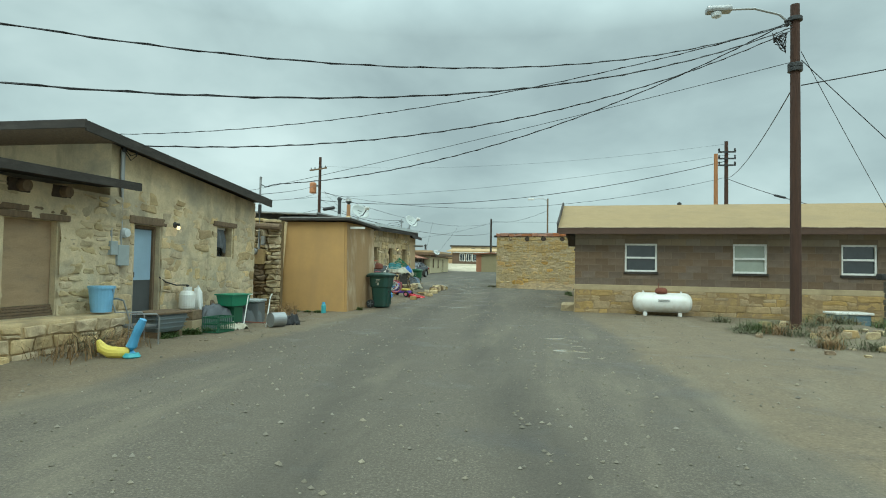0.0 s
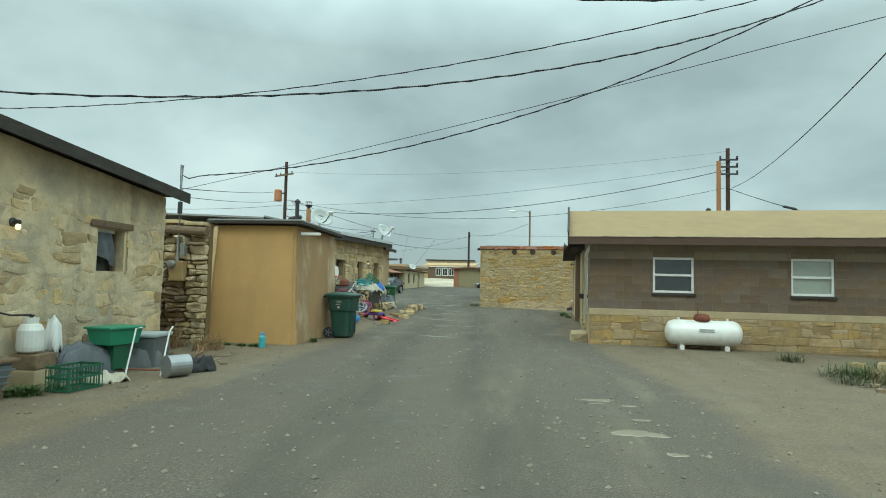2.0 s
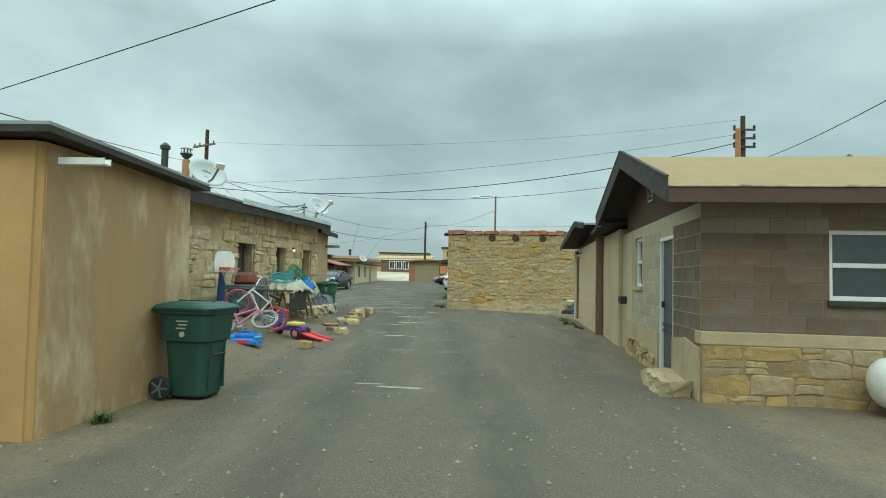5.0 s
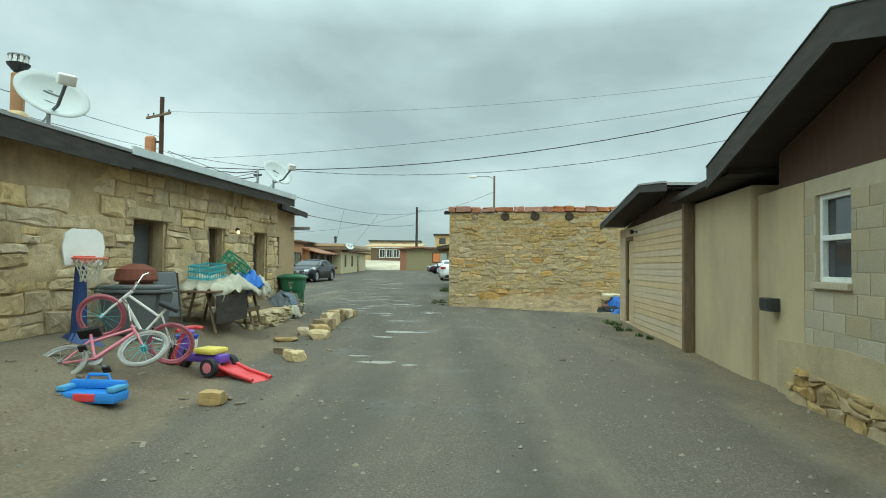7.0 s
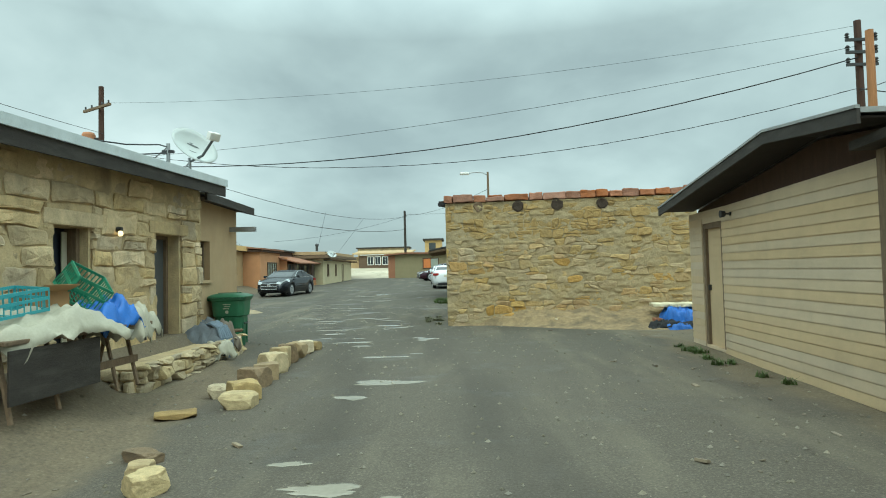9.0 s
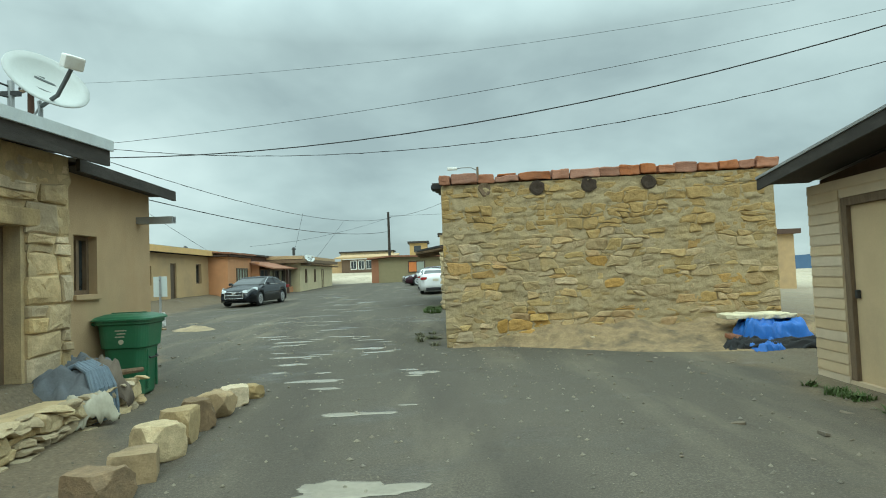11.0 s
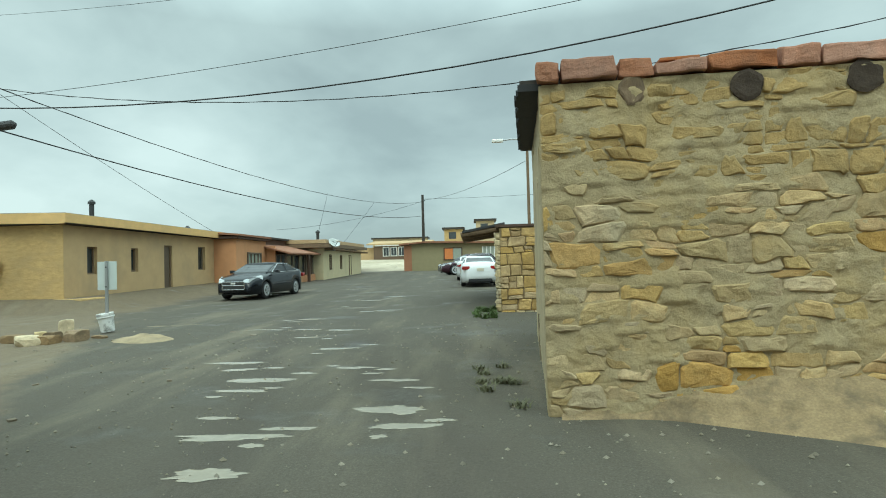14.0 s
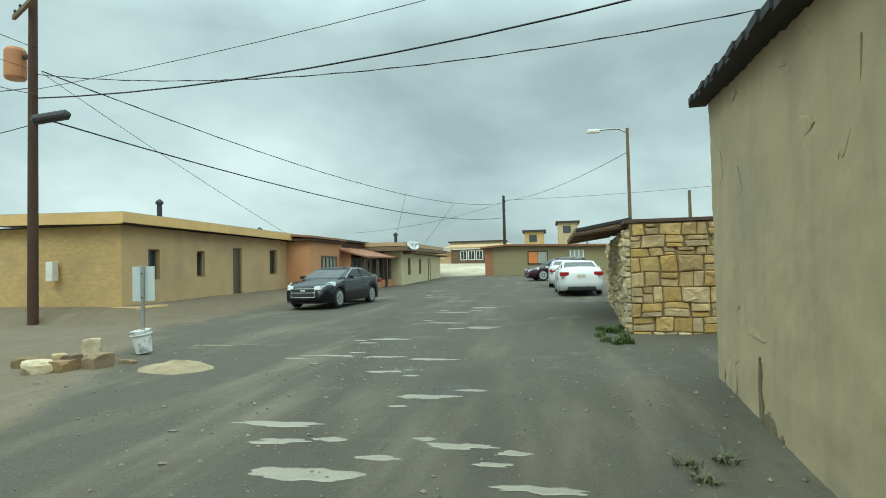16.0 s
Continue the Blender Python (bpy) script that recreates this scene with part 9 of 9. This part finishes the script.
# ---- stones, blocks and boards of the walls ----
# storehouse rubble: broken stones half buried in smeared mortar
HB = [(xx - 0.13, xx + 0.13, 3.02, 3.28) for xx in (0.86, 1.87, 2.85, 3.97)]
def rubble(x, z):
    v = noise.noise((x * 1.7, z * 2.3, 7.7)) + 0.5 * noise.noise((x * 5.1, z * 6.7, 3.1))
    return M["stone_ochre"] if v > 0.30 else M["stone_drab"] if v < -0.12 else M["stone_yellow"]


masonry(SB, rubble, Matrix(), 6.25, [(0, 3.27), (6.25, 3.30)], 0.12, (0.10, 0.20), (0.14, 0.48), 0.040, 0.008, 1, holes=HB, limit=300, fill=0.84, ragged=0.50, split=0.26)
relief("mortar_coat", SB, Matrix(), 6.25, [(0, 3.27), (6.25, 3.30)], -0.1, M["mortar_grey"], 0.030, 0.026, seed=2.0, label="smeared grey-ochre mortar", ledge=0.026)
relief("plaster_coat", SB, pose(0.03, 5.8, 0, 0, 0, -90), 5.78, [(0, 3.78), (5.78, 3.27)], -0.1, M["cement_plaster"], 0.016, 0.06, seed=8.0, label="uneven cement plaster")
masonry(SB, M["cement_plaster"], pose(0.018, 5.8, 0, 0, 0, -90), 5.78, [(0, 3.7), (5.78, 3.2)], 0.1, (0.12, 0.3), (0.15, 0.6), 0.008, 0.02, 41, fill=0.09, ragged=1.0, name="plaster_flake", limit=60)
M["damp"] = mat("damp_stained_plaster", (0.16, 0.13, 0.08), 0.9, 0.25, 6, 60, 0.4, (0.22, 0.185, 0.12), 0.6, 3)
for y0, w_, h_ in ((3.35, 0.52, 0.36), (3.62, 0.12, 0.80), (2.98, 0.16, 0.26)):
    pts_ = [(-0.003, y0 + w_ * 1.3 * (k / 12 - 0.5) * (1 + 0.2 * math.sin(k * 2.1)), -0.05 + h_ * math.sin(math.pi * k / 12) ** 0.6 * (1 + 0.2 * noise.noise((k * 0.8, y0, 0)))) for k in range(13)]
    ds = bmesh.new()
    fr_ = [ds.verts.new((p[0] + 0.006, p[1], p[2])) for p in pts_]; bk_ = [ds.verts.new((p[0] + 0.03, p[1], p[2])) for p in pts_]
    ds.faces.new(fr_)
    for k in range(13):
        ds.faces.new((fr_[k], fr_[(k + 1) % 13], bk_[(k + 1) % 13], bk_[k]))
    part("damp_patch", ds, M["damp"], SB, "dark damp stain at the foot of the wall")
for k in range(22):
    y0 = 0.05 + k * 0.27
    zr = 3.36 + (y0 + 0.13) * 0.0915
    part("felt_edge", boxes((-0.20 - 0.02 * (k % 3), 0.02, y0, y0 + 0.262, zr - 0.13 - 0.03 * noise.noise((k * 0.9, 0.2, 0)), zr - 0.062)), M["black_rubber"], SB)
# row house: dressed blocks, wider joints worn away
wide = [(a - 0.03, b + 0.03, c, d + 0.21) for a, b, c, d in L2D]
masonry(L2, M["stone_tan"], LEFT, 12.33, [(0, 2.35), (3.6, 2.42), (5.3, 2.5), (5.6, 2.96), (12.33, 3.09)], 0.28, (0.22, 0.36), (0.30, 0.85), 0.062, 0.014, 3, holes=wide, limit=300, fill=0.96, ragged=0.15, split=0.25)
relief("mortar_coat", L2, LEFT, 12.33, [(0, 2.95), (12.33, 3.10)], 0.0, M["mortar_tan"], 0.042, 0.05, L2D, 5.0, label="worn mud mortar", ledge=0.015)
for a, b, c, d in L2D:
    part("lintel", turned(boxes((a - 0.22, b + 0.22, -0.065, 0.25, d + 0.004, d + 0.2), bevel=0.02), LEFT), M["stone_tan"], L2, "long stone lintel")
# dry stone wall: stacked flat stones and a timber beam
masonry(ST, lambda x, z: M["stone_brown"] if x < 2.9 and z < 1.3 + 0.25 * math.sin(x * 5) else M["stone_pale"], pose(0, 0.12, 0), 3.42, [(0, 2.50), (3.42, 2.50)], -0.05, (0.09, 0.20), (0.22, 0.55), 0.15, 0.020, 4, ragged=0.45, split=0.25)
for k in range(7):
    cs = boxes((0.02 + 0.48 * k, 0.47 + 0.48 * k, -0.05 - 0.03 * (k % 2), 0.45, 2.50 + 0.02 * (k % 3), 2.58 + 0.02 * (k % 3)), bevel=0.02)
    part("cap_stone", cs, M["stone_pale"], ST)
part("beam", tube([(1.9, -0.04, 2.38), (2.6, -0.05, 2.40), (3.46, -0.06, 2.36)], 0.10, 10), M["wood_old"], ST, "weathered round timber beam")
# yard wall: squared golden blocks
masonry(SW, lambda x, z: M["stone_pale"] if z < 0.34 and 0.45 < x < 1.3 else M["stone_gold"], Matrix(), 4.5, [(0, 2.5), (4.5, 2.5)], 0.0, (0.17, 0.34), (0.17, 0.55), 0.050, 0.018, 5, limit=160, ragged=0.12, split=0.42)
masonry(SW, M["stone_pale"], pose(0, 9, 0, 0, 0, -90), 9.0, [(0, 2.4), (9, 2.4)], 0.0, (0.14, 0.26), (0.22, 0.5), 0.10, 0.02, 6, limit=300, ragged=0.5)
# near house: stones showing through worn plaster
masonry(L1, lambda x, z: M["stone_plinth"] if noise.noise((x * 2.1, z * 2.1, 3.3)) > 0.40 else M["stone_tan"], LEFT, 4.85, [(0, 2.75), (2.2, 2.5), (4.85, 2.35)], 0.0, (0.17, 0.34), (0.22, 0.60), 0.030, 0.012, 7,
        holes=[(LD[0] - 0.04, LD[1] + 0.04, 0, 2.15), (LW[0] - 0.04, LW[1] + 0.04, 1.42, 2.28)], fill=0.9, ragged=0.35)
relief("plaster_coat", L1, LEFT, 4.85, [(0, 3.29), (4.85, 2.85)], -0.1, M["adobe"], 0.032, 0.05, (LD, LW), 11.0, label="patchy mud plaster", ledge=0.016)
relief("plaster_coat", LT, LEFT, 5.58, [(0, 2.5), (5.58, 2.41)], -0.1, M["adobe"], 0.040, 0.05, (BW,), 14.0, label="worn mud plaster", ledge=0.03)
masonry(LT, M["stone_pale"], LEFT, 5.58, [(0, 2.38), (5.58, 2.38)], 0.30, (0.09, 0.19), (0.2, 0.45), 0.042, 0.02, 8,
        holes=[(BW[0] - 0.05, BW[1] + 0.05, 0.3, 2.08)], fill=0.9, ragged=0.55)
masonry(RW, M["stone_pale"], LEFT, 3.9, [(0, 0.46), (3.9, 0.46)], -0.05, (0.10, 0.19), (0.2, 0.42), 0.11, 0.015, 10, ragged=0.5)
masonry(RW, M["stone_pale"], pose(-0.6, 0, 0), 0.6, [(0, 0.46), (0.6, 0.46)], -0.05, (0.12, 0.18), (0.2, 0.4), 0.09, 0.015, 11, ragged=0.5)
# block house: sandstone plinth, painted block courses
relief("mortar_coat", R1, pose(0, -0.05, 0), 10.5, [(0, 0.70), (10.5, 0.70)], -0.1, M["mortar_brown"], 0.014, 0.05, seed=31.0)
masonry(R1, M["stone_plinth"], pose(0, -0.05, 0), 10.5, [(0, 0.70), (10.5, 0.70)], -0.02, (0.12, 0.24), (0.22, 0.70), 0.024, 0.006, 13, limit=260, ragged=0.26, split=0.3)


def block_mesh(material):
    bm = boxes((-0.195, 0.195, -0.006, 0.02, -0.095, 0.095), bevel=0.004)
    me = bpy.data.meshes.new("block")
    bm.to_mesh(me); bm.free()
    me.materials.append(material)
    return me


def courses(parent, me, m, x0, x1, z0, z1, holes, keep=lambda x, z: True):
    z, r = z0 + 0.1, 0
    while z + 0.09 <= z1:
        x = x0 + (0.2 if r % 2 == 0 else 0.0)
        while x - 0.2 < x1 - 0.05:
            a, b = max(x - 0.195, x0 + 0.002), min(x + 0.195, x1 - 0.002)
            for q in holes:
                if a < q[1] and b > q[0] and z - 0.09 < q[3] and z + 0.09 > q[2]:
                    if q[0] - a > 0.06:
                        b = q[0] - 0.006
                    elif b - q[1] > 0.06:
                        a = q[1] + 0.006
                    else:
                        a = b
            if b - a > 0.05 and keep((a + b) / 2, z):
                ob = new("block", me)
                ob.parent = parent
                ob.matrix_local = m @ Matrix.Translation(((a + b) / 2, 0, z)) @ Matrix.Diagonal(((b - a) / 0.39, 1, 1, 1))
            x += 0.4
        z += 0.2
        r += 1


M["block_faded"] = mat("faded_grey_brown_block", (0.27, 0.225, 0.17), 0.92, 0.22, 5, 90, 0.5, (0.15, 0.11, 0.08), 0.7, 1.4, per_object=0.10)
courses(R1, block_mesh(M["block_brown"]), Matrix(), 0, 11.5, 0.865, 2.10, (W1, W2, W3))
courses(R1, block_mesh(M["block_faded"]), Matrix(), 0, 11.5, 2.065, 2.50, (W1, W2, W3))
courses(R1, block_mesh(M["block_grey"]), RS, 0, 4.99, 0.66, 2.44, (D1, S1), keep=lambda x, z: x < D1[1] and x > 0.5)
courses(R1, block_mesh(M["block_brown"]), RS, 0, 4.99, 0.66, 2.44, (D1, S1), keep=lambda x, z: x >= D1[1])
part("plaster_patch", turned(boxes((0.0, 0.62, -0.012, 0.0, 0.60, 2.44)), RS), M["stucco_grey"], R1, "smooth stucco patch beside the annex")
for a_, b_ in ((0.0, D1[0] - 0.02), (D1[1] + 0.02, 4.99)):
    part("plaster_skirt", turned(panel(b_ - a_, [(0, 0.66), ((b_ - a_) / 2, 0.72), (b_ - a_, 0.64)], 0.03, bottom=-0.2), RS @ pose(a_, -0.03, 0)), M["cement_band"], R1, "cream cement skirt broken at the foot")
masonry(R1, M["stone_plinth"], RS @ pose(0.3, -0.02, 0), 2.4, [(0, 0.42), (2.4, 0.30)], -0.05, (0.12, 0.18), (0.25, 0.5), 0.05, 0.01, 15, fill=0.9, ragged=0.5)
# lap siding boards
n_b = 19
for k in range(n_b):
    z = 0.05 + k * 0.128
    spans = [(0.0, 5.5)]
    if z < D2[3]:
        spans = [(0.0, D2[0] - 0.005), (D2[1] + 0.005, 5.5)]
    for a, b in spans:
        bb = bmesh.new()
        hexa(bb, [(a, -0.0165, z), (b, -0.0165, z), (b, 0, z), (a, 0, z), (a, -0.008, z + 0.127), (b, -0.008, z + 0.127), (b, 0, z + 0.127), (a, 0, z + 0.127)])
        bmesh.ops.bevel(bb, geom=[e for e in bb.edges if all(abs(v.co.z - z) < 1e-5 and v.co.y < -0.016 for v in e.verts)], offset=0.012, segments=2, affect="EDGES")
        part("siding_board", turned(bb, AS), M["siding"], AN)
